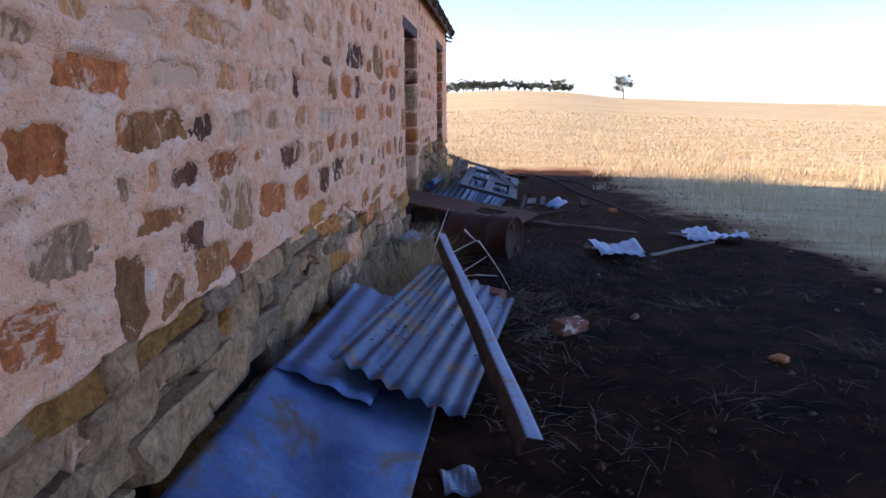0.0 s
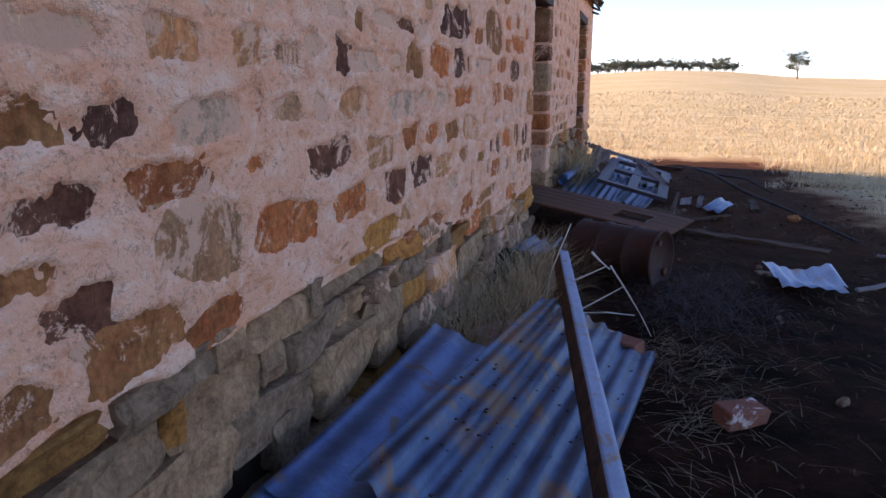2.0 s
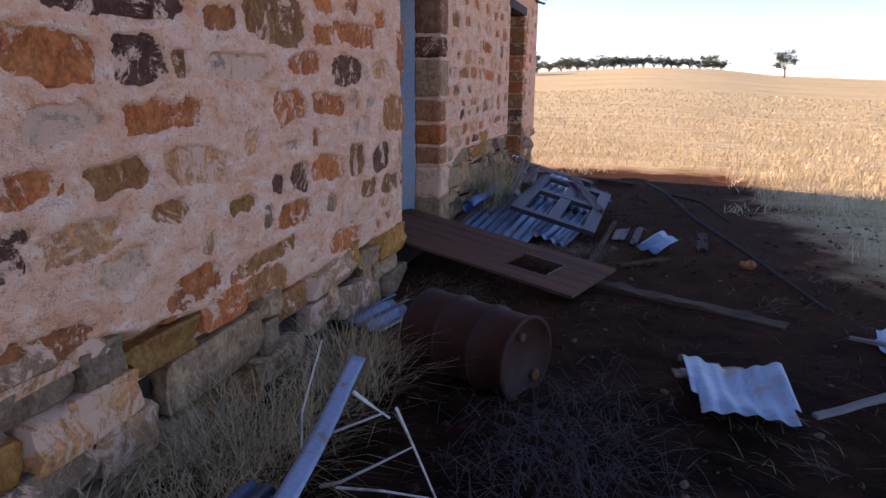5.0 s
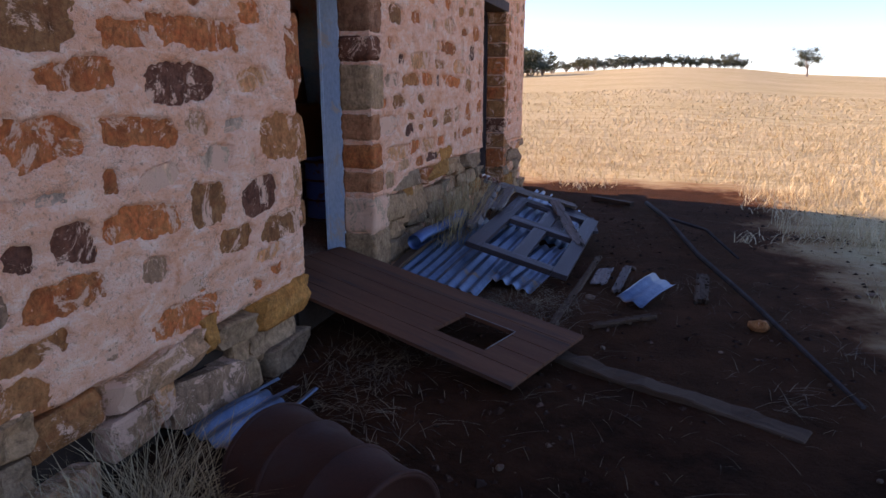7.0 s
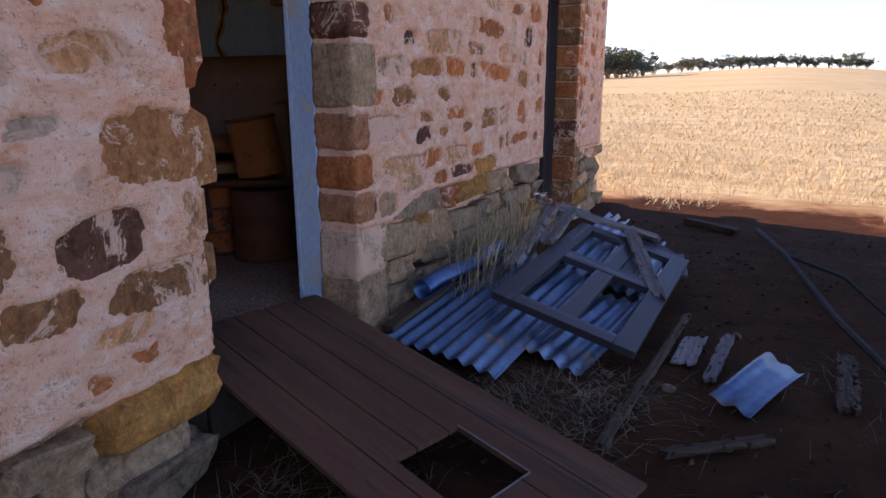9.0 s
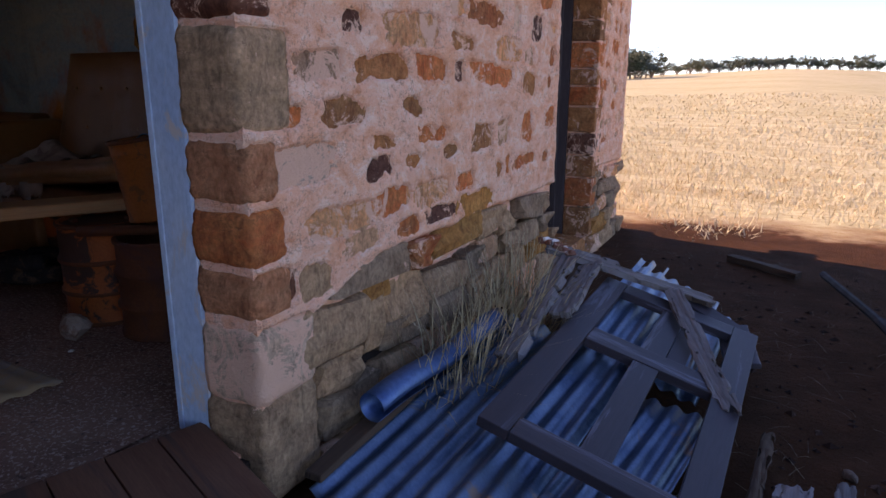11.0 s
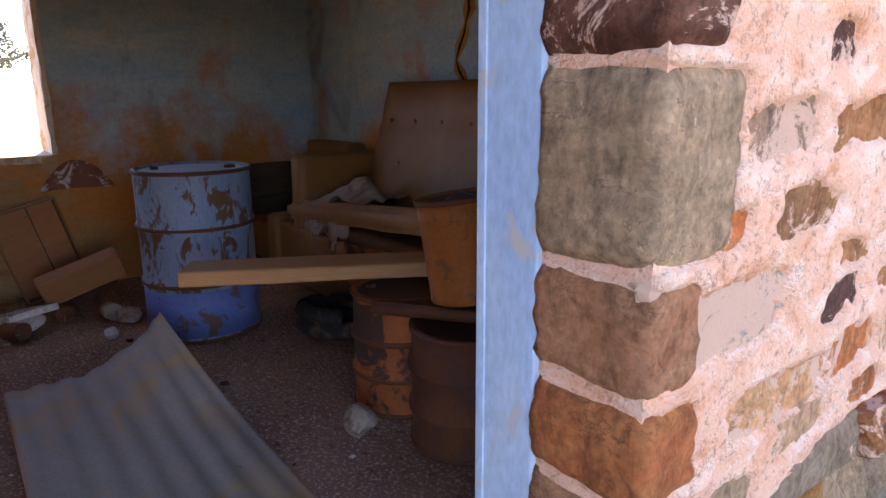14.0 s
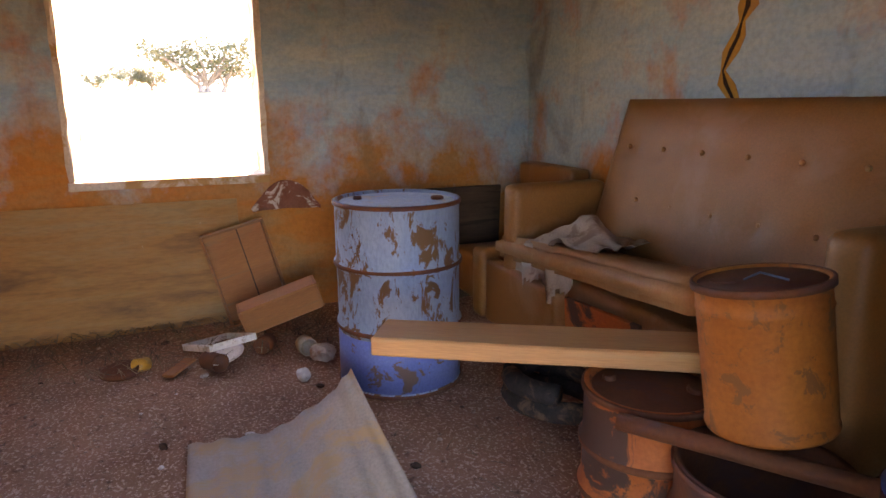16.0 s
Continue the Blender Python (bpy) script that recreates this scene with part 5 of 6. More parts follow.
def build_rubble():
    for (x, y, z, rz), sc in (((1.43, 3.62, 0.045, 35), 0.9), ((0.95, 4.18, 0.06, -25), 1.0)):
        bm = block(0.21 * sc, 0.105, 0.075, 0.006, 0.004, 1)
        solo("brick", bm, brick_mat, "broken red brick with mortar on the earth", "brick", pose(x, y, z, 4, 3, rz), "bricks")
    r = random.Random(3)
    for k in range(46):
        x, y = r.uniform(1.0, 4.2), r.uniform(1.2, 9.5)
        s = r.choice((0.02, 0.025, 0.03, 0.05))
        rubble("pebble", pose(x, y, ground_z(x, y) + s * 0.2, 0, 0, r.uniform(0, 360)), (s * 1.4, s, s * 0.8), pebble_mat, "small brown stone on bare earth", k, "stone", "stones on the ground")
    rubble("stone_lump", pose(2.45, 3.25, 0.02), (0.10, 0.08, 0.05), STONE["b"], "brown stone lump in the earth", 31)
    rubble("stone_lump", pose(2.45, 8.05, 0.03), (0.12, 0.1, 0.08), STONE["b"], "brown stone lump in the earth", 33)
    bm = sheet(lambda u, v: (0.4 * (u - 0.5), 0.24 * (v - 0.5), 0.025 + 0.012 * math.sin(7 * u + 3 * v)), 8, 6, 0.012, lambda u, v: (u - 0.5) ** 2 + (v - 0.5) ** 2 < 0.2)
    solo("clod", bm, rock_mat, "flat slab of reddish hard earth", "stone", pose(2.0, 5.9, 0.0, 0, 0, 12))
    bm = sheet(lambda u, v: (0.12 * (u - 0.5), 0.15 * (v - 0.5) , 0.03 + 0.012 * math.sin(7 * u + 3 * v)), 6, 6, 0.012)
    solo("iron_offcut", bm, galv_mat, "small bent scrap of iron by the sheets", "metal scrap", pose(0.87, 2.0, 0.0, 0, 0, 12))


build_rubble()


# ---- dry plants and straw ----
def blades_mesh(name, specs):
    """Grass blades: each spec is (base, tip offset, width, sag). Two tapered segments each."""
    verts, faces = [], []
    for (x, y, z), (dx, dy, dz), w, sag in specs:
        l = math.hypot(dx, dy) or 1e-6
        sx, sy = -dy / l * w / 2, dx / l * w / 2
        if l < 1e-4:
            sx, sy = w / 2, 0
        n = len(verts)
        mx, my, mz = x + dx * 0.45, y + dy * 0.45, z + dz * 0.6 + sag
        verts += [(x - sx, y - sy, z), (x + sx, y + sy, z), (mx + sx * 0.8, my + sy * 0.8, mz), (mx - sx * 0.8, my - sy * 0.8, mz), (x + dx, y + dy, z + dz)]
        faces += [(n, n + 1, n + 2, n + 3), (n + 3, n + 2, n + 4)]
    me = bpy.data.meshes.new(name)
    me.from_pydata(verts, [], faces)
    return me


def build_plants():
    r = random.Random(11)

    def tuft(x, y, n, h, lean, w, spread, bx=0.0, by=0.0):
        out = []
        for _ in range(n):
            a, q = r.uniform(0, 6.28), r.random() ** 0.5 * spread
            px, py = x + q * math.cos(a), y + q * math.sin(a)
            hh, ll = h * r.uniform(0.35, 1.0), lean * r.uniform(0.2, 1.2)
            b = r.uniform(0, 6.28)
            out.append(((px, py, ground_z(px, py) - 0.01), (ll * math.cos(b) + bx, ll * math.sin(b) + by, hh), w * r.uniform(0.6, 1.3), 0.06 * ll))
        return out

    s = []
    for k in range(54):
        y = 3.85 + 1.95 * r.random()
        s += tuft(0.14 + 0.36 * r.random(), y, 40, 0.36, 0.44, 0.0030, 0.15, 0.05, -0.03)
    for k in range(5):
        s += tuft(0.12 + 0.1 * r.random(), 2.9 + 1.0 * r.random(), 10, 0.25, 0.16, 0.004, 0.06)
    solo("wall_grass", blades_mesh("wall_grass", s), wallgrass_mat, "tangle of bleached dry grass at the foot of the wall", "dry grass", kind="stuff")
    s = []
    for k in range(24):
        s += tuft(0.12 + 0.16 * r.random(), 8.8 + 1.1 * r.random(), 24, 0.80, 0.40, 0.0060, 0.09, 0.10, -0.16)
    solo("wall_grass", blades_mesh("wall_grass", s), wallgrass_mat, "tall bleached grass stems against the plinth behind a heap", "dry grass", kind="stuff")
    s = []
    for k in range(900):
        x, y = r.gauss(1.38, 0.20), r.gauss(4.9, 0.33)
        a, l = r.uniform(0, 6.28), r.uniform(0.08, 0.28)
        s.append(((x, y, ground_z(x, y) + r.uniform(0, 0.12)), (l * math.cos(a), l * math.sin(a), r.uniform(-0.03, 0.10)), 0.0035, 0.02))
    solo("dead_bush", blades_mesh("dead_bush", s), twig_mat, "low dark tangle of dead bush twigs on the earth", "dead bush", kind="stuff")
    s = []
    for k in range(5200):
        x, y = r.uniform(-0.1, 4.6), r.uniform(0.4, 12.5)
        if r.random() > 0.35 + 0.65 * max(0, noise.noise((x * 1.3, y * 1.3, 9)) + 0.3):
            continue
        a, l = r.uniform(0, 6.28), r.choice((0.04, 0.06, 0.08, 0.12, 0.2)) * r.uniform(0.6, 1.3)
        s.append(((x, y, ground_z(x, y) + 0.006), (l * math.cos(a), l * math.sin(a), r.uniform(-0.004, 0.02)), 0.0022, 0.008))
    for k in range(90):
        cx, cy = r.choice(((r.uniform(1.0, 3.2), r.uniform(1.0, 9.0)), (r.gauss(1.0, 0.25), r.gauss(8.0, 0.2)), (r.gauss(1.2, 0.15), r.uniform(2.2, 4.5)), (r.gauss(0.5, 0.2), r.gauss(6.5, 0.35))))
        base = r.uniform(0, 3.14)
        for q in range(r.randrange(8, 34)):
            x, y = r.gauss(cx, 0.13), r.gauss(cy, 0.13)
            a, l = base + r.gauss(0, 0.7), r.uniform(0.05, 0.22)
            s.append(((x, y, ground_z(x, y) + r.uniform(0.004, 0.03)), (l * math.cos(a), l * math.sin(a), r.uniform(-0.01, 0.03)), 0.003, 0.01))
    solo("straw_litter", blades_mesh("straw_litter", s), litter_mat, "dry straws scattered over the dark earth", "straw", kind="stuff")

    verts, faces = [], []
    for k in range(5200):
        x, y = r.uniform(0.05, 4.2), 0.3 + 12.0 * r.random() ** 1.2
        if noise.noise((x * 1.1, y * 1.1, 14)) < r.uniform(-0.35, 0.35):
            continue
        q = r.choice((0.006, 0.008, 0.011, 0.016, 0.024)) * r.uniform(0.7, 1.2)
        z, n0 = ground_z(x, y) + q * 0.15, len(verts)
        for a, b, c in ((1, 0, 0), (0, 1, 0), (-1, 0, 0), (0, -1, 0), (0, 0, 0.7)):
            verts.append((x + q * (a + r.uniform(-0.4, 0.4)), y + q * (b + r.uniform(-0.4, 0.4)), z + q * (c - 0.2 + r.uniform(-0.1, 0.2))))
        faces += [(n0, n0 + 1, n0 + 4), (n0 + 1, n0 + 2, n0 + 4), (n0 + 2, n0 + 3, n0 + 4), (n0 + 3, n0, n0 + 4)]
    me = bpy.data.meshes.new("clods")
    me.from_pydata(verts, [], faces)
    solo("clods", me, clod_mat, "small clods of dark red-brown earth in the yard", "earth", kind="stuff")

    # stubble of the field, thinning out with distance
    s = []
    for k in range(52000):
        u = r.random()
        dist = 1.5 + 46 * u ** 1.7
        az = radians(r.uniform(-16, 62))
        x, y = 0.4 + dist * math.sin(az), 9.0 + dist * math.cos(az)
        edge = max(x - 3.1 - 0.3 * max(0.0, 9 - y), y - 13.9) + 1.6 * noise.noise((x * 0.6, y * 0.6, 3))
        if edge < 0.15 or r.random() > 0.25 + edge * 0.5:
            continue
        row = 0.5 + 0.5 * math.sin((y + 0.22 * x) * 2 * math.pi / 1.6)
        if r.random() > 0.45 + 0.55 * row:
            continue
        h = r.uniform(0.05, 0.15) * (0.8 + 0.5 * noise.noise((x * 0.25, y * 0.25, 1)))
        a = r.uniform(0, 6.28)
        s.append(((x, y, ground_z(x, y) - 0.01), (0.15 * math.cos(a), 0.15 * math.sin(a), h), 0.006 + 0.0009 * dist, 0.01))
    for k in range(30000):
        x, y = -6 + 16 * r.random(), 13.6 + 14 * r.random() ** 1.4
        edge = y - 13.9 + 1.2 * noise.noise((x * 0.6, y * 0.6, 3))
        furrow = min(abs(y - 21.8 + 0.82 * (x + 0.3) * (1.0 if x > 0 else 1.9)), abs(y - 25.6 + 1.35 * (x - 1.0)))
        if edge < 0.1 or r.random() > 0.3 + 0.5 * edge or 0.25 < furrow < 0.75:
            continue
        a, h = r.uniform(0, 6.28), r.uniform(0.05, 0.15)
        lie = 0.30 if furrow < 0.25 else 0.08
        s.append(((x, y, ground_z(x, y) - 0.01), (lie * math.cos(a), lie * math.sin(a), h * (0.4 if furrow < 0.25 else 1.0)), 0.007, 0.01))
    solo("stubble", blades_mesh("stubble", s), straw_mat, "pale gold straw stubble and dry grass of the field", "stubble", kind="stuff")

    s = []
    for k in range(26000):
        x, y = 2.9 + 8 * r.random() ** 1.3, r.uniform(3.5, 14.5)
        edge = x - 3.2 - 0.3 * max(0.0, 9 - y) + 1.3 * noise.noise((x * 0.8, y * 0.8, 3))
        if edge < 0 or r.random() > 0.15 + edge * 0.8:
            continue
        h = r.uniform(0.10, 0.34) * (0.75 + 0.8 * noise.noise((x * 0.7, y * 0.7, 1)))
        a = r.uniform(0, 6.28)
        s.append(((x, y, ground_z(x, y) - 0.01), (0.10 * math.cos(a), 0.10 * math.sin(a), h), 0.006, 0.01))
    solo("yard_grass", blades_mesh("yard_grass", s), straw_mat, "tall dry grass at the edge of the yard", "dry grass", kind="stuff")
    sticks = thing("dead_branch", "bleached forked dead branch lying by the ridge cap", "branch", pose(0, 0, 0))
    for pts, rad in (([(0.77, 4.50, 0.44), (0.81, 4.53, 0.39), (0.865, 4.56, 0.335)], 0.007), ([(0.865, 4.62, 0.34), (0.95, 4.56, 0.235), (1.04, 4.50, 0.114), (1.10, 4.44, 0.02)], 0.0055),
                     ([(0.60, 4.60, 0.20), (0.68, 4.56, 0.258), (0.85, 4.55, 0.355)], 0.006), ([(0.60, 4.58, 0.02), (0.69, 4.55, 0.075), (0.82, 4.56, 0.16), (0.94, 4.57, 0.24)], 0.007),
                     ([(0.70, 4.50, 0.09), (0.86, 4.50, 0.11), (1.01, 4.52, 0.10)], 0.005), ([(0.52, 4.60, 0.1), (0.55, 4.57, 0.30), (0.65, 4.54, 0.58)], 0.005)):
        part("stick", tube(bmesh.new(), pts, [rad * (1 - 0.2 * i) for i in range(len(pts))], 6), whitestick_mat, sticks)


build_plants()


# ---- trees ----
def make_tree(name, label, seed, h, spread, low, leaves, leaf, clumps, stems=1):
    r = random.Random(seed)
    t = thing(name, label, "tree")
    bm = bmesh.new()
    tips = []
    for s in range(stems):
        lean = Vector((r.uniform(-0.12, 0.12) * h, r.uniform(-0.12, 0.12) * h, 0))
        base = Vector((r.uniform(-0.1, 0.1) * spread * (stems > 1), r.uniform(-0.1, 0.1) * spread * (stems > 1), -0.3))
        fork = base + lean * 0.5 + Vector((0, 0, low * h + 0.3))
        tube(bm, [base, (base + fork) / 2 + Vector((0.05 * h * r.uniform(-1, 1), 0, 0)), fork], [0.045 * h, 0.034 * h, 0.028 * h], 7)
        for k in range(6):
            a = 2 * math.pi * (k + r.random()) / 6
            end = fork + Vector((math.cos(a) * spread * r.uniform(0.25, 0.5), math.sin(a) * spread * r.uniform(0.25, 0.5), h * r.uniform(0.2, 0.95 - low)))
            mid = (fork + end) / 2 + Vector((0, 0, 0.05 * h))
            tube(bm, [fork, mid, end], [0.02 * h, 0.013 * h, 0.005 * h], 5)
            tips += [end, mid.lerp(end, 0.5)]
    part("trunk", bm, bark_mat, t)
    verts, faces = [], []
    for c in range(clumps):
        p = r.choice(tips) + Vector((r.gauss(0, 0.10) * spread, r.gauss(0, 0.10) * spread, r.gauss(0.02, 0.06) * h))
        rad = r.uniform(0.06, 0.13) * spread
        for k in range(leaves):
            q = p + Vector((r.gauss(0, 0.55), r.gauss(0, 0.55), r.gauss(0, 0.38))) * rad
            a = Vector((r.gauss(0, 1), r.gauss(0, 1), r.gauss(0, 0.6))).normalized() * leaf * r.uniform(0.6, 1.3)
            b = a.orthogonal().normalized() * leaf * 0.4
            n = len(verts)
            verts += [q - a, q + b, q + a, q - b]
            faces.append((n, n + 1, n + 2, n + 3))
    me = bpy.data.meshes.new("crown")
    me.from_pydata([tuple(v) for v in verts], [], faces)
    part("crown", me, leaf_mat, t, "sparse grey-green crown with gaps")
    return t


def polar(az, dist):
    x, y = 1 + dist * math.sin(radians(az)), 2 + dist * math.cos(radians(az))
    return x, y, ground_z(x, y)


def build_trees():
    lone = make_tree("gum_tree", "lone grey-green gum tree standing in a stubble field", 5, 7.2, 7.5, 0.28, 30, 0.22, 90)
    lone.matrix_basis = pose(*polar(10.75, 200))
    kinds = [make_tree("gum_tree", "small gum tree in a row at the field edge", 20 + k, 5.6, 7.4, 0.08, 24, 0.30, 84, 4) for k in range(4)]
    r = random.Random(4)
    spots = [(-5.6, 296), (-4.9, 300), (-4.1, 299), (-3.4, 302), (-2.7, 298), (-2.0, 300), (-1.3, 302), (-0.75, 299), (-0.2, 300), (0.3, 300),
             (1.2, 298), (1.95, 300), (2.5, 301), (3.05, 299), (4.0, 300), (4.6, 300), (5.2, 298), (5.75, 299), (6.3, 300), (-6.4, 280), (-7.2, 262)]
    near = [(-17.5, 150), (-16.4, 154), (-15.2, 158), (-14.1, 160), (-13.0, 163), (-12.0, 166), (-11.0, 170), (-10.1, 174), (-9.2, 180), (-8.3, 205), (-18.8, 150), (-20.2, 146)]
    used = set()
    for az, d in spots + near:
        k = r.randrange(4)
        m = pose(*polar(az, d), 0, 0, r.uniform(0, 360))
        s = r.uniform(0.60, 1.20) if d > 200 else r.uniform(1.0, 1.55)
        if k in used:
            o = copy_thing(kinds[k], m)
        else:
            o = kinds[k]
            o.matrix_basis = m
            used.add(k)
        o.scale = (s, s, s * r.uniform(0.85, 1.1))
        o["group"] = "far row of gum trees" if d > 200 else "nearer clump of gum trees"
    far = make_tree("distant_wood", "low dark band of far-off trees on the skyline", 44, 7, 70, 0.1, 30, 0.7, 60, 5)
    far.matrix_basis = pose(*polar(26.5, 900))
    bush = make_tree("mallee_bush", "sunlit many-stemmed mallee bush behind the house", 61, 8.0, 12, 0.10, 40, 0.26, 140, 6)
    bush.matrix_basis = pose(*polar(-85.0, 100))
    bush.scale = (1.35, 1.35, 0.95)
    for az, d, sc in ((-89.5, 108, 0.42), (-91.2, 109, 0.5), (-93.5, 109, 0.35)):
        b = copy_thing(bush, pose(*polar(az, d), 0, 0, az * 9))
        b.scale = (sc, sc, sc)


build_trees()


# ---- room: things ----
def room_things():
    drum("steel_drum", 0.288, 0.88, (0.30, 0.59), bluepaint_mat, "pale blue steel drum, scratched and rusting, standing in the room", pose(-2.965, 8.315, FLOOR, 0, 0, 40), 0.004, frame_mat, lower=bluedeep_mat)
    drum("rusty_drum", 0.195, 0.492, (0.16, 0.31), orange_rust_mat, "orange rusted small steel drum carrying a beam", pose(-1.56, 8.66, FLOOR, 0, 0, 20), 0.006, rust_mat)
    drum("rusty_drum", 0.20, 0.455, (0.15, 0.30), rust_mat, "dark rusted small steel drum with open top", pose(-1.15, 8.66, FLOOR, 0, 0, 70), 0.006, None, False, open_top=True)
    drum("steel_drum", 0.20, 0.52, (0.18, 0.35), bluedeep_mat, "small deep blue steel drum behind the rusty ones", pose(-0.93, 9.13, FLOOR, 0, 0, 70), 0.004, bluedeep_mat)

    t = thing("can", "ochre rusted twenty-litre metal can with a lid", "can", Matrix.Translation((-1.205, 8.73, 0.795)) @ pose(0, 0, 0, 5, -7, 0) @ Matrix.Scale(1.05, 4))
    part("shell", lathe([(0.01, 0.004), (0.13, 0.004), (0.143, 0), (0.146, 0.008), (0.143, 0.02), (0.143, 0.285), (0.146, 0.29), (0.143, 0.298), (0.143, 0.335), (0.149, 0.338), (0.149, 0.35), (0.143, 0.352), (0.137, 0.350), (0.137, 0.331), (0.01, 0.331)], 44, 0.003), can_mat, t, "", True)
    part("lid", lathe([(0.01, 0.33), (0.138, 0.33), (0.142, 0.345), (0.01, 0.338)], 40), rust_mat, t, "dark dirty lid", True)
    part("rim", lathe([(0.144, 0.334), (0.152, 0.336), (0.152, 0.352), (0.144, 0.354)], 44, 0.0, None, True), rust_mat, t, "dark rusty rim", True)
    part("handle", tube(bmesh.new(), [(-0.03, -0.02, 0.345), (0.0, 0.0, 0.362), (0.05, 0.03, 0.345)], [0.003] * 3, 5), galv_mat, t)
    part("cap", lathe([(0.03, 0), (0.03, 0.01), (0.005, 0.012)], 14), rust_mat, t).matrix_basis = Matrix.Translation((-0.06, -0.05, 0.336))

    bm = bmesh.new()
    tube(bm, [(-1.42, 8.44, 0.75), (-0.95, 8.77, 0.752)], [0.024, 0.024], 12)
    solo("rusty_pipe", bm, rust_mat, "short rusty pipe lying across a drum's rim", "pipe", smooth=True)

    bm = block(1.69, 0.20, 0.062, 0.006, 0.002, 4)
    solo("beam", bm, pine_mat, "pale sawn timber beam resting across rusty drums", "beam", span((-2.136, 7.99, 0.803), (-1.267, 9.435, 0.812)))

    # loose corrugated sheet with a raised corner
    def tin(u, v):
        x = -2.57 + 1.45 * v + 0.10 * u
        y = 7.34 + 0.72 * u - 0.02 * v
        ridge = 0.006 * math.sin(2 * math.pi * u * 7)
        lift = 0.235 * max(0.0, 1 - v * 2.0) ** 1.2 * max(0.0, (u - 0.42) / 0.58) ** 1.1
        y -= 0.10 * max(0.0, u - 0.75) * 4 * max(0.0, 1 - v * 2)
        return x, y, FLOOR + 0.035 + ridge + lift + 0.02 * math.sin(3 * v + 2 * u)
    solo("corrugated_sheet", sheet(tin, 56, 22), dusty_mat, "dusty grey corrugated iron sheet with a raised corner on the floor", "metal sheet", smooth=True)

    rubble("rock", pose(-1.42, 8.36, FLOOR + 0.06), (0.15, 0.13, 0.12), rock_mat, "fist-sized pale stone on the floor", 12, "stone")

    # sofa: faces into the room, back against the partition
    t = thing("sofa", "worn brown vinyl sofa with a buttoned back and padded arms", "sofa", pose(0, 0, 0))
    z0 = FLOOR

    def cushion(x0, x1, y0, y1, za, zb, bev, m=None):
        bm = box(bmesh.new(), x0, x1, y0, y1, za, zb, m)
        bmesh.ops.bevel(bm, geom=list(bm.edges), offset=bev, segments=4, affect="EDGES", profile=0.6)
        return bm
    lean = Matrix.Translation((0, 9.33, z0 + 0.52)) @ pose(0, 0, 0, -9)
    back = bmesh.new()
    nx, nz = 44, 18
    bt = []
    for i in range(nx + 1):
        for j in range(nz + 1):
            u, v = i / nx, j / nz
            wid = 1.62 - 0.30 * max(0, v - 0.25)
            x = -2.10 + (u - 0.5) * wid
            z = v * 0.80
            edge = min(u, 1 - u, v * 0.6 + 0.1, 1 - v)
            bulge = 0.05 * (1 - math.exp(-edge * 12))
            for bx in range(6):
                for row, vz in ((0, 0.72), (1, 0.42)):
                    cx = -2.10 + (bx - 2.5 + 0.5 * row) * 0.235
                    bulge -= 0.022 * math.exp(-(((x - cx) / 0.03) ** 2 + ((z - vz * 0.8) / 0.03) ** 2))
            if abs(v - 0.72) < 0.03:
                bulge -= 0.006
            bt.append(back.verts.new(lean @ Vector((x, -bulge, z))))
    for i in range(nx):
        for j in range(nz):
            a = i * (nz + 1) + j
            back.faces.new((bt[a], bt[a + nz + 1], bt[a + nz + 2], bt[a + 1]))
    ext = bmesh.ops.extrude_face_region(back, geom=list(back.faces))
    for v in ext["geom"]:
        if isinstance(v, bmesh.types.BMVert):
            v.co = v.co + Vector((0, 0.15, 0))
    bk = part("backrest", back, vinyl_mat, t, "buttoned brown vinyl backrest", True)
    for bx in range(6):
        for row, vz in ((0, 0.72), (1, 0.42)):
            c = lean @ Vector((-2.10 + (bx - 2.5 + 0.5 * row) * 0.235, -0.034, vz * 0.8))
            b = bmesh.new()
            bmesh.ops.create_uvsphere(b, u_segments=10, v_segments=6, radius=0.011)
            o = part("button", b, tanvinyl_mat, bk, "", True)
            o.matrix_basis = Matrix.Translation(c)
    for x, w in ((-3.06, 0.13), (-1.22, 0.14)):
        part("armrest", cushion(x - w / 2, x + w / 2, 8.93, 9.50, z0 + 0.30, z0 + 0.895 + (0.09 if x > -2 else 0), 0.058), vinyl_mat, t, "", True)
    part("seat", cushion(-2.97, -1.31, 9.0, 9.40, z0 + 0.30, z0 + 0.52, 0.04), vinyl_mat, t, "torn seat base", True)
    part("base", cushion(-2.98, -1.30, 9.02, 9.50, z0 + 0.12, z0 + 0.295, 0.01), brownwood_mat, t, "dark timber base", False)
    for x in (-2.9, -1.4):
        for y in (9.06, 9.46):
            part("leg", block(0.05, 0.05, 0.12, 0.004), brownwood_mat, t).matrix_basis = Matrix.Translation((x, y, z0 + 0.06))

    # seat cushion pulled off, propped towards the room
    bm = block(1.60, 0.40, 0.115, 0.0, 0.006, 10)
    bmesh.ops.bevel(bm, geom=[e for e in bm.edges], offset=0.03, segments=3, affect="EDGES")
    solo("sofa_cushion", bm, tanvinyl_mat, "long dusty tan sofa cushion with torn underside", "cushion", span((-3.20, 9.13, 0.79), (-1.60, 9.02, 0.955), -9), smooth=True)
    r = random.Random(2)
    bm = sheet(lambda u, v: ((u - 0.5) * 0.62, 0.0 + 0.02 * math.sin(u * 15), -0.16 * v * (0.4 + 0.6 * abs(math.sin(u * 6 + 0.5)))), 26, 5, 0.002, lambda u, v: v < 0.5 + 0.5 * abs(math.sin(u * 19)))
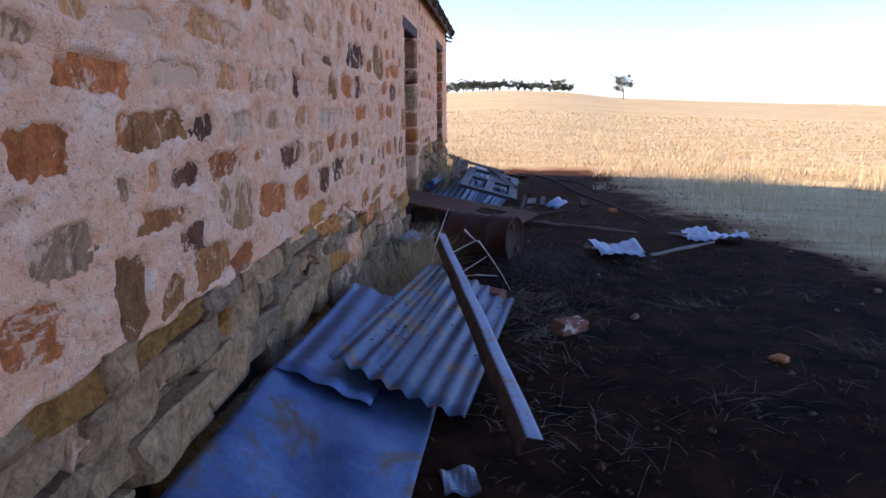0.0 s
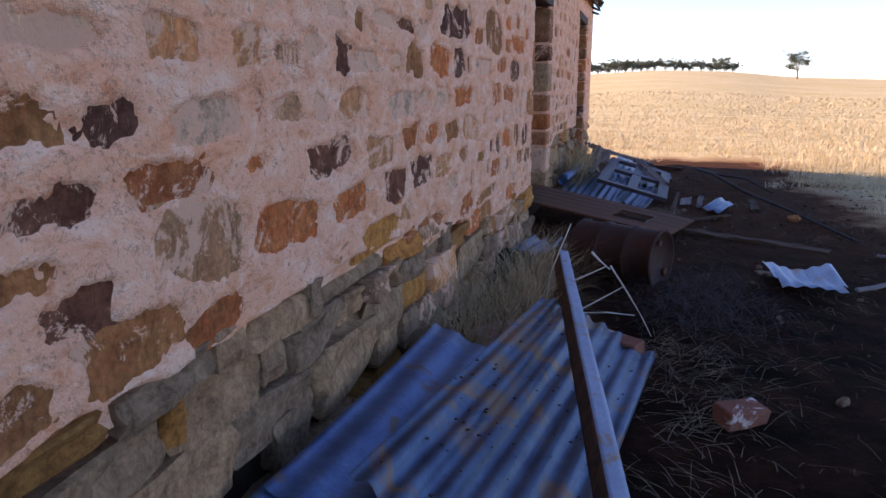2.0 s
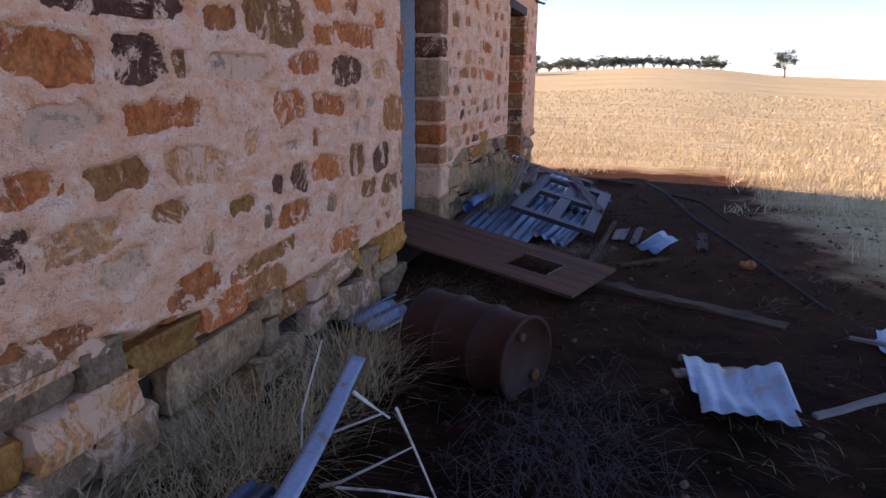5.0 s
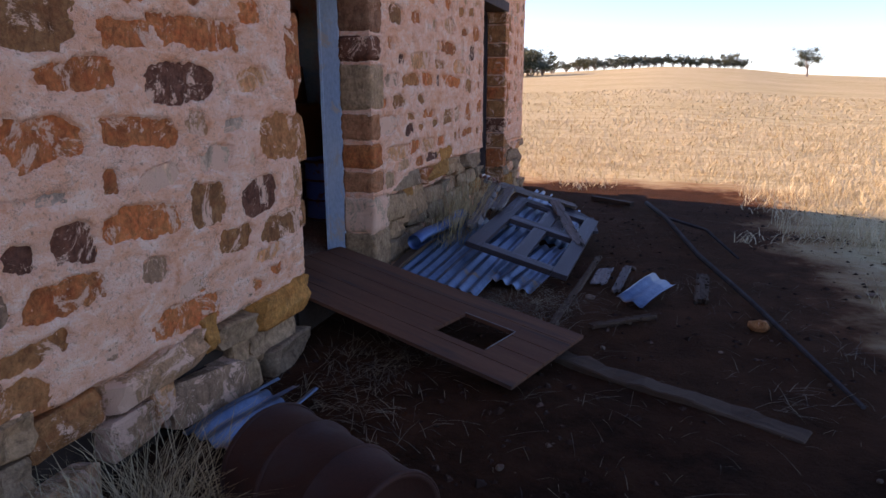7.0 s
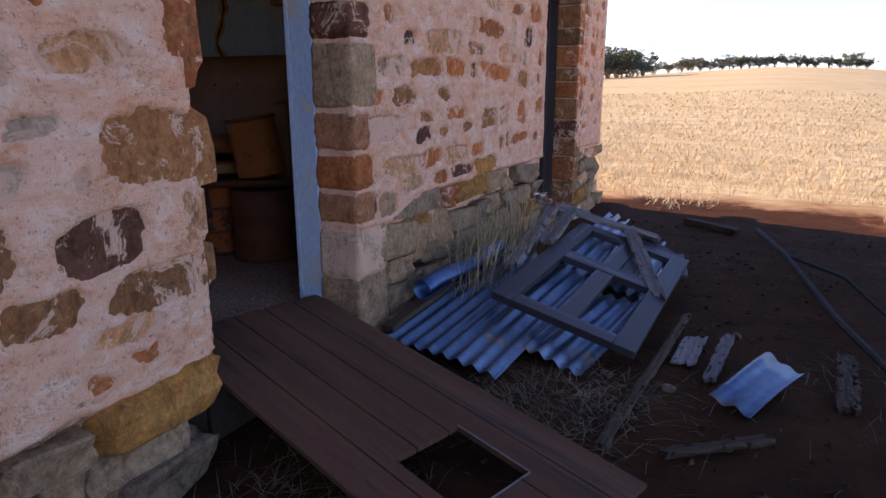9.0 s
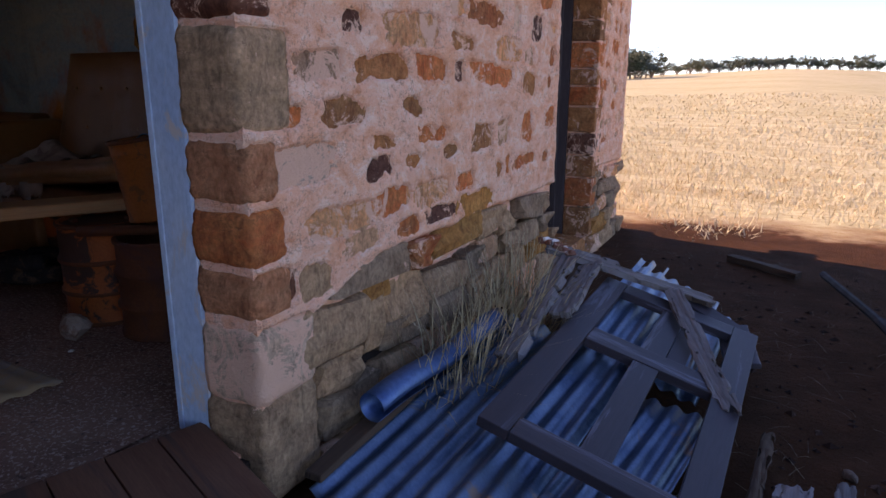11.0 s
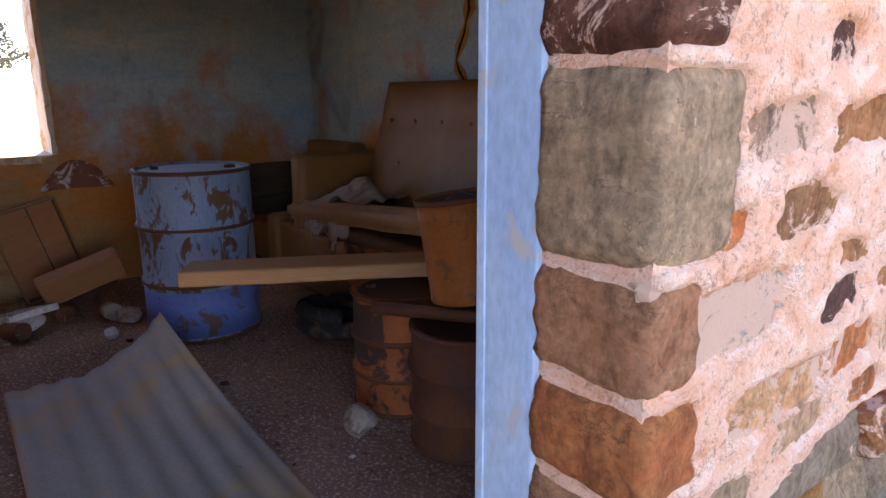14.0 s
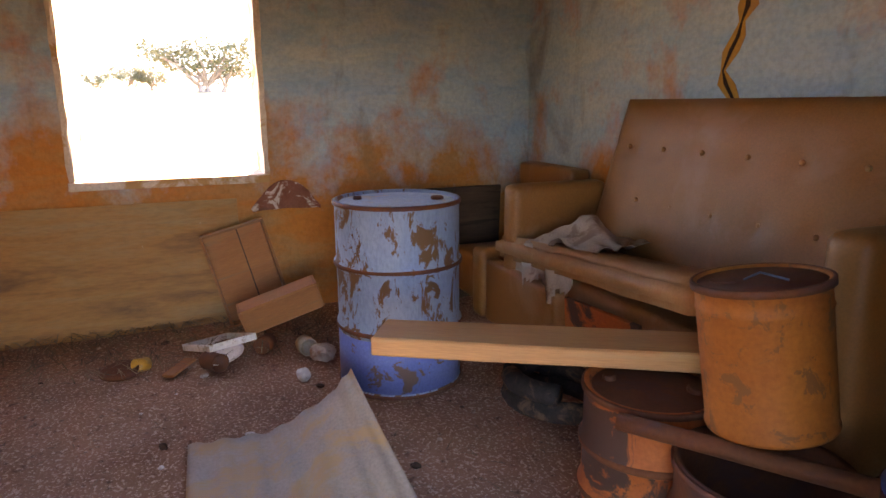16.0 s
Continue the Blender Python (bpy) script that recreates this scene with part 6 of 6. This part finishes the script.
    solo("torn_lining", bm, cloth_mat, "ragged pale lining hanging from a torn cushion", "cloth", span((-3.0, 8.945, 0.79), (-2.45, 8.91, 0.85)), smooth=True)

    def cloth(u, v):
        n = noise.noise((u * 3, v * 3, 4)) * 0.06 + noise.noise((u * 8, v * 8, 1)) * 0.02
        d = math.hypot(u - 0.5, v - 0.5)
        return (u - 0.5) * 0.5, (v - 0.5) * 0.34, 0.13 * math.exp(-d * d * 12) + n
    solo("crumpled_cloth", sheet(cloth, 24, 18, 0.004), cloth_mat, "crumpled dusty cloth on a sofa cushion", "cloth", pose(-2.62, 9.12, 0.925, 0, -6, 10), smooth=True)

    # low armchair beside the sofa
    t = thing("armchair", "brown vinyl armchair in the corner, half hidden", "armchair", pose(0, 0, 0))
    part("armrest", cushion(-3.45, -3.31, 8.90, 9.45, z0 + 0.10, z0 + 0.50, 0.045), vinyl_mat, t, "", True)
    part("seat", cushion(-3.95, -3.46, 8.98, 9.50, z0 + 0.12, z0 + 0.40, 0.04), vinyl_mat, t, "", True)
    part("base", cushion(-3.30, -2.55, 8.92, 9.0, z0 + 0.10, z0 + 0.46, 0.03), vinyl_mat, t, "", True)
    part("backrest", cushion(-3.95, -3.31, 9.46, 9.60, z0 + 0.12, z0 + 0.92, 0.04), vinyl_mat, t, "", True)

    bm = block(0.72, 0.025, 0.46, 0.003, 0.002, 3)
    solo("chest_panel", bm, brownwood_mat, "dark brown timber panel standing against the back wall", "panel", Matrix.Translation((-4.13, 9.05, FLOOR + 0.52)) @ pose(0, 0, 0, 4, 0, 90))
    bm = block(0.95, 0.12, 0.30, 0.004, 0.002, 3)
    solo("low_box", bm, brownwood_mat, "low brown timber box by the back wall", "box", Matrix.Translation((-4.10, 9.0, FLOOR + 0.15)) @ pose(0, 0, 0, 0, 0, 90))
    bm = block(0.44, 0.02, 0.46, 0.004, 0.002, 2)
    solo("red_board", bm, orange_rust_mat, "red-brown board standing below the cushion", "panel", Matrix.Translation((-2.25, 8.97, FLOOR + 0.24)) @ pose(0, 0, 0, 4, 0, 8))

    # board leaning under the window
    bm = bmesh.new()
    box(bm, -0.02, 0.0, 4.9, 7.68, 0.0, 0.76, bevel=0.003)
    solo("leaning_board", bm, board_mat, "large ochre-stained board leaning on the wall below the window", "board", Matrix.Translation((-4.10, 0, FLOOR - 0.005)) @ pose(0, 0, 0, 0, -8.5, 0))
    bm = sheet(lambda u, v: (0.0 + 0.012 * math.sin(8 * u + 4 * v), (u - 0.5) * 0.42, 0.18 * v * (1 - (2 * u - 1) ** 2) + 0.0), 12, 6, 0.02)
    solo("plaster_scab", bm, brick_mat, "bare red patch where plaster has fallen from the wall", "plaster patch", Matrix.Translation((-4.243, 7.98, 0.93)))

    # two old drawers tipped over
    def drawer(name, w, d, h, m, label):
        t = thing(name, label, "drawer", m, "tipped wooden drawers")
        s = 0.014
        part("bottom", box(bmesh.new(), s, w - s, s, d - s, 0, 0.008), boxwood_mat, t)
        for n, a in (("side", (0, s, 0, d)), ("side", (w - s, w, 0, d)), ("end", (s + 0.001, w - s - 0.001, 0, s)), ("end", (s + 0.001, w - s - 0.001, d - s, d))):
            part(n, box(bmesh.new(), a[0], a[1], a[2], a[3], 0, h, bevel=0.002), boxwood_mat, t)
        part("batten", box(bmesh.new(), w * 0.56, w * 0.58, s + 0.001, d - s - 0.001, 0.009, 0.016), brownwood_mat, t)
        return t
    stand = Matrix(((0, 0, 1, 0), (1, 0, 0, 0), (0, 1, 0, 0), (0, 0, 0, 1)))
    turned = Matrix(((0, 0, -1, 0), (1, 0, 0, 0), (0, -1, 0, 0), (0, 0, 0, 1)))
    drawer("drawer", 0.37, 0.56, 0.12, Matrix.Translation((-4.03, 7.58, FLOOR + 0.01)) @ pose(0, 0, 0, 14, -6, 0) @ stand, "upended old wooden drawer leaning by the wall")
    drawer("drawer", 0.44, 0.15, 0.13, Matrix.Translation((-3.55, 7.60, FLOOR + 0.225)) @ pose(0, 0, 0, 17, 6, 0) @ turned, "small wooden drawer tipped on its side")

    # rubbish on the floor
    bm = lathe([(0.005, 0.004), (0.06, 0.004), (0.10, 0.02), (0.102, 0.024), (0.06, 0.010), (0.005, 0.010)], 30)
    solo("plate", bm, white_mat, "dirty white plate among rubbish on the floor", "plate", pose(-3.46, 7.52, FLOOR + 0.025, 12, 8, 0), smooth=True)
    t = thing("tray", "broken white plastic tray frame on the floor", "tray", pose(-3.56, 7.50, FLOOR + 0.06, 0, -14, 24))
    for a in ((-0.17, 0.17, -0.13, -0.115), (-0.17, 0.17, 0.115, 0.13), (-0.17, -0.155, -0.114, 0.114), (0.155, 0.17, -0.114, 0.114)):
        part("side", box(bmesh.new(), a[0], a[1], a[2], a[3], 0, 0.035, bevel=0.003), white_mat, t)
    bm = lathe([(0.005, 0), (0.033, 0), (0.035, 0.07), (0.031, 0.07), (0.029, 0.006), (0.005, 0.006)], 20)
    solo("plastic_cup", bm, yellow_mat, "small yellow plastic pot lying on the floor", "pot", pose(-3.50, 7.15, FLOOR + 0.035, 80, 0, 40), smooth=True)
    bm = lathe([(0.045, 0), (0.047, 0.006), (0.045, 0.012), (0.045, 0.12), (0.047, 0.126), (0.041, 0.126), (0.04, 0.01), (0.004, 0.008)], 20)
    solo("tin_can", bm, rust_mat, "open rusty tin can lying on the floor", "tin can", pose(-3.40, 7.43, FLOOR + 0.05, 84, 0, 120), smooth=True)
    bm = lathe([(0.004, 0), (0.10, 0), (0.105, 0.012), (0.09, 0.02), (0.004, 0.014)], 26, 0.02)
    solo("rusted_disc", bm, rust_mat, "flat dark rusted tin disc on the floor", "metal disc", pose(-3.50, 7.03, FLOOR + 0.01, 3, 5, 0), smooth=True)
    bm = block(0.17, 0.07, 0.014, 0.002, 0.002, 1)
    solo("wood_scrap", bm, boxwood_mat, "short brown board scrap on the floor", "wood scrap", pose(-3.40, 7.30, FLOOR + 0.03, 6, 8, -40))
    rubble("plaster_lump", pose(-3.08, 7.86, FLOOR + 0.03), (0.08, 0.07, 0.07), white_mat, "pale cracked lump of plaster by the drum", 51, "rubble")
    rubble("plaster_lump", pose(-3.3, 8.0, FLOOR + 0.04), (0.16, 0.14, 0.09), rock_mat, "grey lump of rubble by the drum", 52, "rubble")
    for k, (x, y) in enumerate(((-3.55, 7.75), (-3.45, 7.92))):
        bm = lathe([(0.004, 0), (0.046, 0), (0.048, 0.09), (0.042, 0.09), (0.04, 0.006), (0.004, 0.006)], 18, 0.02)
        solo("tin_can", bm, rust_mat if k == 0 else dusty_mat, "dusty old tin can on its side", "tin can", pose(x, y, FLOOR + 0.05, 88, 0, 60 + 40 * k), smooth=True)
    bm = bmesh.new()
    ring = [(0.22 * math.cos(a * 0.35), 0.17 * math.sin(a * 0.35), 0.05 + 0.004 * a) for a in range(34)]
    tube(bm, ring, [0.045] * len(ring), 10)
    solo("rubber_hose", bm, black_mat, "coil of black rubber hose on the floor", "hose", pose(-2.30, 8.80, FLOOR, 0, 0, 20), smooth=True)
    r2 = random.Random(15)
    for k in range(60):
        x, y = r2.uniform(-4.0, -1.0), r2.uniform(6.0, 8.6)
        s = r2.choice((0.012, 0.018, 0.03))
        rubble("grit", pose(x, y, FLOOR + s * 0.25, 0, 0, r2.uniform(0, 360)), (s * 1.5, s, s * 0.7), r2.choice((rock_mat, white_mat, brownwood_mat)), "small bit of grit and rubble on the floor", k, "rubble", "grit on the floor")
    s = []
    for k in range(500):
        x, y = r2.uniform(-4.1, -0.9), r2.uniform(6.0, 9.0)
        a, l = r2.uniform(0, 6.28), r2.uniform(0.02, 0.10)
        s.append(((x, y, FLOOR + 0.014), (l * math.cos(a), l * math.sin(a), 0.004), 0.004, 0.004))
    for k in range(1100):
        x, y = -4.15 + 0.75 * r2.random() ** 1.4, r2.uniform(6.0, 8.1)
        a, l = r2.uniform(0, 6.28), r2.uniform(0.06, 0.22)
        s.append(((x, y, FLOOR + 0.02), (l * math.cos(a), l * math.sin(a), r2.uniform(0, 0.04)), 0.006, 0.01))
    solo("floor_litter", blades_mesh("floor_litter", s), litter_mat, "straws and twigs littering the floor", "litter", kind="stuff")

    # crack in the partition
    pts = [(-2.385, 1.58), (-2.43, 1.64), (-2.455, 1.70), (-2.42, 1.78), (-2.385, 1.84), (-2.37, 1.90), (-2.345, 1.96), (-2.35, 2.05), (-2.31, 2.15), (-2.30, 2.3), (-2.27, 2.5)]
    t = thing("wall_crack", "jagged dark crack with ochre stain running down the wall", "crack", pose(0, 0, 0), kind="structure")
    for w, yy, mat, n in ((0.045, 9.688, crackstain_mat, "stain"), (0.010, 9.685, black_gap_mat, "fissure")):
        bm = bmesh.new()
        L, R = [], []
        for k, (x, z) in enumerate(pts):
            j = w * (0.8 + 0.5 * math.sin(k * 2.3))
            L.append((bm.verts.new((x - j, yy, z)), bm.verts.new((x - j, yy + 0.004, z))))
            R.append((bm.verts.new((x + j, yy, z)), bm.verts.new((x + j, yy + 0.004, z))))
        for k in range(len(pts) - 1):
            bm.faces.new((L[k][0], R[k][0], R[k + 1][0], L[k + 1][0]))
            bm.faces.new((L[k][0], L[k + 1][0], L[k + 1][1], L[k][1]))
            bm.faces.new((R[k][0], R[k + 1][0], R[k + 1][1], R[k][1]))
        part(n, bm, mat, t)
    bm = block(0.32, 0.10, 0.14, 0.004, 0.002, 1)
    solo("shelf_bracket", bm, boxwood_mat, "brown timber block fixed to the wall", "bracket", Matrix.Translation((-1.62, 9.635, 2.02)))


room_things()


# ---- stones of the front wall ----
def stone_shapes(n, sides, seed):
    """Split, flat-faced stones with angular ragged outlines, unit wide and high, in yz, face towards x."""
    out = []
    r = random.Random(seed)
    for k in range(n):
        cut = r.uniform(0.10, 0.34)
        corner = [(sy * (0.5 - r.uniform(0, 0.10)), sz * (0.5 - r.uniform(0, 0.16))) for sy, sz in ((1, 1), (-1, 1), (-1, -1), (1, -1))]
        pts = []
        for i in range(4):
            a, b, c = corner[i - 1], corner[i], corner[(i + 1) % 4]
            q = cut * r.uniform(0.1, 1.0)
            for o, f in ((a, q), (c, q * r.uniform(0.4, 1.2))):
                pts.append((b[0] + (o[0] - b[0]) * f, b[1] + (o[1] - b[1]) * f))
        ring = []
        per = sides // len(pts) + 1
        for a, b in zip(pts, pts[1:] + pts[:1]):
            for i in range(per):
                f = i / per
                j = 0.028 if i else 0.012
                ring.append((a[0] + (b[0] - a[0]) * f + r.uniform(-j, j), a[1] + (b[1] - a[1]) * f + r.uniform(-j, j) * 1.4))
        tilt, tilt2 = r.uniform(-0.4, 0.4), r.uniform(-0.4, 0.4)
        bm = bmesh.new()
        rings = []
        for sc, x in ((1.03, -1.6), (1.0, 0.55), (0.95, 0.95), (0.5, 1.0)):
            rings.append([bm.verts.new((x + ((tilt * y + tilt2 * z) * sc + r.uniform(-0.12, 0.12) if x > 0 else 0), y * sc, z * sc)) for y, z in ring])
        m = len(ring)
        for a, b in zip(rings, rings[1:]):
            for i in range(m):
                bm.faces.new((a[i], a[(i + 1) % m], b[(i + 1) % m], b[i]))
        bm.faces.new(rings[-1])
        out.append(mesh_of(bm, "stone"))
    return out


def block_shapes(n, seed):
    """Rough blocks of unit size with rounded, worn arrises."""
    out = []
    r = random.Random(seed)
    for k in range(n):
        bm = bmesh.new()
        box(bm, -1, 0, -0.5, 0.5, -0.5, 0.5)
        for v in bm.verts:
            v.co += Vector((r.uniform(-0.25, 0.15), r.uniform(-0.10, 0.06), r.uniform(-0.16, 0.08)))
        bmesh.ops.bevel(bm, geom=list(bm.edges), offset=0.075, segments=1, affect="EDGES")
        bmesh.ops.subdivide_edges(bm, edges=[e for e in bm.edges if e.calc_length() > 0.4], cuts=2, use_grid_fill=True)
        for v in bm.verts:
            v.co += Vector((0.30, 0.07, 0.10)) * noise.noise(v.co * 2.2 + Vector((k * 3.7, 0, 0)))
        bmesh.ops.delete(bm, geom=[f for f in bm.faces if f.calc_center_median().x < -0.93], context="FACES")
        me = mesh_of(bm, "block", True)
        me.set_sharp_from_angle(angle=radians(28))
        out.append(me)
    return out


SHAPES = stone_shapes(30, 15, 5)
BLOCKS = block_shapes(16, 8)
COPIES = {}


def with_material(me, key):
    """The same mesh in another stone: one copy of the mesh for each pair."""
    if (me.name, key) not in COPIES:
        c = me.copy()
        c.materials.clear()
        c.materials.append(STONE[key])
        COPIES[me.name, key] = c
    return COPIES[me.name, key]


def place(shape, key, y, z, w, h, proud, flip=0.0, x=0.0, name="stone"):
    ob = part(name, with_material(shape, key), None, wall_front)
    ob.matrix_basis = Matrix.Translation((x, y, z)) @ pose(0, 0, 0, flip) @ Matrix.Diagonal((proud, w, h, 1))
    return ob


def build_stones():
    r = random.Random(19)
    for y, z, w, h, key, turn, power, lap in KNOWN + FILL[:170]:
        place(r.choice(SHAPES), key, y, z, w * 1.30 + 0.02, h * 1.32 + 0.02, r.uniform(0.006, 0.010), turn + r.choice((0, 180)), -0.013)
    rest = {}
    for y, z, w, h, key, turn, power, lap in FILL[170:]:
        bm = rest.setdefault(key, bmesh.new())
        n0 = len(bm.verts)
        bm.from_mesh(r.choice(SHAPES))
        bm.verts.ensure_lookup_table()
        m = Matrix.Translation((-0.013, y, z)) @ pose(0, 0, 0, turn + r.choice((0, 180))) @ Matrix.Diagonal((0.008, w * 1.26 + 0.02, h * 1.28 + 0.02, 1))
        for v in bm.verts[n0:]:
            v.co = m @ v.co
    for key, bm in rest.items():
        o = part("facing_stones", bm, STONE[key], wall_front)
        o["kind"] = "stuff"
    # plinth: rough courses of bare rounded blocks, the lower ones standing further out
    for y, z, w, h, key in PLINTH:
        place(r.choice(BLOCKS), key, y, z, w * 1.0, h * 1.05, r.uniform(0.11, 0.15), r.uniform(-6, 6), r.uniform(-0.02, 0.025) + 0.05 * max(0.0, 0.55 - z), "block")
    for z0, z1, w, key in QUOINS:
        fx, fy = 0.003 + r.uniform(0, 0.008), 8.016 + r.uniform(-0.008, 0.004)
        bm = box(bmesh.new(), -0.220, fx, fy, 8.03 + w, z0 - 0.012, z1 + 0.012)
        bmesh.ops.subdivide_edges(bm, edges=list(bm.edges), cuts=14, use_grid_fill=True)
        R = 0.024
        for v in bm.verts:
            c = v.co
            n = noise.noise(c * 8 + Vector((z0, 0, 0)))
            dz = min(c.z - z0, z1 - c.z)
            if fx - c.x < R and c.y - fy < R:
                o = Vector((fx - R, fy + R))
                d = Vector((c.x, c.y)) - o
                if d.length > R:
                    d *= R / d.length
                c.x, c.y = o.x + d.x, o.y + d.y
            pull = 0.012 * max(0.0, 1 - dz / 0.016)
            if c.x > fx - 0.03:
                c.x -= pull
            if c.y < fy + 0.03:
                c.y += pull
            c += Vector((0.006 * n, 0.008 * noise.noise(c * 11), 0.008 * noise.noise(c * 13))) + Vector((0.006, 0.0022, 0.001)) * noise.noise(Vector((c.x * 22, c.y * 22, c.z * 34))) + Vector((0.003, 0.003, 0)) * noise.noise(c * 60)
        for f in bm.faces:
            f.smooth = True
        part("quoin", bm, STONE[key], wall_front)
    part("bedding", box(bmesh.new(), -0.21, -0.008, 8.027, 8.10, 0.1, 2.08), mortar_mat, wall_front, "mortar bed between the jamb stones")
    z = 0.16
    while z < 2.2:
        h = r.uniform(0.13, 0.26)
        bm = box(bmesh.new(), -0.218, 0.008, 11.95, 11.97 + r.uniform(0.1, 0.25), z, min(z + h - 0.015, 2.24), bevel=0.012)
        part("quoin", bm, STONE[r.choice("bbmo")], wall_front)
        z += h


build_stones()
